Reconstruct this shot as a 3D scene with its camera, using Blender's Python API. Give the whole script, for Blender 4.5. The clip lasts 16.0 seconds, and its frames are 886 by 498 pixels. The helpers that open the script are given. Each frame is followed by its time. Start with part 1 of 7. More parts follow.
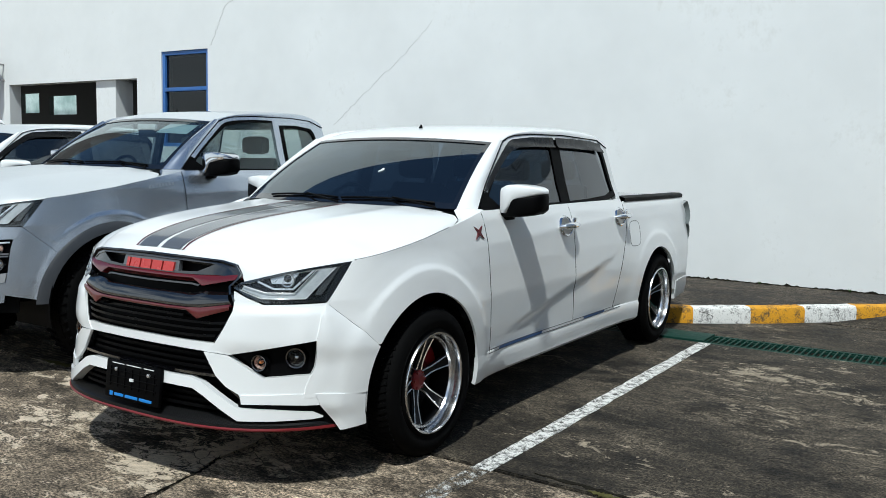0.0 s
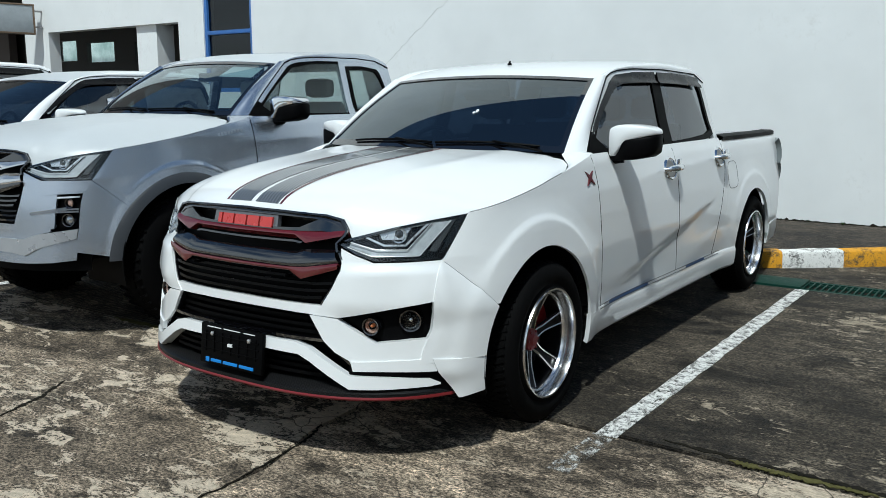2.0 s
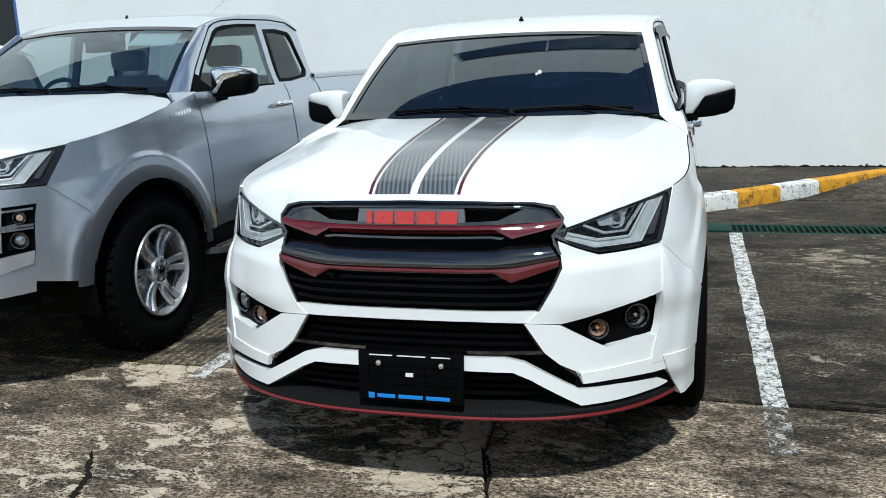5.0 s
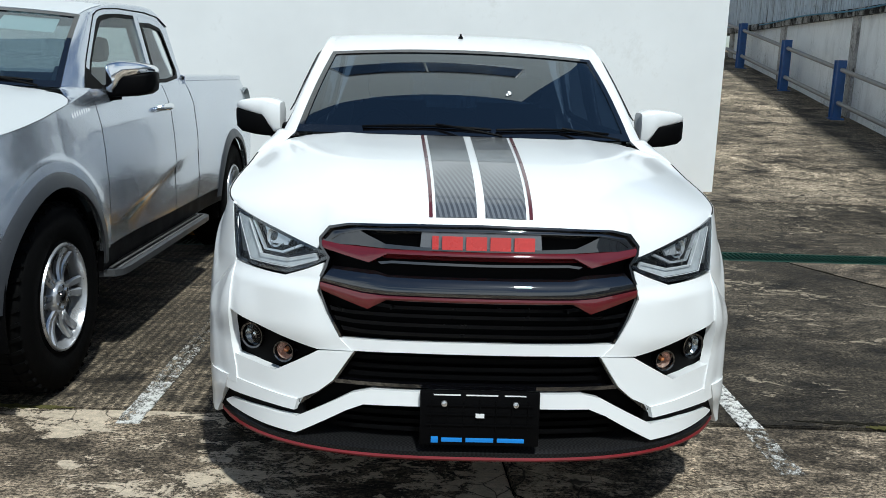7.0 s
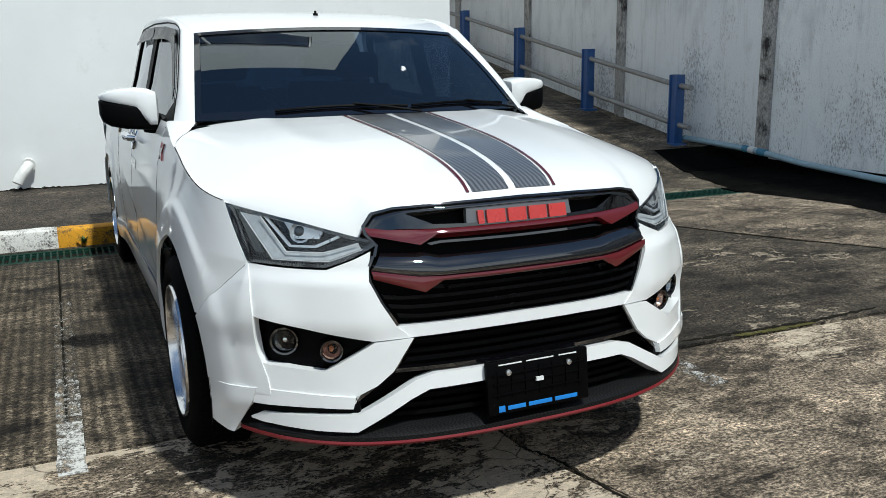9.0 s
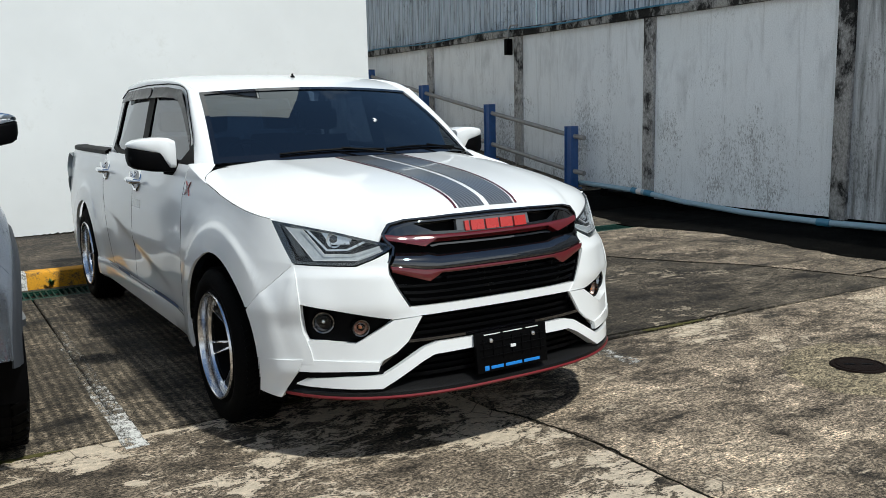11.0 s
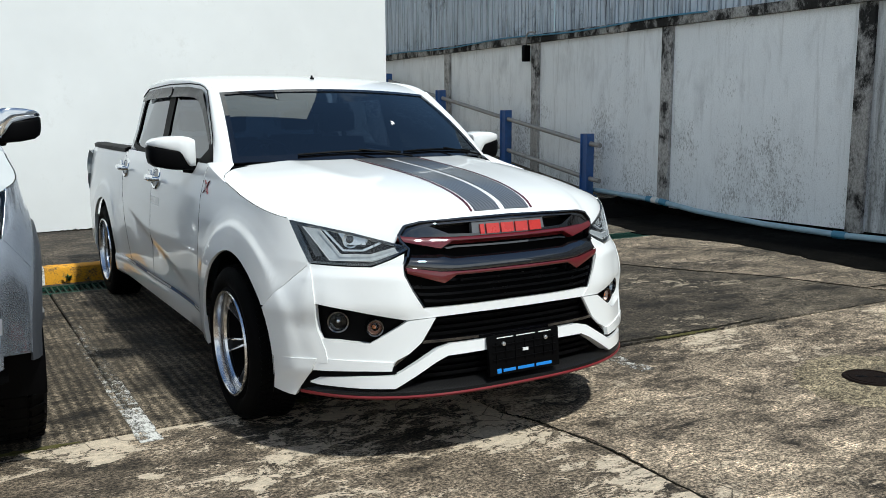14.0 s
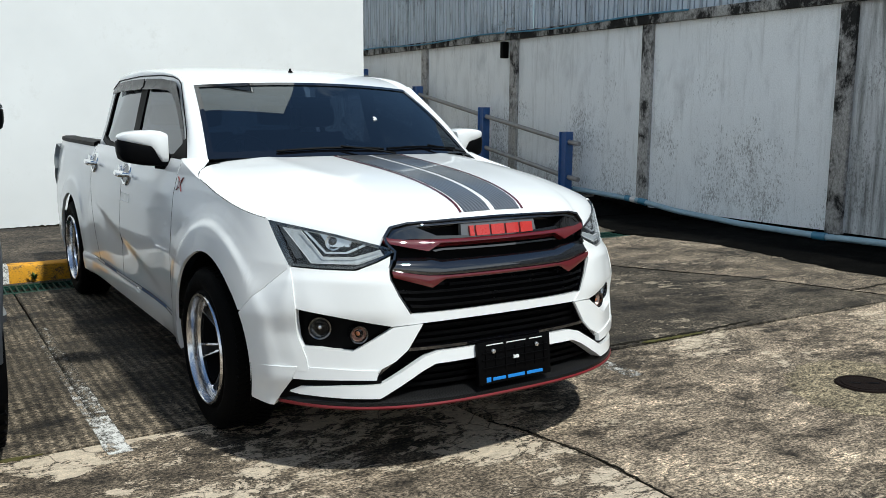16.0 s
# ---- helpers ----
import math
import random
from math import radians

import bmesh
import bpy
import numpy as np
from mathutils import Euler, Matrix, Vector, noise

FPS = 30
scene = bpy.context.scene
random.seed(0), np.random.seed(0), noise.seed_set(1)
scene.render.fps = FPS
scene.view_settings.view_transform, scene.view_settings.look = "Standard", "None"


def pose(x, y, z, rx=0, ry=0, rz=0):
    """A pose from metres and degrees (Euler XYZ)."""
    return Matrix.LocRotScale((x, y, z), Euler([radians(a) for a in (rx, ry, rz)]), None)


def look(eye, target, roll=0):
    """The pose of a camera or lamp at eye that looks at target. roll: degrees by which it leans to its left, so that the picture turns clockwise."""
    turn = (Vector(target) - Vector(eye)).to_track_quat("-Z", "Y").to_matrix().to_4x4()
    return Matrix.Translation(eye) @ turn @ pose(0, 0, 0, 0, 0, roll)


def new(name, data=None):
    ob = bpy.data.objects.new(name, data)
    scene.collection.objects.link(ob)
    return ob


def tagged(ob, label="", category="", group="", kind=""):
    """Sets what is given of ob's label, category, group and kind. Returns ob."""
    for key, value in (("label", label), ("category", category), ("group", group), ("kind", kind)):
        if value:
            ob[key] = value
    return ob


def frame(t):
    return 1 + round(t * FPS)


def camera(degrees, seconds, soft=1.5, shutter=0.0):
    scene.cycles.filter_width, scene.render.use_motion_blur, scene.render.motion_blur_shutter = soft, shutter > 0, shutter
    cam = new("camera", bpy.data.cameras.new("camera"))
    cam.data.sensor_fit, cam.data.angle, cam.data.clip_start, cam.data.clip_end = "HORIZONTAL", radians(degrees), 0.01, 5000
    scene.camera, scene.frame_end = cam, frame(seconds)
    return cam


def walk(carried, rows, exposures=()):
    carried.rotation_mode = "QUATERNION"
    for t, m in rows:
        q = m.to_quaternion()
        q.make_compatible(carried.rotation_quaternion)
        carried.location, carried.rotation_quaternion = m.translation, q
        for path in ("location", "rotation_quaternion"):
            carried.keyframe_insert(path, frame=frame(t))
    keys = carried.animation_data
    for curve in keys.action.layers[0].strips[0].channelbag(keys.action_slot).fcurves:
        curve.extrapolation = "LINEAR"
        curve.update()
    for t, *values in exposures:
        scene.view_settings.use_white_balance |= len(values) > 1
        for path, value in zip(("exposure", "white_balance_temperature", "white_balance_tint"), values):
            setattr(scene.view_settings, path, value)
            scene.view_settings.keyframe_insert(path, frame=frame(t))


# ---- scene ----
cam = camera(54.4, 16.0, 0.8)
PATH = [
    (0, (2.931, -3.11, 1.303), (1.85, -1.44, 1.101), 1.2),
    (0.5, (2.94, -3.051, 1.305), (1.813, -1.412, 1.095), 0.7),
    (1, (2.903, -2.988, 1.291), (1.719, -1.395, 1.043), 0.9),
    (1.5, (2.723, -2.992, 1.282), (1.538, -1.407, 0.996), 1.4),
    (2, (2.471, -3.026, 1.296), (1.341, -1.41, 0.96), 0.0),
    (2.5, (2.232, -2.976, 1.282), (1.116, -1.361, 0.9), 0.2),
    (3, (1.979, -2.945, 1.293), (0.856, -1.347, 0.865), -2.5),
    (3.5, (1.712, -3.062, 1.284), (0.679, -1.406, 0.85), -2.1),
    (3.7, (1.602, -3.112, 1.3), (0.65, -1.409, 0.86), -2.5),
    (6, (0.27, -3.276, 1.329), (-0.011, -1.336, 0.931), -0.7),
    (6.5, (0.054, -3.189, 1.329), (-0.064, -1.229, 0.952), 0.2),
    (7, (-0.151, -3.174, 1.317), (-0.11, -1.213, 0.923), 1.9),
    (7.5, (-0.401, -3.152, 1.332), (-0.163, -1.206, 0.937), 0.2),
    (8, (-0.631, -3.024, 1.303), (-0.226, -1.108, 0.895), -0.0),
    (8.5, (-0.897, -2.931, 1.311), (-0.3, -1.072, 0.878), -0.0),
    (9, (-1.188, -2.944, 1.303), (-0.395, -1.16, 0.865), -0.8),
    (9.2, (-1.272, -2.984, 1.296), (-0.451, -1.211, 0.869), -1.4),
    (11.3, (-1.95, -3.66, 1.295), (-0.914, -1.978, 0.984), -1.3),
    (11.5, (-1.973, -3.729, 1.296), (-0.934, -2.048, 0.987), -1.4),
    (12, (-1.975, -3.762, 1.287), (-0.932, -2.083, 0.98), -1.5),
    (12.5, (-1.957, -3.741, 1.29), (-0.929, -2.053, 0.987), -1.7),
    (13, (-1.946, -3.749, 1.288), (-0.92, -2.059, 0.987), -1.9),
    (13.5, (-1.945, -3.702, 1.288), (-0.938, -2.0, 0.99), -1.0),
    (14, (-1.909, -3.561, 1.289), (-0.909, -1.856, 0.983), -0.2),
    (14.5, (-1.892, -3.447, 1.301), (-0.878, -1.752, 0.991), -0.3),
    (15, (-1.888, -3.413, 1.289), (-0.851, -1.731, 0.979), -0.4),
    (15.5, (-1.899, -3.399, 1.284), (-0.854, -1.723, 0.975), 0.1),
    (16, (-1.874, -3.398, 1.286), (-0.822, -1.727, 0.973), 0.4),
]
EXPOSURES = [(0.0, 0.19, 6000, 2), (1.0, 0.09, 5950, 1), (2.5, 0.07, 5880, 0), (3.6, 0.2, 5880, 0), (6.0, 0.22, 5930, 2), (7.5, 0.21, 6000, 2), (9.0, 0.21, 6120, 3), (11.5, 0.24, 6250, 4), (12.2, 0.22, 6250, 3), (13.2, 0.33, 6200, 3), (14.0, 0.36, 6200, 3), (16.0, 0.34, 6180, 3)]
walk(cam, [(t, look(eye, target, roll)) for t, eye, target, roll in PATH], EXPOSURES)

# ---- sky and sun ----
SUN = Vector((0.22, -0.54, 1.08)).normalized()
world = bpy.data.worlds.new("sky")
scene.world = world
world.use_nodes = True
wn, wl = world.node_tree.nodes, world.node_tree.links
wn.clear()
sky = wn.new("ShaderNodeTexSky")
sky.sky_type = "NISHITA"
sky.sun_disc = False
sky.sun_elevation = math.asin(SUN.z)
sky.sun_rotation = math.atan2(SUN.x, SUN.y)
sky.air_density, sky.dust_density, sky.ozone_density = 1.25, 0.3, 3.5
wc = wn.new("ShaderNodeTexCoord")
wm = wn.new("ShaderNodeMapping")
wm.inputs["Scale"].default_value = (1.0, 1.0, 2.2)
cloud = wn.new("ShaderNodeTexNoise")
cloud.inputs["Scale"].default_value = 2.6
cloud.inputs["Detail"].default_value = 7.0
cloud.inputs["Roughness"].default_value = 0.58
cr = wn.new("ShaderNodeValToRGB")
cr.color_ramp.elements[0].position, cr.color_ramp.elements[1].position = 0.50, 0.74
cmix = wn.new("ShaderNodeMix")
cmix.data_type = "RGBA"
cmix.inputs[7].default_value = (11.0, 11.3, 11.8, 1)
wbg = wn.new("ShaderNodeBackground")
wbg.inputs["Strength"].default_value = 0.06
wout = wn.new("ShaderNodeOutputWorld")
wl.new(wc.outputs["Generated"], wm.inputs["Vector"])
wl.new(wm.outputs["Vector"], cloud.inputs["Vector"])
# Clouds gather towards the horizon and the sun, and thin out overhead and over the building.
wz, wr, wa = wn.new("ShaderNodeSeparateXYZ"), wn.new("ShaderNodeMapRange"), wn.new("ShaderNodeMath")
for key, val in (("From Min", 0.05), ("From Max", 0.95), ("To Min", 0.18), ("To Max", -0.12)):
    wr.inputs[key].default_value = val
wa.operation = "ADD"
wl.new(wc.outputs["Generated"], wz.inputs[0])
wl.new(wz.outputs["Z"], wr.inputs["Value"])
wl.new(cloud.outputs["Fac"], wa.inputs[0])
wl.new(wr.outputs["Result"], wa.inputs[1])
wy = wn.new("ShaderNodeMath")
wy.operation = "MULTIPLY_ADD"
wy.inputs[1].default_value = -0.11
wl.new(wz.outputs["Y"], wy.inputs[0])
wl.new(wa.outputs[0], wy.inputs[2])
wl.new(wy.outputs[0], cr.inputs["Fac"])
wl.new(cr.outputs["Color"], cmix.inputs[0])
wl.new(sky.outputs["Color"], cmix.inputs[6])
wl.new(cmix.outputs[2], wbg.inputs["Color"])
wl.new(wbg.outputs["Background"], wout.inputs["Surface"])
sun = new("sun", bpy.data.lights.new("sun", "SUN"))
sun.data.energy, sun.data.angle, sun.data.color = 3.5, radians(2.8), (1.0, 0.97, 0.92)
sun.matrix_world = look(SUN * 50, (0, 0, 0))

# ---- materials ----
def material(name):
    m = bpy.data.materials.new(name)
    m.use_nodes = True
    nt = m.node_tree
    return m, nt.nodes, nt.links, nt.nodes["Principled BSDF"]


def coords(n, l, scale=(1, 1, 1), kind="Object"):
    """Texture coordinates, scaled."""
    c, mp = n.new("ShaderNodeTexCoord"), n.new("ShaderNodeMapping")
    mp.inputs["Scale"].default_value = scale
    l.new(c.outputs[kind], mp.inputs["Vector"])
    return mp.outputs["Vector"]


def fractal(n, l, vec, scale, detail=5.0, rough=0.6, distort=0.0):
    t = n.new("ShaderNodeTexNoise")
    t.inputs["Scale"].default_value, t.inputs["Detail"].default_value = scale, detail
    t.inputs["Roughness"].default_value, t.inputs["Distortion"].default_value = rough, distort
    l.new(vec, t.inputs["Vector"])
    return t.outputs["Fac"]


def colour_noise(n, l, vec, scale):
    """Noise in three channels, to warp coordinates with."""
    t = n.new("ShaderNodeTexNoise")
    t.inputs["Scale"].default_value, t.inputs["Detail"].default_value = scale, 4.0
    l.new(vec, t.inputs["Vector"])
    return t.outputs["Color"]


def ramp(n, l, fac, stops):
    r = n.new("ShaderNodeValToRGB")
    e = r.color_ramp.elements
    while len(e) < len(stops):
        e.new(0.5)
    for k, (p, c) in zip(e, stops):
        k.position = p
        k.color = (*c, 1) if len(c) == 3 else c
    l.new(fac, r.inputs["Fac"])
    return r.outputs["Color"]


def grey(v):
    return (v, v, v)


def blend(n, l, fac, a, b, mode="MIX"):
    x = n.new("ShaderNodeMix")
    x.data_type, x.blend_type = "RGBA", mode
    for sock, v in ((x.inputs[0], fac), (x.inputs[6], a), (x.inputs[7], b)):
        if isinstance(v, (int, float)):
            sock.default_value = v
        elif isinstance(v, tuple):
            sock.default_value = (*v, 1)
        else:
            l.new(v, sock)
    return x.outputs[2]


def bump(n, l, p, height, strength=0.3, dist=0.01):
    b = n.new("ShaderNodeBump")
    b.inputs["Strength"].default_value, b.inputs["Distance"].default_value = strength, dist
    l.new(height, b.inputs["Height"])
    l.new(b.outputs["Normal"], p.inputs["Normal"])


def simple(name, colour, rough=0.5, metal=0.0, coat=0.0, vary=0.12, scale=9.0, relief=0.0, kind="Object", spec=0.5, coat_ior=1.5):
    """A surface of one colour with variation at two scales."""
    m, n, l, p = material(name)
    v = coords(n, l, kind=kind)
    a, b = fractal(n, l, v, scale, 4), fractal(n, l, v, scale * 14, 3)
    both = blend(n, l, 0.4, a, b)
    lo, hi = tuple(c * (1 - vary) for c in colour), tuple(min(1, c * (1 + vary)) for c in colour)
    l.new(ramp(n, l, both, [(0.3, lo), (0.7, hi)]), p.inputs["Base Color"])
    l.new(ramp(n, l, a, [(0.3, grey(max(0, rough - 0.06))), (0.7, grey(min(1, rough + 0.06)))]), p.inputs["Roughness"])
    p.inputs["Metallic"].default_value = metal
    p.inputs["Specular IOR Level"].default_value = spec
    p.inputs["Coat Weight"].default_value, p.inputs["Coat Roughness"].default_value = coat, 0.03
    p.inputs["Coat IOR"].default_value = coat_ior
    if relief:
        bump(n, l, p, both, relief, 0.004)
    return m


def paint(name, colour, flake=0.0, rough=0.32):
    m, n, l, p = material(name)
    v = coords(n, l)
    a, b = fractal(n, l, v, 2.5, 4), fractal(n, l, v, 900, 2)
    dust = blend(n, l, ramp(n, l, a, [(0.45, grey(0.0)), (0.8, grey(0.07))]), colour, (0.52, 0.5, 0.46))
    l.new(blend(n, l, ramp(n, l, b, [(0.4, grey(0.0)), (0.7, grey(flake * 0.12))]), dust, (0.9, 0.9, 0.92)), p.inputs["Base Color"])
    p.inputs["Roughness"].default_value, p.inputs["Metallic"].default_value = rough, flake
    p.inputs["Coat Weight"].default_value, p.inputs["Coat Roughness"].default_value = 0.75, 0.06
    return m


def glass(name, tint, ior=1.55, sheen=(1, 1, 1)):
    """Thin tinted glass: clear or tinted through, mirror-like by the angle."""
    m, n, l, p = material(name)
    n.remove(p)
    tr, gl, lw, pw, sc, mx = (n.new("ShaderNode" + k) for k in ("BsdfTransparent", "BsdfGlossy", "LayerWeight", "Math", "MapRange", "MixShader"))
    tr.inputs["Color"].default_value = (*tint, 1)
    gl.inputs["Roughness"].default_value = 0.01
    gl.inputs["Color"].default_value = (*sheen, 1)
    lw.inputs["Blend"].default_value = 0.5
    pw.operation = "POWER"
    pw.inputs[1].default_value = 5.0
    sc.inputs["To Min"].default_value = ((ior - 1) / (ior + 1)) ** 2
    l.new(lw.outputs["Facing"], pw.inputs[0])
    l.new(pw.outputs[0], sc.inputs["Value"])
    l.new(sc.outputs["Result"], mx.inputs[0])
    l.new(tr.outputs["BSDF"], mx.inputs[1])
    l.new(gl.outputs["BSDF"], mx.inputs[2])
    l.new(mx.outputs["Shader"], n["Material Output"].inputs["Surface"])
    return m


def concrete_ground(name, base, pale, dark, cover, crisp, brush=0.0, grooves=0.0):
    """Weathered yard concrete. cover: share of pale worn flakes, crisp: how sharp their rims are, brush: fine brushed grain, grooves: broomed grooves of the bays."""
    m, n, l, p = material(name)
    v = coords(n, l)
    big = fractal(n, l, v, 0.45, 5, 0.6, 0.4)
    mid = fractal(n, l, coords(n, l, (0.7, 1.3, 1)), 2.6, 11, 0.7, 0.5)
    fine = fractal(n, l, coords(n, l, (0.8, 1.3, 1)), 26, 9, 0.8)
    grit = fractal(n, l, v, 150, 5, 0.8)
    c = ramp(n, l, mid, [(0.36, dark), (0.45, tuple(x * 0.6 for x in base)), (0.54, base), (0.66, tuple(x * 1.8 for x in base))])
    c = blend(n, l, ramp(n, l, big, [(0.38, grey(0.6)), (0.56, grey(0.0))]), c, dark)
    # Dark lichen in drifts, then grain at three scales.
    lichen = fractal(n, l, coords(n, l, (0.8, 1.4, 1)), 7.5, 11, 0.80, 0.2)
    drift = blend(n, l, 0.35, lichen, fractal(n, l, v, 1.1, 4))
    c = blend(n, l, ramp(n, l, drift, [(0.50, grey(0.0)), (0.58, grey(0.8))]), c, dark)
    speck = fractal(n, l, coords(n, l, (0.85, 1.2, 1)), 80, 4, 0.7)
    c = blend(n, l, 0.9, c, ramp(n, l, fine, [(0.38, grey(0.25)), (0.60, grey(1.7))]), "MULTIPLY")
    c = blend(n, l, 0.95, c, ramp(n, l, speck, [(0.42, grey(0.25)), (0.58, grey(1.75))]), "MULTIPLY")
    c = blend(n, l, 0.8, c, ramp(n, l, grit, [(0.36, grey(0.35)), (0.64, grey(1.6))]), "MULTIPLY")
    # Pale flakes where the skin has worn off: ragged, streaked, with crisp rims, gathered in loose fields.
    warp = blend(n, l, 0.05, coords(n, l, (0.8, 1.5, 1)), colour_noise(n, l, v, 6.0))
    peel = blend(n, l, 0.25, fractal(n, l, warp, 9.0, 14, 0.70, 0.9), speck)
    field = fractal(n, l, coords(n, l, (0.7, 1.2, 1)), 1.1, 6, 0.62, 0.4)
    worn = ramp(n, l, blend(n, l, 0.42, peel, field), [(0.5 - cover, grey(0.0)), (0.5 - cover + crisp, grey(0.95))])
    tone = blend(n, l, 0.8, ramp(n, l, grit, [(0.3, tuple(x * 0.7 for x in pale)), (0.7, tuple(min(1, x * 1.15) for x in pale))]), ramp(n, l, fine, [(0.36, grey(0.55)), (0.60, grey(1.15))]), "MULTIPLY")
    c = blend(n, l, worn, c, tone)
    # Fine map cracking where the surface has crazed.
    web = n.new("ShaderNodeTexVoronoi")
    web.feature = "DISTANCE_TO_EDGE"
    web.inputs["Scale"].default_value = 5.5
    l.new(blend(n, l, 0.14, coords(n, l), colour_noise(n, l, v, 3.5)), web.inputs["Vector"])
    crazed = blend(n, l, 1.0, ramp(n, l, web.outputs["Distance"], [(0.004, grey(1.0)), (0.018, grey(0.0))]), ramp(n, l, field, [(0.46, grey(0.0)), (0.60, grey(0.85))]), "MULTIPLY")
    c = blend(n, l, crazed, c, dark)
    height = blend(n, l, 0.5, fine, grit)
    if brush:
        lines = fractal(n, l, coords(n, l, (9, 90, 1)), 1.6, 6, 0.7)
        c = blend(n, l, brush, c, ramp(n, l, lines, [(0.36, grey(0.4)), (0.62, grey(1.5))]), "MULTIPLY")
        height = blend(n, l, 0.4, height, lines)
    if grooves:
        w = n.new("ShaderNodeTexWave")
        w.inputs["Scale"].default_value, w.inputs["Distortion"].default_value = 7.0, 3.0
        w.inputs["Detail"].default_value, w.inputs["Detail Scale"].default_value = 5.0, 1.6
        w.inputs["Detail Roughness"].default_value = 0.7
        l.new(coords(n, l, (1, 0.25, 1)), w.inputs["Vector"])
        fade = ramp(n, l, big, [(0.35, grey(0.35)), (0.65, grey(grooves))])
        c = blend(n, l, fade, c, ramp(n, l, w.outputs["Fac"], [(0.2, grey(0.42)), (0.75, grey(1.2))]), "MULTIPLY")
        height = blend(n, l, 0.5, height, w.outputs["Fac"])
    l.new(c, p.inputs["Base Color"])
    l.new(ramp(n, l, mid, [(0.3, grey(0.72)), (0.7, grey(0.92))]), p.inputs["Roughness"])
    p.inputs["Specular IOR Level"].default_value = 0.25
    bump(n, l, p, height, 0.9, 0.012)
    return m


def worn_paint(name, colour, under, keep=0.5, scale=14.0, film=False):
    """Road paint worn through to the concrete below it."""
    m, n, l, p = material(name)
    v = coords(n, l)
    a, b = fractal(n, l, v, scale, 8, 0.75), fractal(n, l, v, 90, 4, 0.7)
    f = ramp(n, l, blend(n, l, 0.35, a, b), [(keep - 0.05, grey(1.0)), (keep + 0.05, grey(0.0))])
    dirty = blend(n, l, ramp(n, l, b, [(0.4, grey(0.0)), (0.8, grey(0.5))]), colour, tuple(c * 0.5 for c in colour))
    l.new(blend(n, l, f, under, dirty), p.inputs["Base Color"])
    if film:
        l.new(f, p.inputs["Alpha"])
    p.inputs["Roughness"].default_value = 0.8
    bump(n, l, p, b, 0.15, 0.002)
    return m


def stained_wall(name, base, stain, low, streak):
    """Rendered wall with grain, running streaks and mould that thickens in patches."""
    m, n, l, p = material(name)
    v = coords(n, l)
    runs = fractal(n, l, coords(n, l, (5.0, 5.0, 0.45)), 2.2, 8, 0.7, 0.2)
    spots = fractal(n, l, coords(n, l, (1, 1, 0.7)), 9.0, 9, 0.78)
    big = fractal(n, l, v, 0.7, 4)
    c = ramp(n, l, big, [(0.3, tuple(x * 0.9 for x in base)), (0.7, base)])
    c = blend(n, l, ramp(n, l, runs, [(low, grey(0.0)), (low + 0.22, grey(streak))]), c, stain)
    both = blend(n, l, 0.45, spots, big)
    c = blend(n, l, ramp(n, l, both, [(0.56, grey(0.0)), (0.68, grey(streak * 1.2))]), c, stain)
    l.new(c, p.inputs["Base Color"])
    p.inputs["Roughness"].default_value = 0.85
    bump(n, l, p, blend(n, l, 0.5, spots, fractal(n, l, v, 120, 3)), 0.15, 0.004)
    return m


def mouldy(name, base, black, edge, gloss=0.1):
    """Bare concrete with black blotches, of mould and of painted wall shade; the lower the edge, the more black."""
    m, n, l, p = material(name)
    v = coords(n, l, (1, 1, 0.6))
    blot, big, grain = fractal(n, l, v, 5.5, 10, 0.72, 0.3), fractal(n, l, v, 1.3, 4), fractal(n, l, v, 45, 5, 0.75)
    c = ramp(n, l, grain, [(0.35, tuple(x * 0.55 for x in base)), (0.65, tuple(x * 1.2 for x in base))])
    c = blend(n, l, ramp(n, l, blend(n, l, 0.35, blot, big), [(edge - 0.02, grey(0.0)), (edge + 0.07, grey(0.95))]), c, black)
    l.new(c, p.inputs["Base Color"])
    p.inputs["Roughness"].default_value = 0.9
    p.inputs["Specular IOR Level"].default_value = gloss
    bump(n, l, p, grain, 0.4, 0.006)
    return m


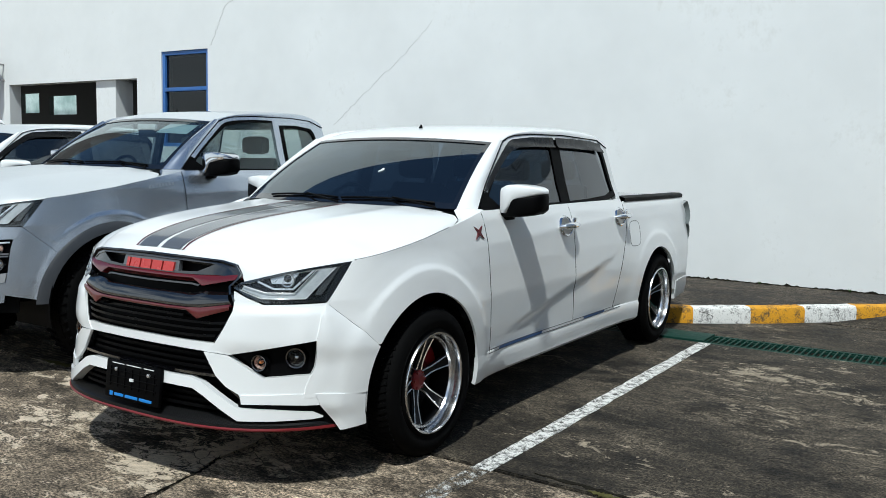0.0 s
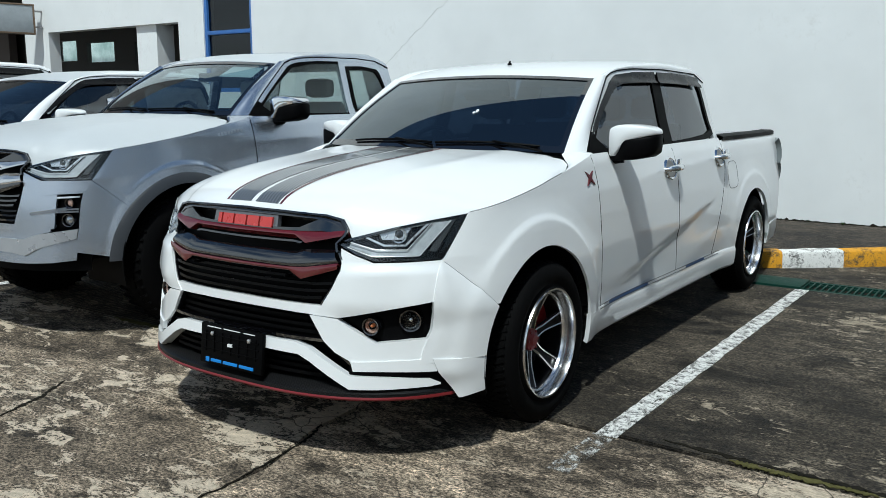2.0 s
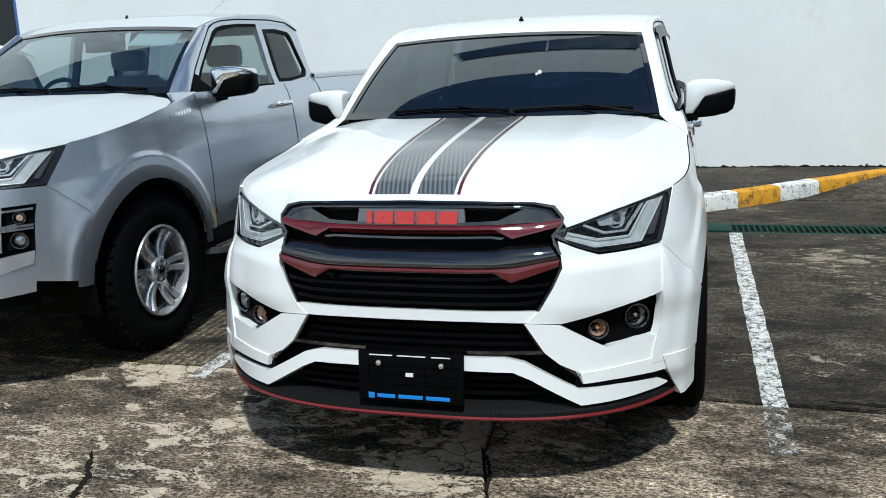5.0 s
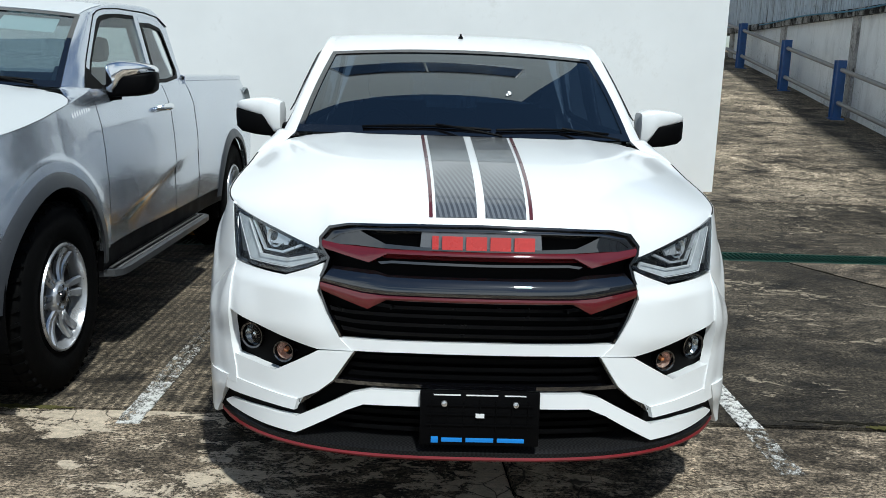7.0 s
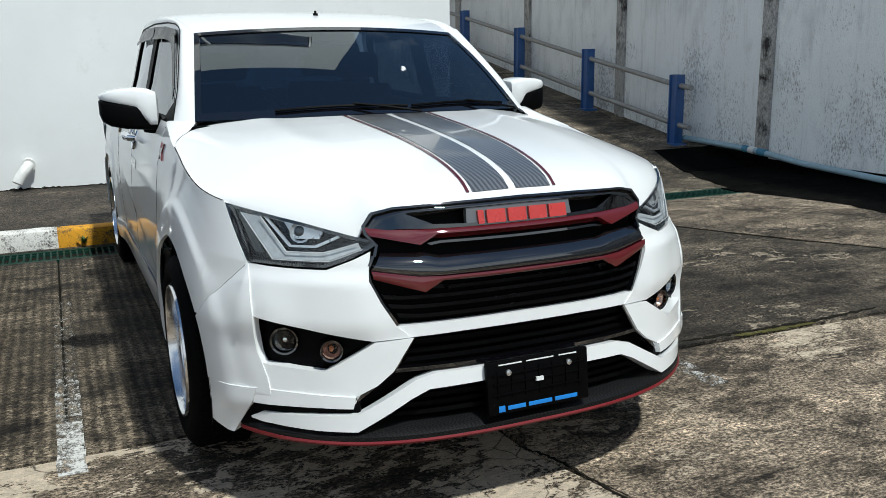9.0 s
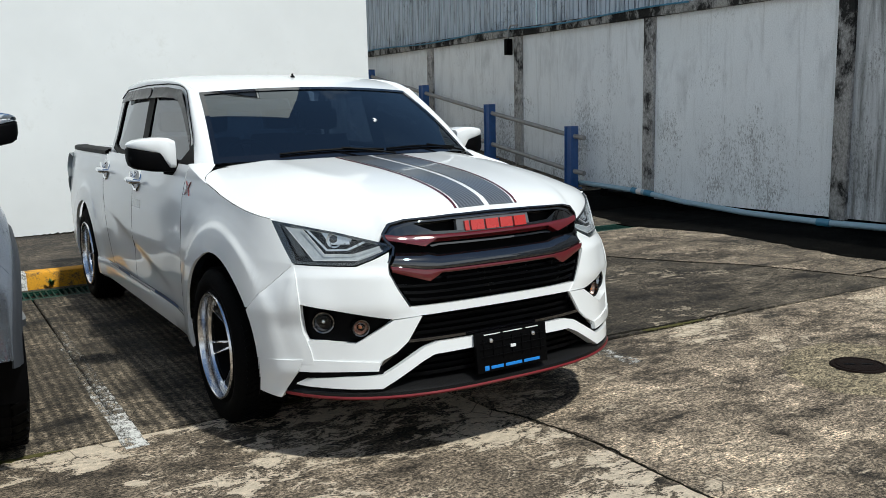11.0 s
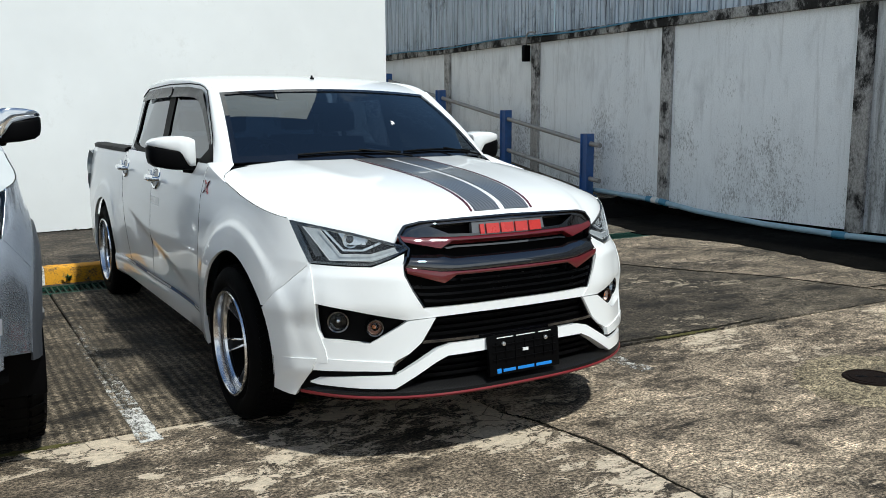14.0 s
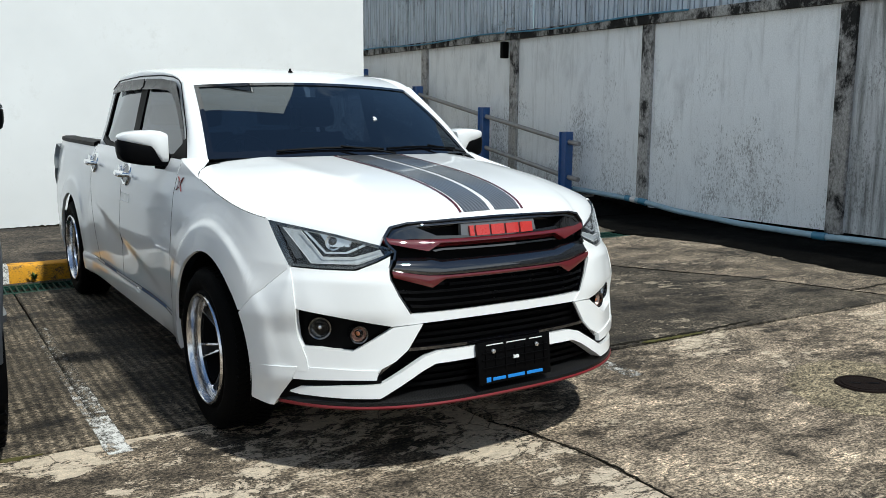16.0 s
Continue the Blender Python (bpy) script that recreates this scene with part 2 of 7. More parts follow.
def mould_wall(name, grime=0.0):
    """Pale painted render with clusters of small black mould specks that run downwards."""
    m, n, l, p = material(name)
    v = coords(n, l)
    big = fractal(n, l, v, 0.8, 5, 0.6)
    grain = fractal(n, l, v, 60, 5, 0.7)
    specks = fractal(n, l, coords(n, l, (1, 1, 0.4)), 62, 7, 0.72)
    drift = fractal(n, l, coords(n, l, (1, 1, 0.7)), 1.7, 4, 0.6)
    runs = fractal(n, l, coords(n, l, (6, 6, 0.4)), 2.0, 7, 0.7)
    c = ramp(n, l, big, [(0.3, tuple(q * (1 - grime) for q in (0.84, 0.87, 0.89))), (0.7, tuple(q * (1 - 0.6 * grime) for q in (0.92, 0.95, 0.97)))])
    c = blend(n, l, ramp(n, l, runs, [(0.55 - 0.3 * grime, grey(0.0)), (0.72 - 0.2 * grime, grey(0.45 + grime))]), c, tuple(q * (1 - 1.6 * grime) for q in (0.40, 0.41, 0.40)))
    smear = fractal(n, l, coords(n, l, (1, 1, 0.35)), 4.5, 8, 0.68, 0.3)
    c = blend(n, l, ramp(n, l, blend(n, l, 0.35, smear, big), [(0.51, grey(0.0)), (0.68, grey(0.45))]), c, (0.42, 0.44, 0.45))
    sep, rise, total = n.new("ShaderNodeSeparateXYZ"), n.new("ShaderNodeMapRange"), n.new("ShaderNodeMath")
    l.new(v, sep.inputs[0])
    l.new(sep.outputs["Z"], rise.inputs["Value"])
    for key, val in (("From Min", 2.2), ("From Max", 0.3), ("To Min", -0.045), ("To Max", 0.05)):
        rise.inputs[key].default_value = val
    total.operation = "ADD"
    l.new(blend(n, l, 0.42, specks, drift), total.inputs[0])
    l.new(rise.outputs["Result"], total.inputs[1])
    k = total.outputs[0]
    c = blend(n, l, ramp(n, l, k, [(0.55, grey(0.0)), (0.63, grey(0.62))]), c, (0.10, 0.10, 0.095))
    c = blend(n, l, 0.5, c, ramp(n, l, grain, [(0.35, grey(0.8)), (0.6, grey(1.06))]), "MULTIPLY")
    l.new(c, p.inputs["Base Color"])
    p.inputs["Roughness"].default_value = 0.9
    bump(n, l, p, grain, 0.2, 0.004)
    return m


WHITE_PAINT = paint("white pearl paint", (0.83, 0.84, 0.84))
SILVER_PAINT = paint("grey metallic paint", (0.56, 0.61, 0.69), 0.9, 0.24)
GREY_FLARE = simple("grey flare plastic", (0.035, 0.038, 0.044), 0.45)
# Flat pale colour of the standard trucks' bonnets and front roof edges.
PALE_SKIN = simple("white transport film", (0.52, 0.54, 0.55), 0.38, vary=0.04)
SLAT_BLACK = simple("black slat plastic", (0.002, 0.002, 0.0024), 0.25, spec=0.16, vary=0.2)
GLOSS_BLACK = simple("gloss black plastic", (0.003, 0.003, 0.004), 0.3, coat=1.0, spec=0.02, coat_ior=2.1)
MATT_BLACK = simple("matt black plastic", (0.002, 0.002, 0.0023), 0.5, relief=0.1, spec=0.05)
VISOR = simple("smoked visor acrylic", (0.006, 0.006, 0.0065), 0.28, coat=0.05, spec=0.2)
RUBBER = simple("tyre rubber", (0.0035, 0.0035, 0.0036), 0.75, relief=0.3, scale=20, spec=0.05)
WHEEL_RED = simple("red wheel paint", (0.26, 0.010, 0.014), 0.35, coat=0.6)
RED_GLOSS = simple("dark red gloss trim", (0.105, 0.008, 0.011), 0.38, coat=1.0, spec=0.05, coat_ior=1.75)
RED_BRIGHT = simple("bright red badge", (0.50, 0.03, 0.025), 0.3, coat=0.6)
RED_LIP = simple("red lip edging", (0.18, 0.012, 0.016), 0.35)
POLISHED = simple("polished wheel lip", (0.78, 0.78, 0.79), 0.2, metal=1.0, vary=0.05)
CHROME = simple("chrome", (0.85, 0.86, 0.88), 0.08, metal=1.0, vary=0.03)
ALLOY = simple("silver alloy", (0.50, 0.51, 0.53), 0.3, metal=0.7, vary=0.06, coat=0.4)
STEEL = simple("brake disc steel", (0.35, 0.34, 0.33), 0.4, metal=0.9, scale=30)
DISC_DARK = simple("dark brake disc", (0.06, 0.06, 0.06), 0.4, metal=0.6, scale=30)
RIM_BLACK = simple("black wheel enamel", (0.008, 0.008, 0.009), 0.35, spec=0.25)
LAMP_LENS = simple("projector lens glass", (0.05, 0.052, 0.055), 0.08, metal=0.2, coat=1.0, spec=0.8)
LAMP_DARK = simple("lamp housing", (0.014, 0.015, 0.017), 0.25, metal=0.3, vary=0.6, scale=16)
GUIDE_EDGE = simple("pale guide edge", (0.5, 0.52, 0.54), 0.3, coat=0.4)
LAMP_PANEL = simple("grey lamp panel", (0.055, 0.058, 0.062), 0.3, coat=0.4)
LAMP_SILVER = simple("lamp reflector", (0.75, 0.77, 0.8), 0.3, metal=0.7, vary=0.25, scale=25)
BADGE_PANEL = simple("satin grey badge panel", (0.16, 0.165, 0.175), 0.35, metal=0.4)
LAMP_GUIDE = simple("light guide plastic", (0.46, 0.48, 0.50), 0.2, coat=0.6, vary=0.3, scale=30)
AMBER_BOWL = simple("pinkish indicator reflector", (0.62, 0.42, 0.34), 0.25, metal=0.5, coat=0.4, vary=0.4, scale=60)
FOG_BOWL = simple("fog lamp reflector", (0.40, 0.42, 0.44), 0.15, metal=0.8, vary=0.5, scale=70)
AMBER = simple("amber bulb lens", (0.80, 0.26, 0.08), 0.2, coat=0.6)
TAIL = simple("smoked tail lamp", (0.17, 0.19, 0.19), 0.15, coat=0.8)
CLEAR = glass("clear lens", (0.86, 0.89, 0.9), 1.5)
TINTED = glass("tinted car glass", (0.06, 0.09, 0.13), 2.25, (0.88, 0.96, 1.0))
LIGHT_TINT = glass("lightly tinted car glass", (0.48, 0.56, 0.58), 2.3, (0.88, 0.96, 1.0))
SIDE_CLEAR = glass("clear green-tinted door glass", (0.80, 0.87, 0.84), 1.42)
SIDE_TINT = glass("tinted door glass", (0.22, 0.24, 0.25), 1.95, (0.95, 0.97, 1.0))
PANE = glass("window glass", (0.25, 0.3, 0.33))
PANE_HIGH = glass("sky-mirroring strip glazing", (0.15, 0.18, 0.2), 4.5)
TRIM_CLOTH = simple("dark seat cloth", (0.035, 0.036, 0.04), 0.85, relief=0.3, scale=20)
PLASTIC_COVER = simple("seat in plastic cover", (0.42, 0.43, 0.44), 0.35, relief=0.4)
PAPER = simple("sheet of paper", (0.72, 0.82, 0.8), 0.7, vary=0.05)
BLUE_TAPE = simple("blue sill tape", (0.03, 0.09, 0.24), 0.4)
BLUE_PRINT = simple("blue print", (0.02, 0.22, 0.65), 0.4, vary=0.04)
WHITE_PRINT = simple("white print", (0.75, 0.75, 0.75), 0.5, vary=0.04)
STEP_EDGE = simple("grey anodised step edge", (0.075, 0.078, 0.082), 0.4, metal=0.3, vary=0.2)
BOLT = simple("zinc bolt", (0.7, 0.7, 0.7), 0.3, metal=0.9)


def carbon(name, a, b, scale):
    m, n, l, p = material(name)
    w = n.new("ShaderNodeTexChecker")
    w.inputs["Scale"].default_value = scale
    w.inputs["Color1"].default_value, w.inputs["Color2"].default_value = (*a, 1), (*b, 1)
    l.new(coords(n, l), w.inputs["Vector"])
    f = fractal(n, l, coords(n, l), 6, 3)
    l.new(blend(n, l, 0.4, w.outputs["Color"], ramp(n, l, f, [(0.3, grey(0.6)), (0.7, grey(1.3))]), "MULTIPLY"), p.inputs["Base Color"])
    p.inputs["Roughness"].default_value, p.inputs["Coat Weight"].default_value = 0.35, 0.12
    p.inputs["Specular IOR Level"].default_value = 0.15
    return m


CARBON = carbon("carbon weave lip", (0.003, 0.003, 0.0033), (0.012, 0.012, 0.0125), 160)


def stripe_decal(name):
    """Grey decal: plain near the screen, fine slanting hatching towards the nose."""
    m, n, l, p = material(name)
    v = coords(n, l)
    w = n.new("ShaderNodeTexWave")
    w.bands_direction = "DIAGONAL"
    w.inputs["Scale"].default_value = 26
    l.new(v, w.inputs["Vector"])
    along = n.new("ShaderNodeTexWave")
    along.bands_direction = "DIAGONAL"
    along.inputs["Scale"].default_value = 26
    l.new(coords(n, l, (1.6, 0.35, 0.0)), along.inputs["Vector"])
    big = fractal(n, l, coords(n, l, (1, 0.5, 1)), 5, 2, 0.4)
    sep = n.new("ShaderNodeSeparateXYZ")
    l.new(v, sep.inputs[0])
    mr = n.new("ShaderNodeMapRange")
    for k, val in (("From Min", -0.35), ("From Max", -0.6)):
        mr.inputs[k].default_value = val
    l.new(sep.outputs["Y"], mr.inputs["Value"])
    half_way = n.new("ShaderNodeMath")
    half_way.operation = "GREATER_THAN"
    half_way.inputs[1].default_value = -0.13
    l.new(sep.outputs["X"], half_way.inputs[0])
    hatch = blend(n, l, half_way.outputs[0], w.outputs["Fac"], along.outputs["Fac"])
    lines = ramp(n, l, hatch, [(0.42, (0.055, 0.06, 0.07)), (0.58, (0.14, 0.15, 0.165))])
    plain = ramp(n, l, big, [(0.4, (0.085, 0.088, 0.092)), (0.6, (0.15, 0.155, 0.16))])
    l.new(blend(n, l, mr.outputs["Result"], plain, lines), p.inputs["Base Color"])
    p.inputs["Roughness"].default_value, p.inputs["Coat Weight"].default_value = 0.3, 0.8
    return m


DECAL = stripe_decal("grey bonnet decal")
MAROON = simple("maroon decal edge", (0.085, 0.012, 0.018), 0.3, coat=0.7)
WHITE_WALL = stained_wall("white building paint", (0.89, 0.90, 0.89), (0.55, 0.53, 0.48), 0.74, 0.25)
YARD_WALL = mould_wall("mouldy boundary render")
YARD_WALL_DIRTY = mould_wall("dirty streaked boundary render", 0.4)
PILLAR = mouldy("bare grey concrete post", (0.46, 0.45, 0.435), (0.018, 0.018, 0.018), 0.54)
PILLAR_BLACK = mouldy("black-moulded concrete post", (0.40, 0.39, 0.375), (0.008, 0.008, 0.008), 0.475)
COPING = mouldy("black-stained coping concrete", (0.42, 0.415, 0.40), (0.008, 0.008, 0.008), 0.47)
# Near-black colour stands in for the shadow along the boundary wall.
FOOT_SHADE = mouldy("black algae-covered gutter concrete", (0.008, 0.0076, 0.0066), (0.002, 0.002, 0.0018), 0.43, 0.02)
SHEET = stained_wall("grey corrugated sheet", (0.56, 0.63, 0.70), (0.035, 0.035, 0.035), 0.50, 0.85)
SHEET_SIDE = simple("brown-grey cladding", (0.12, 0.10, 0.09), 0.7)
YARD = concrete_ground("peeling yard concrete", (0.235, 0.186, 0.134), (0.70, 0.585, 0.445), (0.016, 0.013, 0.0095), -0.002, 0.014)
YARD_BRUSHED = concrete_ground("brushed yard concrete", (0.325, 0.258, 0.187), (0.62, 0.515, 0.385), (0.017, 0.0135, 0.0095), -0.045, 0.035, 0.6)
YARD_DARK = concrete_ground("oil-darkened yard concrete", (0.096, 0.079, 0.058), (0.36, 0.30, 0.22), (0.0085, 0.007, 0.005), -0.052, 0.02, 0.4)
YARD_MID = concrete_ground("brown-stained yard concrete", (0.25, 0.20, 0.146), (0.46, 0.38, 0.28), (0.016, 0.0135, 0.010), -0.05, 0.05, 0.5)
RAMP_TOP = concrete_ground("brown ramp concrete", (0.27, 0.22, 0.16), (0.42, 0.36, 0.28), (0.026, 0.022, 0.017), -0.06, 0.10, 0.3)
BAY = concrete_ground("grooved bay concrete", (0.135, 0.109, 0.078), (0.35, 0.28, 0.20), (0.008, 0.0066, 0.005), -0.055, 0.05, 0.0, 0.9)
PATH_TOP = concrete_ground("dirty walkway concrete", (0.082, 0.066, 0.049), (0.19, 0.155, 0.115), (0.016, 0.014, 0.012), -0.05, 0.08)
JOINT = simple("black soil in joints", (0.016, 0.0145, 0.011), 0.95, relief=0.8, scale=40, vary=0.5, spec=0.05)
LINE_FAINT = worn_paint("faint white line paint", (0.62, 0.61, 0.58), (0.10, 0.085, 0.062), 0.46, 26, True)
LINE_TRACE = worn_paint("traces of white line paint", (0.50, 0.49, 0.46), (0.10, 0.085, 0.062), 0.425, 26, True)
LINE_PAINT = worn_paint("worn white line paint", (0.70, 0.69, 0.66), (0.075, 0.068, 0.056), 0.535, 20, True)
LINE_WORN = worn_paint("flaking white line paint", (0.62, 0.61, 0.58), (0.10, 0.085, 0.062), 0.515, 16, True)
KERB_YELLOW = worn_paint("yellow kerb paint", (0.66, 0.31, 0.010), (0.075, 0.055, 0.03), 0.545, 10)
KERB_WHITE = worn_paint("white kerb paint", (0.74, 0.73, 0.70), (0.06, 0.055, 0.05), 0.545, 10)
GRATE = simple("green painted grate", (0.008, 0.036, 0.026), 0.6, relief=0.3, scale=30, spec=0.12)
BLUE_STEEL = simple("blue enamelled steel", (0.025, 0.09, 0.27), 0.4, vary=0.25, coat=0.2)
RAIL_STEEL = simple("weathered galvanised tube", (0.34, 0.33, 0.32), 0.5, metal=0.4, vary=0.25)
PIPE_BLUE = simple("pale blue water pipe", (0.32, 0.46, 0.54), 0.45, vary=0.15)
PIPE_JOINT = simple("blue pipe coupling", (0.06, 0.22, 0.34), 0.45)
PVC = simple("white pvc pipe", (0.74, 0.74, 0.71), 0.4)
IRON = simple("rusty cast iron", (0.010, 0.007, 0.006), 0.8, metal=0.0, spec=0.05, vary=0.35, relief=0.5, scale=25)
# The shade of the unlit rooms is put into this dark colour.
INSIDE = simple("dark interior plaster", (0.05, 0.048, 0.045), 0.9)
WEED = simple("weed leaves", (0.05, 0.11, 0.02), 0.7, vary=0.3)
BLUE_FRAME = simple("blue aluminium frame", (0.05, 0.15, 0.42), 0.4)
SIGN_FACE = simple("pale grey sign face", (0.35, 0.38, 0.40), 0.5)
SIGN_EDGE = simple("tan sign frame", (0.16, 0.11, 0.07), 0.6)



def daylight(name):
    """Plain bright distance behind the small back windows."""
    m, n, l, p = material(name)
    f = fractal(n, l, coords(n, l), 2.5, 4)
    c = ramp(n, l, f, [(0.35, (0.30, 0.42, 0.40)), (0.65, (0.60, 0.70, 0.68))])
    l.new(c, p.inputs["Base Color"])
    l.new(c, p.inputs["Emission Color"])
    p.inputs["Emission Strength"].default_value = 0.45
    return m


DAYLIGHT = daylight("pale daylight distance")
# ---- mesh helpers ----
def as_mesh(name, verts, faces, mat, sharp=35):
    me = bpy.data.meshes.new(name)
    me.from_pydata([tuple(map(float, v)) for v in verts], [], [tuple(f) for f in faces])
    bm = bmesh.new()
    bm.from_mesh(me)
    bmesh.ops.remove_doubles(bm, verts=bm.verts, dist=1e-5)
    bmesh.ops.recalc_face_normals(bm, faces=bm.faces)
    bm.to_mesh(me)
    bm.free()
    me.materials.append(mat)
    for poly in me.polygons:
        poly.use_smooth = True
    me.set_sharp_from_angle(angle=radians(sharp))
    return me


def part(name, geo, mat, parent=None, label="", sharp=35, place=None):
    """Links geometry (vertices, faces), or a mesh, as one object, under a thing or a part."""
    me = geo if isinstance(geo, bpy.types.Mesh) else as_mesh(name, geo[0], geo[1], mat, sharp)
    ob = new(name, me)
    if parent is not None:
        ob.parent = parent
    if place is not None:
        ob.matrix_basis = place
    if label:
        ob["label"] = label
    return ob


def join(*geos):
    verts, faces = [], []
    for v, f in geos:
        k = len(verts)
        verts += list(v)
        faces += [tuple(i + k for i in q) for q in f]
    return verts, faces


def mirrored(geo):
    return [(-v[0], v[1], v[2]) for v in geo[0]], [tuple(reversed(f)) for f in geo[1]]


def moved(geo, m):
    return [tuple(m @ Vector(v)) for v in geo[0]], geo[1]


def grid_normals(g):
    g = np.asarray(g, float)
    nrm = np.cross(np.gradient(g, axis=1), np.gradient(g, axis=0))
    return nrm / np.maximum(np.linalg.norm(nrm, axis=2, keepdims=True), 1e-9)


def shell(g, t, out):
    """A closed shell of thickness t below the outer surface g (rows of points); out: roughly where outside lies."""
    g = np.asarray(g, float)
    nrm = grid_normals(g)
    if (nrm.reshape(-1, 3).mean(0) * np.asarray(out)).sum() < 0:
        nrm = -nrm
    r, c = g.shape[:2]
    verts = np.concatenate([g.reshape(-1, 3), (g - nrm * t).reshape(-1, 3)])
    o, faces = r * c, []
    for i in range(r - 1):
        for j in range(c - 1):
            a, b, d, e = i * c + j, i * c + j + 1, (i + 1) * c + j + 1, (i + 1) * c + j
            faces += [(a, b, d, e), (o + e, o + d, o + b, o + a)]
    for i in range(r - 1):
        for j in (0, c - 1):
            a, b = i * c + j, (i + 1) * c + j
            faces.append((a, b, o + b, o + a))
    for j in range(c - 1):
        for i in (0, r - 1):
            a, b = i * c + j, i * c + j + 1
            faces.append((a, b, o + b, o + a))
    return verts.tolist(), faces


def sheet(g):
    g = np.asarray(g, float)
    r, c = g.shape[:2]
    return g.reshape(-1, 3).tolist(), [(i * c + j, i * c + j + 1, (i + 1) * c + j + 1, (i + 1) * c + j) for i in range(r - 1) for j in range(c - 1)]


def dense(pts, k):
    out = []
    for a, b in zip(pts[:-1], pts[1:]):
        out += [tuple(np.add(a, np.subtract(b, a) * i / k)) for i in range(k)]
    return out + [tuple(pts[-1])]


def strip(top, low, k, m, fn):
    """Rows of points between two outlines with matching corners, carried on to a surface by fn."""
    a, b = np.array(dense(top, k)), np.array(dense(low, k))
    return np.array([[fn(*(p + (q - p) * j / m)) for p, q in zip(a, b)] for j in range(m + 1)])


def box(x0, x1, y0, y1, z0, z1, bev=0.0):
    """A box with chamfered edges."""
    if bev <= 0:
        v = [(x, y, z) for z in (z0, z1) for y in (y0, y1) for x in (x0, x1)]
        return v, [(0, 2, 3, 1), (4, 5, 7, 6), (0, 1, 5, 4), (2, 6, 7, 3), (0, 4, 6, 2), (1, 3, 7, 5)]
    bm = bmesh.new()
    bmesh.ops.create_cube(bm, size=1.0)
    for v in bm.verts:
        v.co = Vector(((x0 + x1) / 2 + v.co.x * (x1 - x0), (y0 + y1) / 2 + v.co.y * (y1 - y0), (z0 + z1) / 2 + v.co.z * (z1 - z0)))
    bmesh.ops.bevel(bm, geom=list(bm.edges), offset=bev, segments=2, affect="EDGES", profile=0.6)
    bm.verts.index_update()
    out = [tuple(v.co) for v in bm.verts], [tuple(v.index for v in f.verts) for f in bm.faces]
    bm.free()
    return out


def prism(outline, z0, z1):
    """An upright prism over an outline in x, y."""
    k = len(outline)
    v = [(*p, z0) for p in outline] + [(*p, z1) for p in outline]
    return v, [tuple(range(k))[::-1], tuple(range(k, 2 * k))] + [(i, (i + 1) % k, k + (i + 1) % k, k + i) for i in range(k)]


def lathe(profile, n=48, x=0.0):
    """Turns a closed profile of (along x, radius) round the x axis."""
    v, f, k = [], [], len(profile)
    for i in range(n):
        a = 2 * math.pi * i / n
        v += [(x + p, r * math.cos(a), r * math.sin(a)) for p, r in profile]
    for i in range(n):
        for j in range(k):
            a, b = i * k + j, i * k + (j + 1) % k
            c, d = ((i + 1) % n) * k + (j + 1) % k, ((i + 1) % n) * k + j
            f.append((a, b, c, d))
    return v, f


def tube(path, r, n=10):
    """A round tube along a path."""
    path = [Vector(p) for p in path]
    v, f = [], []
    for i, p in enumerate(path):
        d = (path[min(i + 1, len(path) - 1)] - path[max(i - 1, 0)]).normalized()
        u = d.cross(Vector((0, 0, 1)) if abs(d.z) < 0.9 else Vector((1, 0, 0))).normalized()
        w = d.cross(u)
        rr = r[i] if isinstance(r, (list, tuple)) else r
        v += [tuple(p + u * rr * math.cos(2 * math.pi * k / n) + w * rr * math.sin(2 * math.pi * k / n)) for k in range(n)]
    for i in range(len(path) - 1):
        for k in range(n):
            f.append((i * n + k, i * n + (k + 1) % n, (i + 1) * n + (k + 1) % n, (i + 1) * n + k))
    f += [tuple(range(n))[::-1], tuple(range(len(v) - n, len(v)))]
    return v, f


def thing(name, label, category, place=None, group="", kind=""):
    ob = new(name)
    ob.empty_display_size = 0.2
    if place is not None:
        ob.matrix_basis = place
    return tagged(ob, label, category, group, kind)


# ---- the setting ----
WALL_Y, CORNER_X, WALL_TOP = 6.05, 2.93, 11.6
YARD_WALL_X = 6.3

# One sheet of ground to the horizon, a little below the cast slabs.
ground = part("ground", box(-260, 260, -260, 260, -0.5, -0.022), JOINT)
tagged(ground, "dark soil ground under the cast concrete yard slabs", "ground", kind="structure")


def slab(outline, mat, label=""):
    """A cast slab with a rounded arris."""
    bm = bmesh.new()
    vs = [bm.verts.new((*p, -0.06)) for p in outline]
    f = bm.faces.new(vs)
    r = bmesh.ops.extrude_face_region(bm, geom=[f])
    up = [e for e in r["geom"] if isinstance(e, bmesh.types.BMVert)]
    for v in up:
        v.co.z = 0.0
    top = [e for e in bm.edges if all(v.co.z > -0.01 for v in e.verts)]
    bmesh.ops.bevel(bm, geom=top, offset=0.005, segments=2, affect="EDGES")
    bmesh.ops.recalc_face_normals(bm, faces=bm.faces)
    me = bpy.data.meshes.new("slab")
    bm.to_mesh(me)
    bm.free()
    me.materials.append(mat)
    return part("slab", me, mat, ground, label)


G = 0.0055
NEAR = -40.0
slab([(-40, 0.02 - G), (-40, NEAR), (0.26 - G, NEAR), (0.26 - G, -1.5), (0.27 - G, -1.0), (0.16 - G, -0.6), (0.12 - G, 0.02 - G)], YARD)
slab([(0.12 + G, 0.02 - G), (0.16 + G, -0.6), (0.27 + G, -1.0), (0.26 + G, -1.5), (0.26 + G, NEAR), (4.80, NEAR)] + [(4.78, -0.06 - G), (4.16, -0.06 - G)], YARD_BRUSHED)
# This slab is painted black for the boundary wall's shadow.
slab([(4.80, NEAR), (40, NEAR), (40, -0.06 - G), (4.78, -0.06 - G)], FOOT_SHADE)
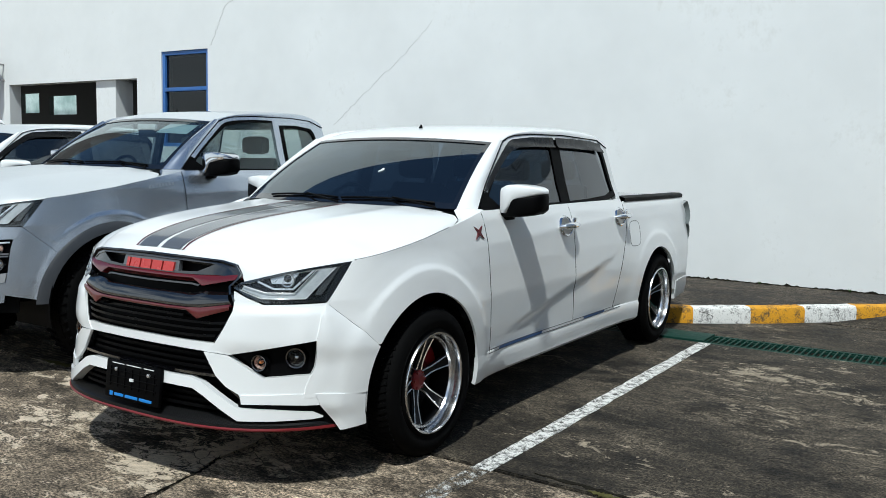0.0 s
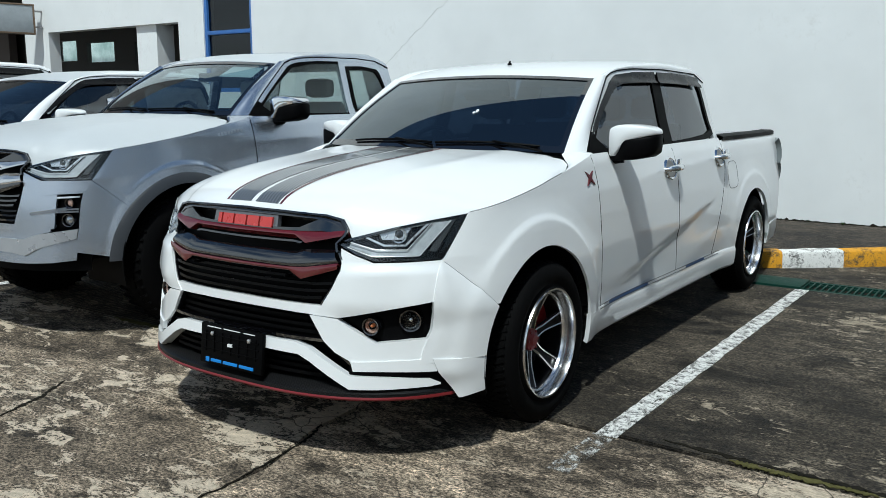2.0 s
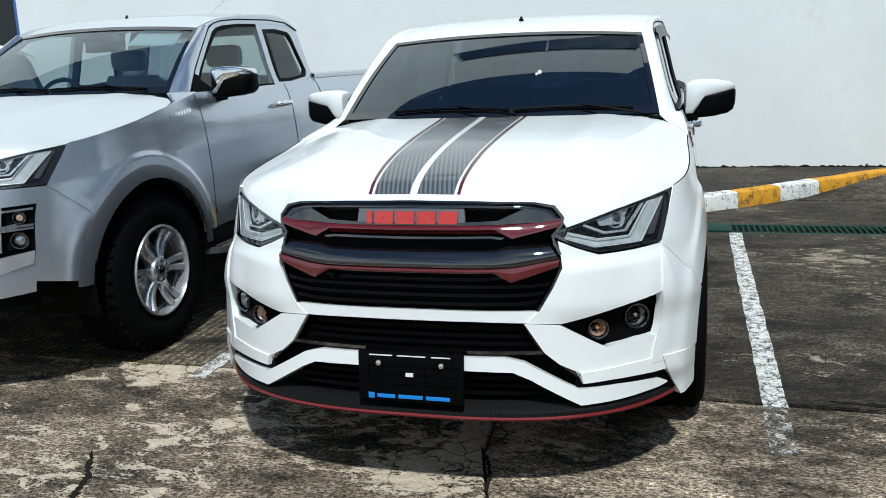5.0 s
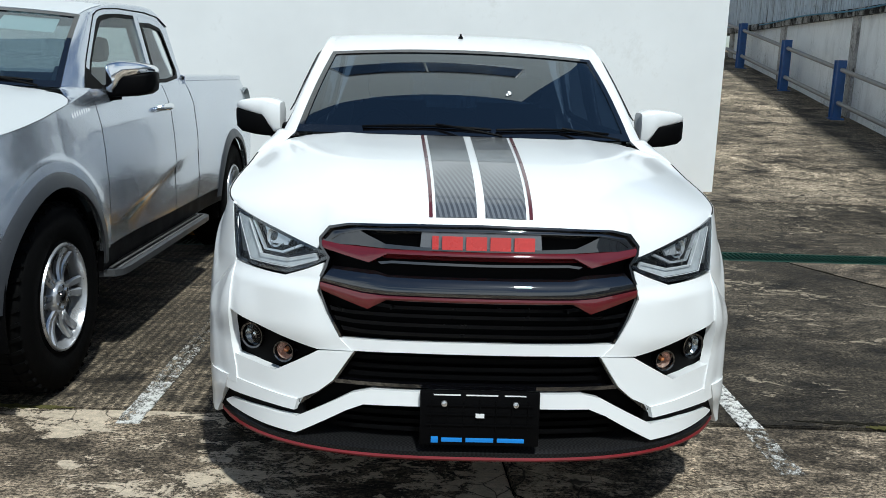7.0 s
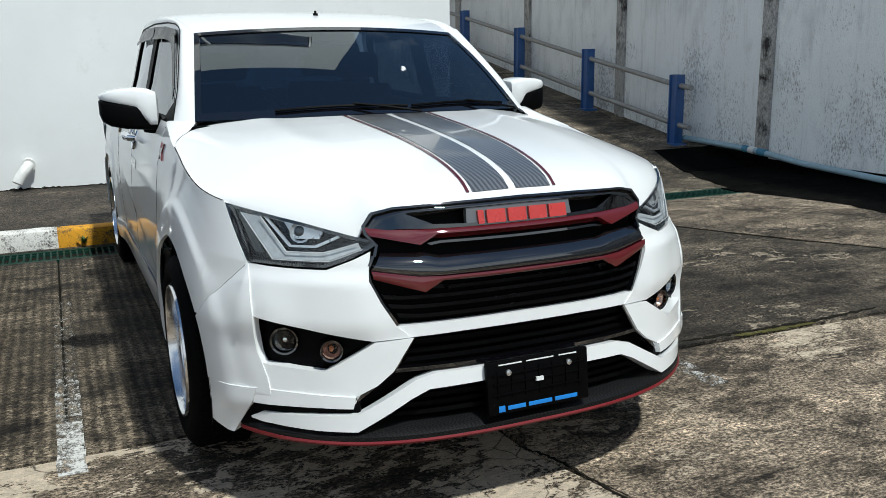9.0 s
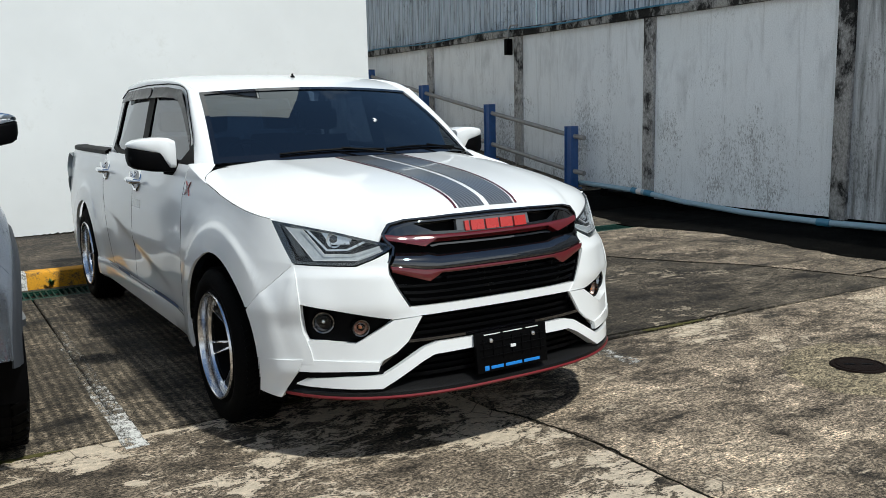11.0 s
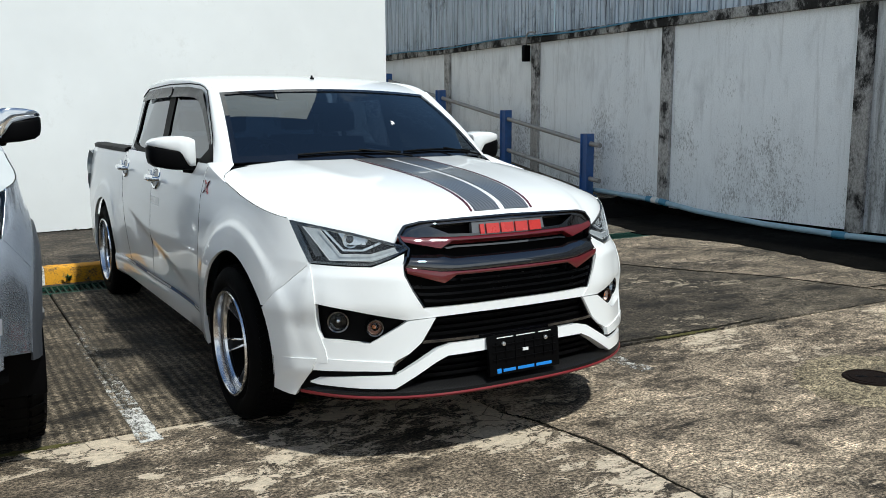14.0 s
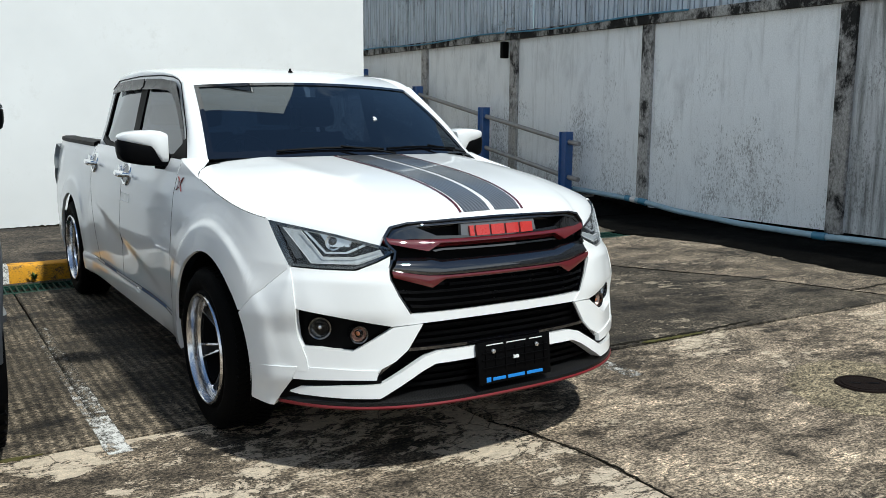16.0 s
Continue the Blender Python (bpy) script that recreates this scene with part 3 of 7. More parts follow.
slab([(-40, 0.02 + G), (-1.26 - G, 0.02 + G), (-1.26 - G, 3.26), (-40, 3.26)], BAY)
slab([(-1.26 + G, 0.02 + G), (0.0, 0.02 + G), (0.0, 3.26), (-1.26 + G, 3.26)], BAY)
slab([(0.0, 0.02 + G), (1.14 - G, 0.02 + G), (1.14 - G, 3.26), (0.0, 3.26)], YARD_DARK)
slab([(1.14 + G, 0.02 + G), (4.14 - G, -0.06 + G), (3.80 - G, 1.05), (3.16 - G, 2.08), (2.62 - G, 3.26), (1.14 + G, 3.26)], YARD_DARK)


def ragged(points, seed, step=0.13, wob=0.035):
    """An uneven line through a few points, the rim of the painted wall shade."""
    rnd = random.Random(seed)
    out = []
    for a, b in zip(points[:-1], points[1:]):
        n = max(1, int(math.dist(a, b) / step))
        out += [(a[0] + (b[0] - a[0]) * k / n + (rnd.uniform(-wob, wob) if k else 0), a[1] + (b[1] - a[1]) * k / n) for k in range(n)]
    return out + [points[-1]]


# Rims of the black slabs that stand for the wall's shadow.
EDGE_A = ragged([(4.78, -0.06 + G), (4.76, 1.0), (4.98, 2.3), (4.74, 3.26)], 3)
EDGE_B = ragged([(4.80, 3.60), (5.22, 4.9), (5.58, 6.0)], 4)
slab([(40, 3.26), (40, -0.06 + G)][::-1] + EDGE_A[::-1], FOOT_SHADE)
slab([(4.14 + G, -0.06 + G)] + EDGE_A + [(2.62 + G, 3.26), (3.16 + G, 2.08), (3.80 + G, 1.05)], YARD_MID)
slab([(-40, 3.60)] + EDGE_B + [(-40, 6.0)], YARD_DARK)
slab([(40, 3.60), (40, 6.0)] + EDGE_B[::-1], FOOT_SHADE)
slab([(4.70, 3.2605), (40, 3.2605), (40, 3.5995), (4.70, 3.5995)], FOOT_SHADE)


def ribbon(x0, x1, y0, y1, z, seed, step=0.08, wob=0.004):
    """A painted line with ragged edges, as a thin film."""
    rnd = random.Random(seed)
    n = max(2, int((y1 - y0) / step))
    rows = []
    for i in range(n + 1):
        y = y0 + (y1 - y0) * i / n
        rows.append([(x0 + rnd.uniform(-wob, wob), y, z), (x0 + (x1 - x0) * 0.5, y, z), (x1 + rnd.uniform(-wob, wob), y, z)])
    return shell(rows, 0.003, (0, 0, 1))


LINES = [(1.15, -0.02, 3.24, LINE_PAINT), (1.145, -0.42, -0.02, LINE_FAINT), (-1.25, -0.12, 0.32, LINE_WORN), (-1.25, 0.32, 0.85, LINE_FAINT), (-1.25, 0.85, 2.1, LINE_TRACE), (-3.65, -0.14, 3.24, LINE_PAINT)]
for n, (x, a, b, mt) in enumerate(LINES):
    tagged(part("parking_line", ribbon(x - 0.045, x + 0.045, a, b, 0.004, n), mt),
           "worn white painted parking bay line on concrete", "parking line", "bay lines", "structure")

# Drain channel with its cast grating.
tagged(part("drain_channel", join(box(-40, 4.69, 3.26, 3.30, -0.06, -0.001), box(-40, 4.69, 3.56, 3.60, -0.06, -0.001)), GRATE),
       "narrow green-rimmed storm drain channel across the yard", "drain", kind="structure")

# Ramp that climbs behind the building's corner.
RAMP = [(5.75, 0.13), (8, 0.50), (10, 0.86), (12, 1.24), (15, 1.78), (24, 3.4)]
APRON = [(4.7, 0.004), (5.2, 0.06), (5.745, 0.126)]


def inner_edge(y):
    """Where the kerb, and past it the building, bounds the way up."""
    return float(np.interp(y, (4.7, 5.75, 6.0), (1.72, 2.74, CORNER_X - 0.05)))


def shade_edge(y):
    """Where the painted shade of the wall's foot begins."""
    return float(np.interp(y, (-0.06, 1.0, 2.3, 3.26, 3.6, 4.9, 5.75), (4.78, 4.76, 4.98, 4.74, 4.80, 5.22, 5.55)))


ramp_rows = [[(x, y, z) for x in np.linspace(inner_edge(y), YARD_WALL_X + 0.3, 10)] for y, z in dense(RAMP, 5)]
tagged(part("ramp", shell(ramp_rows, 0.25, (0, 0, 1)), RAMP_TOP, sharp=60), "rough concrete vehicle ramp climbing beside the boundary wall", "ramp", kind="structure")
# The outer strip carries the wall's shade in its colour.
for side, mt, txt in ((0, YARD_DARK, "dark stained concrete apron at the foot of the ramp"), (1, FOOT_SHADE, "black algae-covered edge of the ramp's apron")):
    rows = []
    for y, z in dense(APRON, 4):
        a, b = (inner_edge(y), shade_edge(y) - 0.002) if side == 0 else (shade_edge(y) + 0.002, YARD_WALL_X + 0.3)
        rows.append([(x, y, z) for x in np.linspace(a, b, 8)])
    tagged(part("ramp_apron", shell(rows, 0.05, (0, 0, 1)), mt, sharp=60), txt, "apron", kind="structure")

# Raised walkway behind the kerb.
KERB = [(-40, 3.63), (-1.25, 3.66), (0.1, 3.70), (0.5, 3.80), (0.9, 4.05), (1.35, 4.42), (1.80, 4.87), (2.3, 5.36), (2.82, 5.80)]
tagged(part("walkway", prism([(p[0] - 0.06, p[1] + 0.12) for p in KERB] + [(CORNER_X - 0.1, WALL_Y), (-40, WALL_Y)], -0.02, 0.118), PATH_TOP),
       "narrow dirty concrete walkway along the building", "walkway", kind="structure")


# The white building: a wall with thickness, openings right through it.
def wall_with_holes(x0, x1, z0, z1, y0, y1, holes):
    """Wall along x between y0 and y1 with rectangular holes (xa, xb, za, zb), built from blocks round them."""
    xs = sorted({x0, x1, *[h[0] for h in holes], *[h[1] for h in holes]})
    zs = sorted({z0, z1, *[h[2] for h in holes], *[h[3] for h in holes]})
    idx = {}
    verts, faces = [], []

    def vid(x, y, z):
        k = (round(x, 4), round(y, 4), round(z, 4))
        if k not in idx:
            idx[k] = len(verts)
            verts.append((x, y, z))
        return idx[k]

    solid = {}
    for i in range(len(xs) - 1):
        for j in range(len(zs) - 1):
            cx, cz = (xs[i] + xs[i + 1]) / 2, (zs[j] + zs[j + 1]) / 2
            solid[i, j] = not any(h[0] < cx < h[1] and h[2] < cz < h[3] for h in holes)
    for (i, j), s in solid.items():
        if not s:
            continue
        a, b, c, d = xs[i], xs[i + 1], zs[j], zs[j + 1]
        faces.append((vid(a, y0, c), vid(b, y0, c), vid(b, y0, d), vid(a, y0, d)))
        faces.append((vid(a, y1, d), vid(b, y1, d), vid(b, y1, c), vid(a, y1, c)))
        for di, dj, q in ((-1, 0, [(a, c), (a, d)]), (1, 0, [(b, d), (b, c)]), (0, -1, [(b, c), (a, c)]), (0, 1, [(a, d), (b, d)])):
            if not solid.get((i + di, j + dj), False):
                (xa, za), (xb, zb) = q
                faces.append((vid(xa, y0, za), vid(xb, y0, zb), vid(xb, y1, zb), vid(xa, y1, za)))
    return verts, faces


# The strip window sits high up, where only the windscreens mirror it.
OPEN_1 = (-12.62, -8.97, 0.0, 2.54)
BLUE_WIN = (-8.37, -7.31, 1.45, 2.93)
HIGH_WIN = (-3.2, 1.9, 7.75, 8.75)
wall_n = part("wall_north", wall_with_holes(-13.4, CORNER_X, -0.05, WALL_TOP, WALL_Y, WALL_Y + 0.22, [OPEN_1, BLUE_WIN, HIGH_WIN]), WHITE_WALL, sharp=30)
tagged(wall_n, "sunlit white painted rendered wall of the building", "wall", kind="structure")
tagged(part("wall_east", box(CORNER_X - 0.22, CORNER_X, WALL_Y + 0.22, 24, -0.05, WALL_TOP), WHITE_WALL), "white painted side wall of the building", "wall", kind="structure")
tagged(part("roof", box(-13.6, CORNER_X, WALL_Y, 24, WALL_TOP, WALL_TOP + 0.2), WHITE_WALL), "flat white roof slab of the building", "roof", kind="structure")
tagged(part("wall_west", box(-13.62, -13.4, WALL_Y + 0.1, 24, 3.3, WALL_TOP), WHITE_WALL), "white painted end wall over the open ground floor", "wall", kind="structure")
# Ragged line of dirt where the walkway meets the wall.
rnd = random.Random(12)
dirt_x = np.linspace(-1.9, CORNER_X - 0.02, 190)
dirt_top = [0.126 + 0.016 * rnd.random() ** 2 + (0.02 * rnd.random() if rnd.random() < 0.12 else 0.0) for _ in dirt_x]
tagged(part("wall_foot_dirt", shell([[(x, WALL_Y - 0.004, z) for x, z in zip(dirt_x, dirt_top)], [(x, WALL_Y - 0.006 - 0.02 * k, 0.119) for x, k in zip(dirt_x, [rnd.random() for _ in dirt_x])]], 0.003, (0, -1, 0.3)), JOINT),
       "ragged black dirt line along the wall foot", "dirt", kind="structure")
# Open ground floor behind the openings, its shade put into dark colour.
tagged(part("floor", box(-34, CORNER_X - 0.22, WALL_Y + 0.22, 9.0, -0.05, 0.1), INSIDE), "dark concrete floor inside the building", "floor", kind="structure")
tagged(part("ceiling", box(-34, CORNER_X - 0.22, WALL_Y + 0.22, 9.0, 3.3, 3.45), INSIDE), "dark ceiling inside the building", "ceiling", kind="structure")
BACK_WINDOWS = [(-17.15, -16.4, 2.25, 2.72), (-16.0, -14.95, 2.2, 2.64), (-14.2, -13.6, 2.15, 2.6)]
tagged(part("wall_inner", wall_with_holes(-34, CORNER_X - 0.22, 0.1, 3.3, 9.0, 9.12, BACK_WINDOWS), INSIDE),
       "dark inner wall with small windows", "wall", kind="structure")
for k, (xa, xb, za, zb) in enumerate(BACK_WINDOWS):
    tagged(part("window_%d" % (k + 4), sheet([[(x, 9.05, z) for x in (xa, xb)] for z in (za, zb)]), CLEAR), "small daylit window at the back of the dark room", "window", kind="structure")
tagged(part("backdrop", box(-19, -12, 9.6, 9.62, 1.6, 3.3), DAYLIGHT), "pale daylight seen through the back windows", "backdrop", kind="structure")
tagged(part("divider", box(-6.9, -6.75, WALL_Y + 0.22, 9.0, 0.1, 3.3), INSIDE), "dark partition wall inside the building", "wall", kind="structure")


def framed_window(name, x0, x1, z0, z1, y, mullions, transoms, label, mat_frame, bar=0.06, glazing=None):
    """A window of frame bars and one pane in each field."""
    w = thing(name, label, "window", kind="structure")
    for a, b in ((x0, x0 + bar), (x1 - bar, x1)):
        part("window_frame", box(a, b, y - 0.03, y + 0.06, z0, z1, 0.006), mat_frame, w)
    for a, b in ((z0, z0 + bar), (z1 - bar, z1)):
        part("window_frame", box(x0 + bar, x1 - bar, y - 0.03, y + 0.06, a, b, 0.006), mat_frame, w)
    xs, zs = [x0 + bar] + mullions + [x1 - bar], [z0 + bar] + transoms + [z1 - bar]
    for x in mullions:
        part("mullion", box(x - bar / 2, x + bar / 2, y - 0.026, y + 0.055, z0 + bar, z1 - bar, 0.005), mat_frame, w)
    for z in transoms:
        part("transom", box(x0 + bar, x1 - bar, y - 0.034, y + 0.05, z - bar / 2, z + bar / 2, 0.005), mat_frame, w)
    for a, b in zip(xs[:-1], xs[1:]):
        for c, d in zip(zs[:-1], zs[1:]):
            part("pane", box(a, b, y + 0.01, y + 0.016, c, d), glazing or PANE, w)
    return w


framed_window("window_1", *BLUE_WIN, WALL_Y + 0.05, [], [2.34], "blue aluminium framed window with dark glass", BLUE_FRAME)
framed_window("window_2", *HIGH_WIN, WALL_Y + 0.05, [-0.65], [], "long high strip window with mirroring glass", RAIL_STEEL, 0.06, PANE_HIGH)
# White pier between the two openings.
tagged(part("trim", box(-10.12, -9.60, WALL_Y + 0.06, WALL_Y + 0.40, -0.02, 2.541), WHITE_WALL), "white painted pier inside the wide opening", "pier", kind="structure")

# Hairline cracks in the wall render.
def crack(points, seed, r=0.006):
    rnd = random.Random(seed)
    pts = []
    for a, b in zip(points[:-1], points[1:]):
        for i in range(12):
            t = i / 12
            pts.append((a[0] + (b[0] - a[0]) * t + rnd.uniform(-0.02, 0.02), WALL_Y - 0.0005, a[1] + (b[1] - a[1]) * t + rnd.uniform(-0.02, 0.02)))
    return tube(pts, r, 5)


CRACK = simple("grey hairline crack", (0.6, 0.6, 0.58), 0.9)
for n, (pts, r) in enumerate([([(-4.84, 1.76), (-4.2, 2.25), (-3.45, 2.82), (-3.2, 3.1)], 0.0025), ([(-7.25, 2.96), (-7.05, 3.3), (-6.95, 3.52), (-6.4, 3.75)], 0.004)]):
    tagged(part("crack", crack(pts, n, r), CRACK), "thin grey hairline crack in white render", "crack", kind="structure")

# Brown clad building beyond the white one, its deep shade painted as a dark wall.
tagged(part("wall_far", box(-60, -18.6, 8.6, 8.8, -0.05, 14), SHEET_SIDE), "brown-grey clad wall of the neighbouring building", "wall", kind="structure")
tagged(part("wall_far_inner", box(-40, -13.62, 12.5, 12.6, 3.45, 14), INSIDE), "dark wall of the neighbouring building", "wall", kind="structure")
sign = thing("sign_box", "pale grey blank sign box in a tan frame", "sign", pose(-12.81, 5.90, 0, 0, 0, -11))
part("face", box(-0.07, 0.07, -0.95, -0.03, 2.53, 3.0, 0.01), SIGN_FACE, sign)
for a in (box(-0.08, 0.08, -0.98, 0.0, 3.0, 3.03, 0.006), box(-0.08, 0.08, -0.98, 0.0, 2.50, 2.53, 0.006), box(-0.08, 0.08, -0.98, -0.95, 2.53, 3.0, 0.006), box(-0.08, 0.08, -0.03, 0.0, 2.53, 3.0, 0.006)):
    part("frame", a, SIGN_EDGE, sign)
for z in (2.62, 2.90):
    part("bracket", box(-0.015, 0.015, 0.0, 0.15, z, z + 0.03), RAIL_STEEL, sign)

# Boundary wall: rendered fields between bare posts, a coping, corrugated sheets above.
PILLARS = [-3.5, -0.78, 1.95, 4.70, 7.52, 10.2, 12.95, 15.7]
for a, b in zip(PILLARS[:-1], PILLARS[1:]):
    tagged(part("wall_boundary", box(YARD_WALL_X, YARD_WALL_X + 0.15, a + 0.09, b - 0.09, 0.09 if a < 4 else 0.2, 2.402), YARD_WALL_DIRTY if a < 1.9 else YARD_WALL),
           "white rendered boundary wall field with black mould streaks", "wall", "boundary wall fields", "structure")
for y in PILLARS:
    tagged(part("wall_post", box(YARD_WALL_X - 0.05, YARD_WALL_X + 0.17, y - 0.09, y + 0.09, 0.07 if y < 4 else 0.12, 2.40, 0.012), PILLAR_BLACK if -1 < y < 3 else PILLAR),
           "bare mouldy concrete post of the boundary wall", "post", "boundary wall posts", "structure")
# The beam's black colour stands in for the shade under the wall.
tagged(part("wall_beam", box(YARD_WALL_X + 0.02, YARD_WALL_X + 0.16, -30, 24, -0.05, 0.13, 0.01), FOOT_SHADE), "dark concrete ground beam under the boundary wall", "beam", kind="structure")
tagged(part("coping", box(YARD_WALL_X - 0.08, YARD_WALL_X + 0.2, -30, 24, 2.40, 2.52, 0.015), COPING), "black-stained concrete coping on the boundary wall", "coping", kind="structure")
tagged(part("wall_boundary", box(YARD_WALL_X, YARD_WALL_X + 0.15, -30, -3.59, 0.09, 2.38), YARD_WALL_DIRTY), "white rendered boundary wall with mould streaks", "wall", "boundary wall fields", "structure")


def corrugated(y0, y1, z0, z1, x, pitch=0.19):
    """Box-profile sheet, with its ribs as real folds."""
    ys, off = [], []
    y = y0
    while y < y1:
        for d, o in ((0, 0.05), (0.42, 0.05), (0.44, 0), (0.51, 0), (0.53, 0.05), (0.80, 0.05), (0.82, 0.0), (0.90, 0.0), (0.92, 0.05)):
            ys.append(y + d * pitch)
            off.append(o)
        y += pitch
    g = [[(x - o, yy, z) for yy, o in zip(ys, off)] for z in (z0, (z0 + z1) / 2, z1)]
    return shell(g, 0.004, (-1, 0, 0))


y = -8.0
k = 0
while y < 22:
    tagged(part("sheet_metal_wall", corrugated(y, y + 1.9, 2.5, 5.3, YARD_WALL_X + 0.12 + 0.012 * (k % 2)), SHEET, sharp=20),
           "grey corrugated metal sheet above the boundary wall", "metal sheet", "corrugated sheets", "structure")
    y += 1.9
    k += 1

# Yard edges added unseen behind the camera, bounding what the paint mirrors.
tagged(part("wall_south", box(-40, 30, -26, -25.7, -0.05, 2.3), WHITE_WALL), "low pale wall across the yard", "wall", kind="structure")
tagged(part("wall_boundary_far", box(YARD_WALL_X, YARD_WALL_X + 0.15, -26, -8, 2.5, 3.0), SHEET), "low metal sheet over the boundary wall", "wall", kind="structure")

# Railing along the ramp: blue channel posts with two galvanised tubes.
railing = thing("railing", "blue steel posts with two galvanised tubes along the ramp", "railing")
POSTS = [(5.96, 0.16), (7.98, 0.50), (10.05, 0.87), (12.15, 1.25), (14.4, 1.66), (16.6, 2.05)]
for y, z in POSTS:
    g = join(box(5.97, 6.10, y - 0.075, y - 0.055, z - 0.05, z + 0.87, 0.004), box(5.97, 6.10, y + 0.055, y + 0.075, z - 0.05, z + 0.87, 0.004), box(6.085, 6.10, y - 0.06, y + 0.06, z - 0.05, z + 0.87),
             box(5.99, 6.08, y - 0.06, y + 0.06, z - 0.05, z + 0.86), box(5.93, 6.14, y - 0.11, y + 0.11, z - 0.06, z + 0.012, 0.003))
    part("post", g, BLUE_STEEL, railing)
for h in (0.74, 0.25):
    part("rail", tube([(6.035, POSTS[0][0] - 0.28, POSTS[0][1] + h - 0.03)] + [(6.035, y, z + h) for y, z in POSTS], 0.034, 12), RAIL_STEEL, railing)

# Water pipe along the foot of the boundary wall.
pipe = thing("water_pipe", "pale blue plastic water pipe along the wall foot", "pipe")
PIPE = [(6.16, 5.9, 0.235), (6.16, 5.0, 0.20), (6.16, 4.6, 0.178), (6.155, 4.0, 0.112), (6.15, 3.0, 0.058), (6.15, 2.0, 0.045), (6.15, 1.2, 0.062), (6.15, -2, 0.07), (6.15, -20, 0.06)]
part("tube", tube(dense(PIPE, 4), 0.034, 12), PIPE_BLUE, pipe)
for p, q, mt in (((6.16, 4.62, 0.178), (6.158, 4.50, 0.168), PIPE_JOINT), ((6.16, 4.86, 0.194), (6.16, 4.78, 0.190), PIPE_JOINT), ((6.16, 4.76, 0.189), (6.16, 4.68, 0.184), PVC), ((6.15, 2.09, 0.045), (6.15, 1.94, 0.045), PIPE_JOINT)):
    part("coupling", tube([p, q], 0.042, 12), mt, pipe)
# Supports share the painted shade colour of the wall's foot.
for y, z in ((5.4, 0.18), (4.0, 0.08), (1.0, 0.03), (-2.0, 0.035)):
    part("support", box(6.12, 6.18, y - 0.04, y + 0.04, -0.02, z + 0.004), FOOT_SHADE, pipe)
part("riser", tube([(6.16, 5.9, 0.235), (6.16, 6.0, 0.22), (6.16, 6.02, 0.0)], 0.036, 10), PIPE_JOINT, pipe)

# Thin cable along the coping and a small junction box.
tagged(part("cable", tube([(YARD_WALL_X - 0.1, y, 2.5 + 0.02 * math.sin(y * 1.7)) for y in np.linspace(4, 14, 40)], 0.012, 6), PIPE_JOINT), "thin blue cable strung along the coping", "cable")
jb = thing("junction_box", "small dark junction box with a conduit on a wall post", "junction box")
part("case", box(6.14, 6.25, 7.63, 7.715, 2.12, 2.37, 0.012), MATT_BLACK, jb)
part("conduit", tube([(6.19, 7.67, 2.37), (6.19, 7.66, 2.5), (6.19, 7.6, 2.56), (6.18, 7.4, 2.55)], 0.014, 8), RAIL_STEEL, jb)

# Manhole cover.
COLLAR = concrete_ground("mortar collar", (0.31, 0.255, 0.165), (0.37, 0.305, 0.205), (0.15, 0.122, 0.08), -0.06, 0.15)
manhole = thing("manhole_cover", "round rusty iron manhole cover set in concrete", "manhole cover", pose(1.97, -1.10, 0))
n = 40
disc = lathe([(0.0, 0.0001), (0.016, 0.0001), (0.016, 0.102), (0.012, 0.105), (0.012, 0.112), (0.016, 0.115), (0.016, 0.126), (0.010, 0.133), (0.0, 0.133)], n)
turn_up = Matrix.Rotation(radians(-90), 4, "Y")
part("cover", moved(disc, turn_up), IRON, manhole)
for a in (-0.045, 0.045):
    part("lift_slot", moved(box(a - 0.028, a + 0.028, -0.012, 0.012, 0.0125, 0.0175, 0.003), pose(0, 0, 0, 0, 0, -35)), MATT_BLACK, manhole)
rnd = random.Random(5)
rim = [0.40 + 0.05 * math.sin(2 * a + 0.6) + rnd.uniform(-0.02, 0.02) for a in np.linspace(0, 2 * math.pi, 60)]
rim[-1] = rim[0]
part("collar", sheet([[(q * math.cos(a), q * math.sin(a), z) for a, r in zip(np.linspace(0, 2 * math.pi, 60), rim) for q in (0.135 + (r - 0.135) * k,)] for k, z in ((0, 0.008), (0.35, 0.010), (0.5, 0.005), (0.55, 0.009), (0.85, 0.008), (1, 0.002))]), COLLAR, manhole)

# White waste pipe elbow out of the building's foot.
elbow = thing("waste_pipe", "short white plastic drain pipe elbow at the wall foot", "pipe")
part("tube", tube([(-1.45, WALL_Y + 0.03, 0.36), (-1.45, WALL_Y - 0.05, 0.36), (-1.47, WALL_Y - 0.10, 0.33), (-1.52, WALL_Y - 0.13, 0.27), (-1.56, WALL_Y - 0.15, 0.2)], 0.05, 14), PVC, elbow)
part("collar", tube([(-1.45, WALL_Y - 0.03, 0.36), (-1.45, WALL_Y - 0.075, 0.355)], 0.062, 14), PVC, elbow)


# Tar-filled scar and cracks across the yard slabs.
def scar(points, w, seed):
    rnd = random.Random(seed)
    pts = dense(points, 14)
    rows = []
    for i, p in enumerate(pts):
        a, b = pts[max(0, i - 1)], pts[min(len(pts) - 1, i + 1)]
        d = Vector((b[0] - a[0], b[1] - a[1])).normalized()
        k = w * rnd.uniform(0.35, 1.4) * min(1, (i + 0.6) / 6, (len(pts) - i - 0.4) / 6)
        j = rnd.uniform(-0.006, 0.006)
        rows.append([(p[0] - d.y * (e * k + j), p[1] + d.x * (e * k + j), 0.003) for e in (-1, 0, 1)])
    return shell(rows, 0.0025, (0, 0, 1))


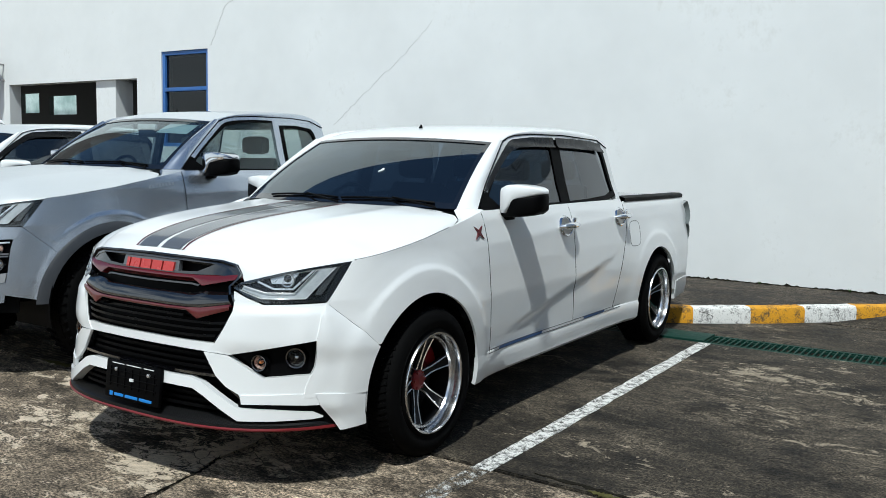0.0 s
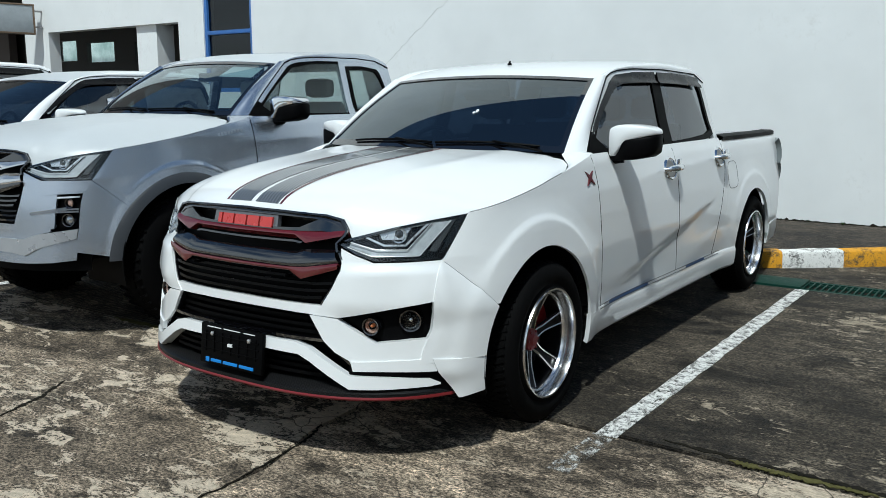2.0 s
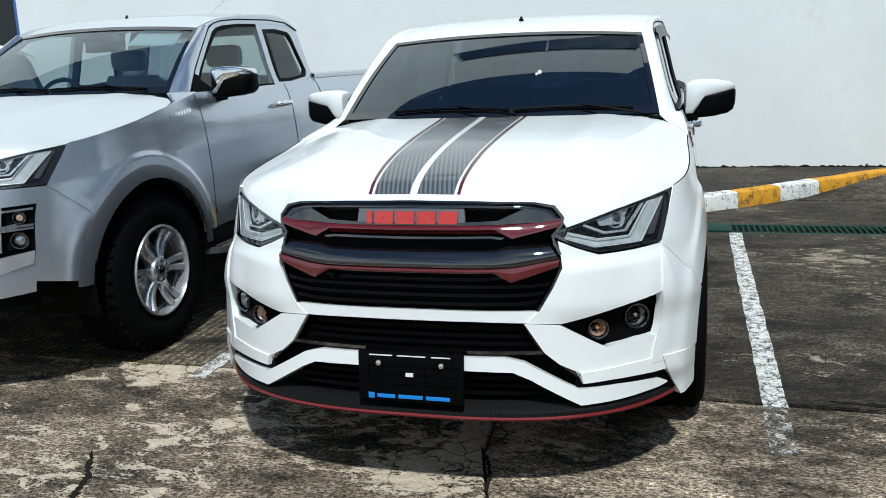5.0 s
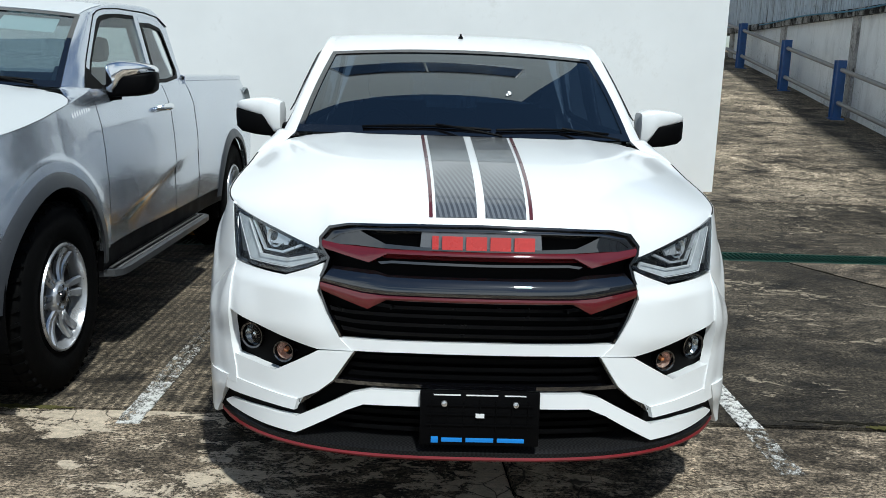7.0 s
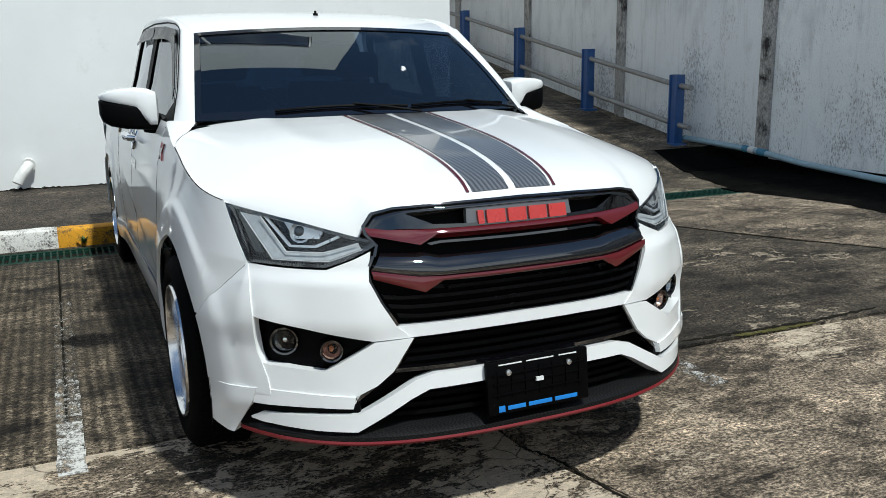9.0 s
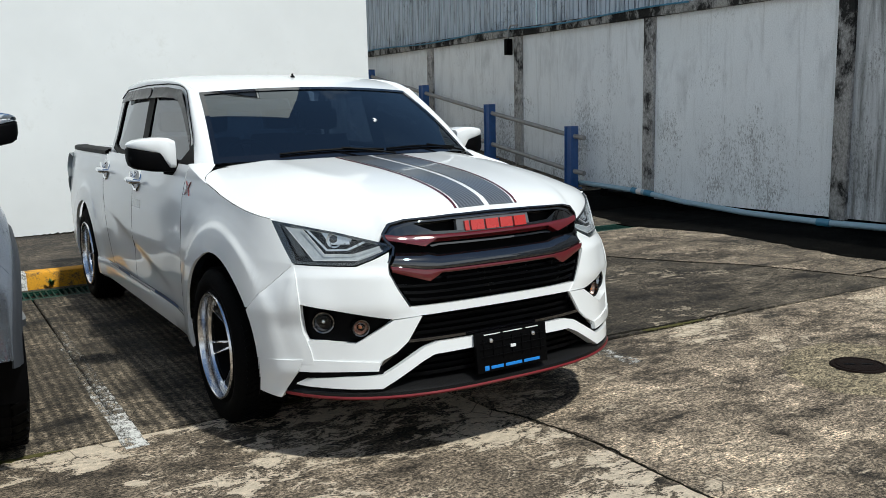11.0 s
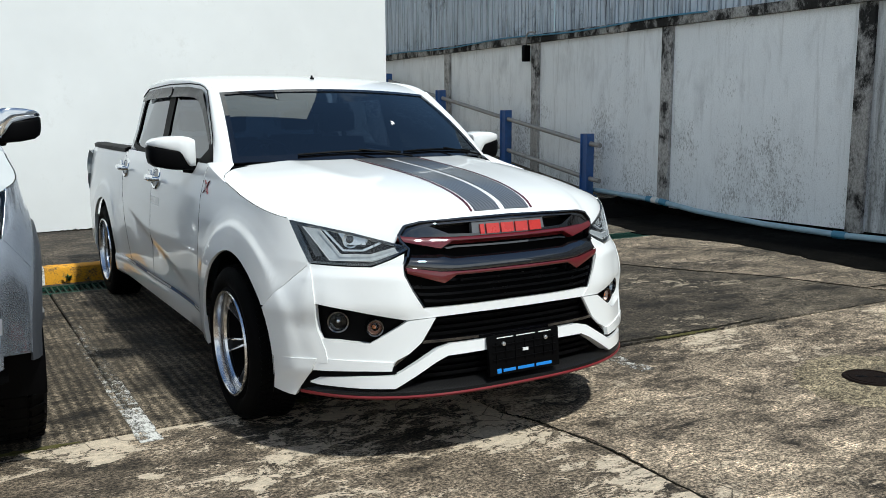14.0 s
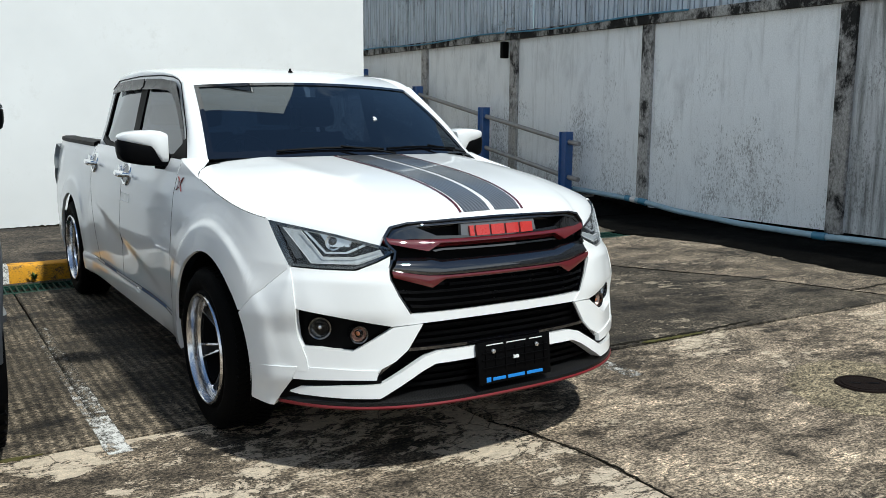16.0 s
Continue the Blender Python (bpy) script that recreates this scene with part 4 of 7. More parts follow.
for n, (pts, w, txt) in enumerate([
        ([(-0.66, -1.60), (-0.76, -1.57), (-0.84, -1.53), (-0.92, -1.49), (-0.96, -1.45), (-1.05, -1.19), (-1.11, -1.03), (-1.23, -0.85)], 0.011, "dark tar-filled scar in the concrete"),
        ([(1.35, 0.07), (1.75, 0.05), (2.1, 0.03), (2.6, 0.06)], 0.014, "ragged crack along the slab joint"),
        ([(2.62, 3.24), (2.9, 2.62), (3.18, 2.06), (3.5, 1.46), (3.79, 1.04), (4.0, 0.45), (4.12, 0.0)], 0.013, "dark earth-filled joint between the slabs"),
        ([(4.04, 0.31), (4.25, 0.30), (4.45, 0.32), (4.72, 0.30)], 0.012, "dark crack across the stained slab"),
        ([(0.14, -0.55), (0.206, -0.70), (0.25, -0.95), (0.272, -1.20), (0.255, -1.55), (0.272, -1.92), (0.26, -2.4)], 0.005, "ragged earth-filled crack along the slab joint")]):
    tagged(part("ground_crack", scar(pts, w, n), JOINT), txt, "crack", kind="structure")
MOSS = simple("yellow-green moss", (0.085, 0.078, 0.03), 0.95, vary=0.6, relief=0.8, scale=40, spec=0.05)
for n, pts in enumerate([[(1.62, 0.02), (1.74, 0.015), (1.86, 0.012), (2.0, 0.015), (2.12, 0.01)], [(-0.75, 0.03), (-0.6, 0.05), (-0.48, 0.03)], [(-2.1, 0.02), (-1.8, 0.02), (-1.5, 0.02)]]):
    tagged(part("moss", scar(pts, 0.02, 20 + n), MOSS), "yellow-green moss in the slab joint", "moss", kind="structure")

# ---- pickup trucks ----
def lerp_table(v, xs, ys):
    return float(np.interp(v, xs, ys))


def smooth(a, b, v):
    t = min(1.0, max(0.0, (v - a) / (b - a)))
    return t * t * (3 - 2 * t)


class Shape:
    """The skin of a pickup, nose to -y, front axle at y = 0; each surface as a function."""

    def __init__(self, arch_z, arch_r, base=3.125, flare=0.04):
        self.az, self.ar, self.base, self.fl = arch_z, arch_r, base, flare
        self.ays = (-0.04, base - 0.075)
        self.arches = ((-0.04, arch_z, arch_r), (base - 0.075, arch_z - 0.015, arch_r))

    def nose(self, z):
        return lerp_table(z, [.15, .3, .45, .6, .75, .9, .95, 1.1], [-.90, -.88, -.86, -.85, -.83, -.79, -.75, -.5])

    def power(self, z):
        return lerp_table(z, [.45, .75, .9], [2.85, 2.7, 2.5])

    def front(self, x, z):
        n, t = self.power(z), min(abs(x) / 0.885, 0.9995)
        return 0.1 - (0.1 - self.nose(z)) * (1 - t ** n) ** (1 / n)

    def width(self, z):
        return lerp_table(z, [.15, .34, .5, .65, .8, .95, 1.02, 1.08, 1.12], [.83, .85, .86, .862, .850, .828, .812, .785, .765])

    def flare(self, y, z):
        out = 0.0
        for (ay, az, ar), k in zip(self.arches, (1.0, 0.55)):
            r = math.hypot(y - ay, z - az) - ar
            lip = lerp_table(r, [0.0, 0.10, 0.125, 0.15, 0.20, 0.30], [1.0, 0.74, 0.42, 0.30, 0.14, 0.0])
            out = max(out, k * self.fl * lip)
        return out * (1 - smooth(0.84, 1.0, z))

    def hull(self, y, z):
        w = self.width(z)
        if y < 0.1:
            n = self.power(z)
            t = min(0.9999, (0.1 - y) / (0.1 - self.nose(z)))
            corner = 0.885 * (1 - t ** n) ** (1 / n)
            w = (w ** -26.0 + max(corner, 0.05) ** -26.0) ** (-1 / 26.0)
        elif y < 0.6:
            w = (w ** -26.0 + (0.885 + 0.35 * (y - 0.1)) ** -26.0) ** (-1 / 26.0)
        if y > 3.3:
            w -= 0.03 * ((y - 3.3) / 0.55) ** 2
        return w

    def side(self, y, z):
        x = self.hull(y, z) + self.flare(y, z)
        if 0.6 < y < 2.35:
            zc = 0.46 + 0.19 * (y - 0.7)
            ends = smooth(0.62, 1.0, y) * (1 - smooth(1.9, 2.33, y))
            d = zc - z
            if d > 0:
                x -= 0.010 * ends * smooth(0.0, 0.05, d) * (1 - smooth(0.06, 0.26, d))
        if 0.1 < y < 2.5:
            d = z - 0.905 - 0.035 * (y - 0.5)
            rise = smooth(0.1, 0.7, y) * (1 - smooth(2.2, 2.48, y))
            x += 0.009 * rise * (math.exp(-d / 0.045) if d > 0 else math.exp(d / 0.16))
        return x

    def on_front(self, off=0.0):
        def fn(x, z):
            y = self.front(x, z)
            if abs(x) > 0.60:
                k = smooth(0.60, 0.68, abs(x))
                x = math.copysign(abs(x) + k * (self.hull(y, z) - abs(x) + self.flare(y, z)), x)
            return (x, y - off, z)
        return fn

    def on_side(self, off=0.0):
        return lambda y, z: (self.side(y, z) + off, y, z)

    def glass_x(self, y, z):
        t = (z - 1.07) / 0.35
        return 0.778 - 0.012 * min(1.0, max(0.0, 3 * t)) - 0.074 * t - 0.010 * t * t - 0.018 * (1 - smooth(0.5, 1.2, y)) - 0.034 * t * (1 - smooth(0.95, 1.6, y)) - 0.012 * smooth(1.9, 2.5, y)

    def on_glass(self, off=0.0):
        return lambda y, z: (self.glass_x(y, z) + off, y, z)

    def sill_z(self, y):
        return lerp_table(y, [-.44, 0, .3, .53], [.903, .965, 1.02, 1.062])

    def arch(self, y):
        """Height of the wheel opening's edge at y, or the sill."""
        out = 0.0
        for ay, az, ar in self.arches:
            d = abs(y - ay)
            if d < ar:
                out = max(out, az + math.sqrt(ar ** 2 - d * d))
        return out

    def ends(self, i):
        ay, _, ar = self.arches[i]
        return [ay - ar * math.cos(math.pi * k / 28) for k in range(29)]

    def hood(self, u, v):
        x0 = 0.772 * u
        ax = abs(x0)
        z0 = lerp_table(ax, [0, .38, .432, .455, .47, .60, .772], [.912, .905, .886, .850, .826, .866, .905])
        y0 = self.front(x0, z0) + 0.004
        x1, y1, z1 = 0.765 * u, 0.243 + 0.245 * u * u - 0.278 * abs(u) ** 20, 1.085 - 0.02 * u * u
        y = y0 + (y1 - y0) * v
        x = x0 + (x1 - x0) * v
        zs = 0.912 - 0.007 * (ax / 0.772) ** 2
        z = zs + (z1 - zs) * v + (z0 - zs) * math.exp(-v / 0.06)
        e = abs(u) ** (3 + 6 * v)
        edge_y0 = self.front(0.772, .905)
        ye = edge_y0 + (0.21 - edge_y0) * v
        lin = .905 + (1.065 - .905) * v
        z += e * (self.sill_z(ye) - lin) + (1 - e) * 0.052 * math.sin(math.pi * v ** 0.55)
        xs = self.hull(ye, self.sill_z(ye)) - 0.003
        x += (abs(u) ** 6) * math.copysign(xs - abs(0.772 + (0.765 - 0.772) * v), u) if u else 0.0
        z += 0.005 * smooth(0.05, 0.3, v) * math.exp(-((abs(u) - (0.62 - 0.10 * (1 - v))) / 0.07) ** 2)
        return (x, y, z)

    def screen(self, u, v):
        p0 = np.array((0.70 * u, 0.25 + 0.2 * u * u, 1.083 - 0.015 * u * u))
        p1 = np.array((0.60 * u, 0.87 + 0.09 * u * u, 1.430 - 0.022 * u * u))
        p = p0 + (p1 - p0) * v
        return tuple(p + np.array((0, -0.4, 0.9)) * 0.018 * math.sin(math.pi * v))


def panel_columns(sh, ys, low, high, rows, off=0.0):
    """A skin panel: columns at ys, between two height functions."""
    return np.array([[sh.on_side(off)(y, low(y) + (high(y) - low(y)) * j / rows) for y in ys] for j in range(rows + 1)])


def both(name, geo, mat, parent, label=""):
    """The part and its mirror image."""
    return part(name, geo, mat, parent, label), part(name, mirrored(geo), mat, parent, label)


def wheel(parent, x, y, r, rim_r, width, style, side):
    """A wheel whose outer face looks to +x (side 1) or -x (side -1)."""
    w = thing("wheel", "", "")
    w.parent = parent
    w.matrix_basis = pose(x, y, r) if side > 0 else pose(x, y, r, 0, 0, 180)
    h = width
    tyre = [(0, rim_r - 0.005), (-0.012, rim_r + 0.012), (0.0, rim_r + 0.03), (0.004, (r + rim_r) / 2), (-0.004, r - 0.025), (-0.018, r - 0.008), (-0.04, r),
            (-0.06, r), (-0.063, r - 0.007), (-0.07, r - 0.007), (-0.073, r), (-h / 2 - 0.01, r), (-h / 2 - 0.007, r - 0.007), (-h / 2 + 0.007 - 0.014, r - 0.007), (-h / 2 - 0.02, r),
            (-h + 0.06, r), (-h + 0.03, r - 0.004), (-h, r - 0.03), (-h, rim_r - 0.005)]
    part("tyre", lathe(tyre, 64), RUBBER, w, "black rubber tyre")
    # Tread blocks round the shoulder.
    v, f = [], []
    n, lift_ = (70, 0.0022) if style == "sport" else (44, 0.003)
    for i in range(n):
        a = 2 * math.pi * i / n
        g = moved(box(-0.100 if style == "sport" else -0.075, -0.030 if style == "sport" else -0.012, -0.007, 0.007, r - 0.012, r + lift_), Matrix.Rotation(a, 4, "X") @ pose(0, 0, 0, 0, 0, 22))
        g2 = moved(box(-h + 0.02, -h + 0.085, -0.007, 0.007, r - 0.012, r + lift_), Matrix.Rotation(a, 4, "X") @ pose(0, 0, 0, 0, 0, -22))
        g3 = moved(box(-h / 2 - 0.05, -h / 2 + 0.05, -0.006, 0.006, r - 0.012, r + 0.002), Matrix.Rotation(a + 0.05, 4, "X") @ pose(-h / 2 * 0, 0, 0))
        k = join((v, f), g, g2, g3)
        v, f = k
    part("tread", (v, f), RUBBER, w)
    lip = POLISHED if style == "sport" else ALLOY
    part("rim", lathe([(-0.004, rim_r), (0.005, rim_r - 0.004), (0.005, rim_r - 0.011), (-0.002, rim_r - 0.014), (-0.05, rim_r - 0.018), (-0.06, rim_r - 0.016), (-0.07, rim_r - 0.010), (-h, rim_r)], 64), lip, w, "polished rim lip" if style == "sport" else "silver alloy rim")
    if style == "sport":
        part("inner_ring", lathe([(-0.052, rim_r - 0.018), (-0.040, rim_r - 0.022), (-0.036, rim_r - 0.027), (-0.036, rim_r - 0.034), (-0.046, rim_r - 0.038), (-0.056, rim_r - 0.034)], 64), POLISHED, w, "polished inner rim ring")
    part("barrel", lathe([(-0.06, rim_r - 0.03), (-h + 0.01, rim_r - 0.02), (-h, rim_r - 0.012), (-0.06, rim_r - 0.016)], 48), RIM_BLACK if style == "sport" else STEEL, w)
    part("brake_disc", lathe([(-0.145, 0.05), (-0.135, 0.05), (-0.135, rim_r - 0.06), (-0.145, rim_r - 0.06)], 40), STEEL if style != "sport" else DISC_DARK, w)
    part("backing", lathe([(-0.18, 0.0001), (-0.17, 0.0001), (-0.17, rim_r - 0.02), (-0.18, rim_r - 0.02)], 32), RIM_BLACK, w)
    if style == "sport":
        arcs = np.array([[(-0.112, rr * math.cos(a), rr * math.sin(a)) for a in np.linspace(0.25, 1.15, 9)] for rr in (rim_r - 0.12, rim_r - 0.045)])
        part("caliper", shell(arcs, 0.045, (1, 0, 0)), WHEEL_RED, w, "red brake caliper")
        for k in range(6):
            a = 2 * math.pi * k / 6 + 0.3
            rows = []
            for q in np.linspace(0, 1, 7):
                rad = 0.045 + (rim_r - 0.03 - 0.045) * q
                hw = 0.016 + 0.020 * abs(q - 0.35) ** 1.2 + 0.004
                xx = -0.096 + 0.040 * q ** 1.4
                rows.append([(xx - 0.006, rad, -hw), (xx, rad, -hw + 0.006), (xx, rad, hw - 0.006), (xx - 0.006, rad, hw)])
            sp = shell(rows, 0.022, (1, 0, 0))
            part("spoke", moved(sp, Matrix.Rotation(a, 4, "X")), RIM_BLACK, w, "black wheel spoke with a polished edge")
            for e in (-1, 1):
                edge = [tuple(np.add(rw[1 if e < 0 else 2], (0.002, 0, 0))) for rw in rows]
                part("spoke_edge", moved(tube(edge, 0.0050, 6), Matrix.Rotation(a, 4, "X")), CHROME, w)
        part("centre_cap", lathe([(-0.125, 0.0001), (-0.070, 0.0001), (-0.070, 0.022), (-0.076, 0.030), (-0.084, 0.046), (-0.125, 0.048)], 24), WHEEL_RED, w, "red wheel centre cap")
        for k in range(6):
            a = 2 * math.pi * k / 6
            part("nut", moved(lathe([(-0.03, 0.0001), (-0.014, 0.0001), (-0.014, 0.006), (-0.03, 0.008)], 6), Matrix.Translation((-0.062, 0.038 * math.cos(a), 0.038 * math.sin(a)))), WHEEL_RED, w)
    else:
        for k in range(6):
            for e in (-1, 1):
                a = 2 * math.pi * k / 6 + 0.14 * e
                rows = []
                for q in np.linspace(0, 1, 6):
                    rad = 0.04 + (rim_r - 0.022 - 0.04) * q
                    hw = 0.013 + 0.006 * q
                    xx = -0.012 - 0.022 * math.sin(math.pi * q)
                    rows.append([(xx - 0.01, rad, -hw), (xx, rad, -hw * 0.6), (xx, rad, hw * 0.6), (xx - 0.01, rad, hw)])
                part("spoke", moved(shell(rows, 0.03, (1, 0, 0)), Matrix.Rotation(a, 4, "X")), ALLOY, w)
        part("hub", lathe([(-0.05, 0.0001), (-0.012, 0.0001), (-0.012, 0.058), (-0.03, 0.07), (-0.05, 0.07)], 24), ALLOY, w)
        part("centre_cap", lathe([(-0.02, 0.0001), (0.0, 0.0001), (0.0, 0.02), (-0.004, 0.026), (-0.02, 0.028)], 20), GLOSS_BLACK, w)
        for k in range(6):
            a = 2 * math.pi * k / 6 + 0.5
            part("nut", moved(lathe([(-0.03, 0.0001), (-0.006, 0.0001), (-0.006, 0.008), (-0.03, 0.01)], 6), Matrix.Translation((0, 0.045 * math.cos(a), 0.045 * math.sin(a)))), CHROME, w)
    return w


def pickup(name, label, place, body, lift, r, rim_r, cab, kit, glazing, group=""):
    """A whole pickup. cab: crew (four doors) or extended (two doors and a quarter light). kit: the sporty body kit."""
    root = thing(name, label, "pickup truck", place, group)
    sh = Shape(r - lift + (0.0 if kit else 0.02), 0.405 if kit else 0.435, 3.07 if kit else 3.125, 0.04 if kit else 0.026)
    up = Matrix.Translation((0, 0, lift))
    F, S, Gs = sh.on_front, sh.on_side, sh.on_glass

    def add(nm, geo, mat, parent=None, lab="", sharp=35):
        ob = part(nm, geo, mat, root if parent is None else parent, lab, sharp)
        if parent is None:
            ob.matrix_basis = up
        return ob

    def pair(nm, geo, mat, lab="", sharp=35):
        return add(nm, geo, mat, None, lab, sharp), add(nm, mirrored(geo), mat, None, lab, sharp)

    crew = cab == "crew"
    roof_end = 2.38 if crew else 2.06
    door_a = 1.545 if crew else 1.60
    bed_y = 2.45 if crew else 2.10

    # -- wings, doors, load bed sides
    seam = lambda y: 0.742 - (y + 0.56) * 1.0
    low_f = lambda y: max(seam(y) if y < -0.2 else 0.0, sh.arch(y), 0.355)
    high_f = lambda y: 0.742 + (y + 0.56) / 0.12 * 0.161 if y < -0.44 else sh.sill_z(y)
    ys = sorted({-0.559, -0.53, -0.50, -0.47, -0.44, *[q for q in sh.ends(0) if q > -0.43], *[round(0.02 * k - 0.41, 3) for k in range(39)], 0.385, 0.40, 0.425, 0.45, 0.475, 0.50, 0.522})
    pair("wing", shell(panel_columns(sh, ys, low_f, high_f, 34), 0.012, (1, 0, 0)), body, "painted front wing with a flared arch")
    ys = np.linspace(0.529, door_a - 0.004, 20)
    lo_d, hi_d = 0.36, 1.066
    front_doors = pair("front_door", shell(panel_columns(sh, ys, lambda y: lo_d, lambda y: hi_d + 0.006 * (y - 0.5), 48), 0.02, (1, 0, 0)), body)
    doors = [(front_doors, 1.44)]
    rear_low = lambda y: max(lo_d, 0.37 + (y - 2.16) * 2.1)
    if crew:
        ys = list(np.linspace(door_a + 0.004, 2.16, 14)) + list(np.linspace(2.18, 2.40, 8))
        rear_doors = pair("rear_door", shell(panel_columns(sh, ys, rear_low, lambda y: hi_d + 0.006 * (y - 0.5), 48), 0.02, (1, 0, 0)), body)
        doors.append((rear_doors, 2.30))
        ys = list(np.linspace(2.175, 2.41, 8))
        qa = [y for y in sh.ends(1)]
        cols = sorted({*[y for y in ys if y < 2.72], *np.linspace(2.43, qa[0] - 0.001, 5), *qa, *np.linspace(qa[-1] + 0.002, 3.84, 9)})
        hi_b = lambda y: rear_low(y) - 0.012 if y < 2.412 else 1.062
    else:
        ys = np.linspace(1.608, 2.09, 10)
        pair("rear_half_door", shell(panel_columns(sh, ys, lambda y: lo_d, lambda y: hi_d + 0.006 * (y - 0.5), 18), 0.02, (1, 0, 0)), body)
        qa = [y for y in sh.ends(1)]
        cols = sorted({*np.linspace(2.105, qa[0] - 0.001, 8), *qa, *np.linspace(qa[-1] + 0.002, 3.84, 9)})
        hi_b = lambda y: 1.10
    lo_b = lambda y: max(sh.arch(y), 0.36)
    pair("bed_side", shell(panel_columns(sh, cols, lo_b, hi_b, 28), 0.02, (1, 0, 0)), body, "painted load bed side")
    bed_top = 1.062 if crew else 1.10
    rail = [[(sh.side(y, bed_top - 0.01) + dx, y, bed_top + dz) for dx, dz in ((0.004, -0.004), (0.004, 0.02), (-0.02, 0.03), (-0.09, 0.03), (-0.1, 0.0))] for y in np.linspace(bed_y, 3.80, 12)]
    if crew:
        pair("bed_rail", shell(rail, 0.006, (0, 0, 1)), MATT_BLACK, "black plastic bed rail cap")
    else:
        pair("bed_rail", shell(rail, 0.006, (0, 0, 1)), body, "painted bed rail")
    pair("bed_inner", shell([[(0.70, y, z) for y in np.linspace(bed_y, 3.78, 6)] for z in (0.62, bed_top)], 0.02, (-1, 0, 0)), MATT_BLACK)
    add("bed_floor", box(-0.7, 0.7, bed_y, 3.78, 0.58, 0.62), MATT_BLACK)
    add("bed_front", box(-0.72, 0.72, bed_y - 0.01, bed_y + 0.02, 0.6, bed_top - 0.01, 0.005), body)
    tg = np.array([[(x, 3.84 + 0.012 * math.cos(x * 2), z) for x in np.linspace(-0.70, 0.70, 9)] for z in np.linspace(0.55, bed_top + 0.01, 8)])
    add("tailgate", shell(tg, 0.06, (0, 1, 0)), body)
    tl = np.array([[(0.705 + 0.115 * q + 0.02 * math.sin(math.pi * (z - 0.66) / 0.36), 3.86 - 0.06 * q ** 2 + 0.045 * abs(math.sin(2 * math.pi * (z - 0.66) / 0.37)) ** 0.6, z) for q in np.linspace(0, 1, 5)] for z in np.linspace(0.66, 1.03, 17)])
    pair("tail_lamp", shell(tl, 0.05, (0.4, 1, 0)), TAIL, "smoked grey tail lamp")
    rb = np.array([[(x, 3.93 - 0.06 * abs(x / 0.8) ** 3, z) for x in np.linspace(-0.82, 0.82, 15)] for z in (0.34, 0.40, 0.52)])
    add("rear_bumper", shell(rb, 0.10, (0, 1, 0)), body)
    # dark gaps behind the panel joints
    def gap(nm, pts, w=0.016):
        g = shell([[np.add(S(-0.012)(y, z), (0, d, 0)) for y, z in pts] for d in (-w, w)], 0.004, (1, 0, 0))
        g = join(g, tube([S(-0.0014)(y, z) for y, z in pts], 0.0024, 6))
        pair(nm, g, MATT_BLACK)
    gap("door_gap", [(0.5255, z) for z in np.linspace(0.34, 1.05, 12)])
    gap("door_gap", [(door_a, z) for z in np.linspace(0.37, 1.05, 12)])
    if crew:
        gap("door_gap", [(2.165 + max(0, z - 0.37) / 2.1 if z < 0.88 else 2.408, z) for z in np.linspace(0.37, 1.04, 14)])
    else:
        gap("door_gap", [(2.097, z) for z in np.linspace(0.37, 1.04, 12)])
    a_line = lambda v: (0.545 + 0.445 * v - 0.03 * v * (1 - v), 1.068 + 0.352 * v)
    pil = []
    for v in np.linspace(0, 1, 18):
        w0, (wy, wz) = np.array(sh.screen(1.0, v)) + np.array((0, -0.002, 0.005)), a_line(v)
        w1 = np.array((sh.glass_x(wy, wz) + 0.006, wy, wz))
        ctl = (w0 + w1) / 2 + np.array((0.030, -0.026, 0.024)) * (0.45 + 0.55 * smooth(0.0, 0.35, v))
        pil.append([w0 * (1 - q) ** 2 + ctl * 2 * q * (1 - q) + w1 * q * q for q in np.linspace(0, 1, 9)])
    rear_edge = [sh.hood(u, 1.0) for u in (1.0, 0.992, 0.984, 0.97, 0.95, 0.92)]
    shut = [S(0.0)(y, sh.sill_z(y)) for y in np.linspace(-0.43, 0.205, 22)] + [tuple(np.add(p, (0.001, 0.003, -0.001))) for p in rear_edge]
    pair("bonnet_gap", tube([(x - 0.003, y, z - 0.0022) for x, y, z in shut], 0.0034, 6), MATT_BLACK)
    outer = [S(0)(y, sh.sill_z(min(y, 0.53)) + max(0, y - 0.53) * 0.1) for y in (0.212, 0.235, 0.265, 0.30, 0.335, 0.37, 0.41, 0.44, 0.47, 0.50, 0.53, 0.56)]
    inner = [tuple(np.add(p, (0.0, 0.006, 0.0))) for p in rear_edge] + [(.701, .425, 1.068)] + [tuple(pil[0][k]) for k in (0, 2, 4, 6, 8)]
    scuttle = np.array([[np.array(a) + (np.array(b) - np.array(a)) * q + np.array((0.35, 0, 0.9)) * 0.006 * math.sin(math.pi * q) * min(1, k / 4) for k, (a, b) in enumerate(zip(outer, inner))] for q in np.linspace(0, 1, 8)])
    pair("scuttle", shell(scuttle, 0.01, (0.3, 0, 1)), body, "painted scuttle corner", 60)
    if kit:
        ring = [(2.56 + 0.095 * math.copysign(abs(math.cos(a)) ** 0.55, math.cos(a)), 0.84 + 0.085 * math.copysign(abs(math.sin(a)) ** 0.55, math.sin(a))) for a in np.linspace(0, 2 * math.pi, 33)]
        add("fuel_flap", tube([S(-0.0012)(y, z) for y, z in ring], 0.0026, 6), LAMP_PANEL, None, "fuel filler flap outline")
    # -- floor, arch liners, frame
    add("underbody", box(-0.66, 0.66, -0.62, 3.75, 0.30 if kit else 0.30, 0.46), MATT_BLACK)
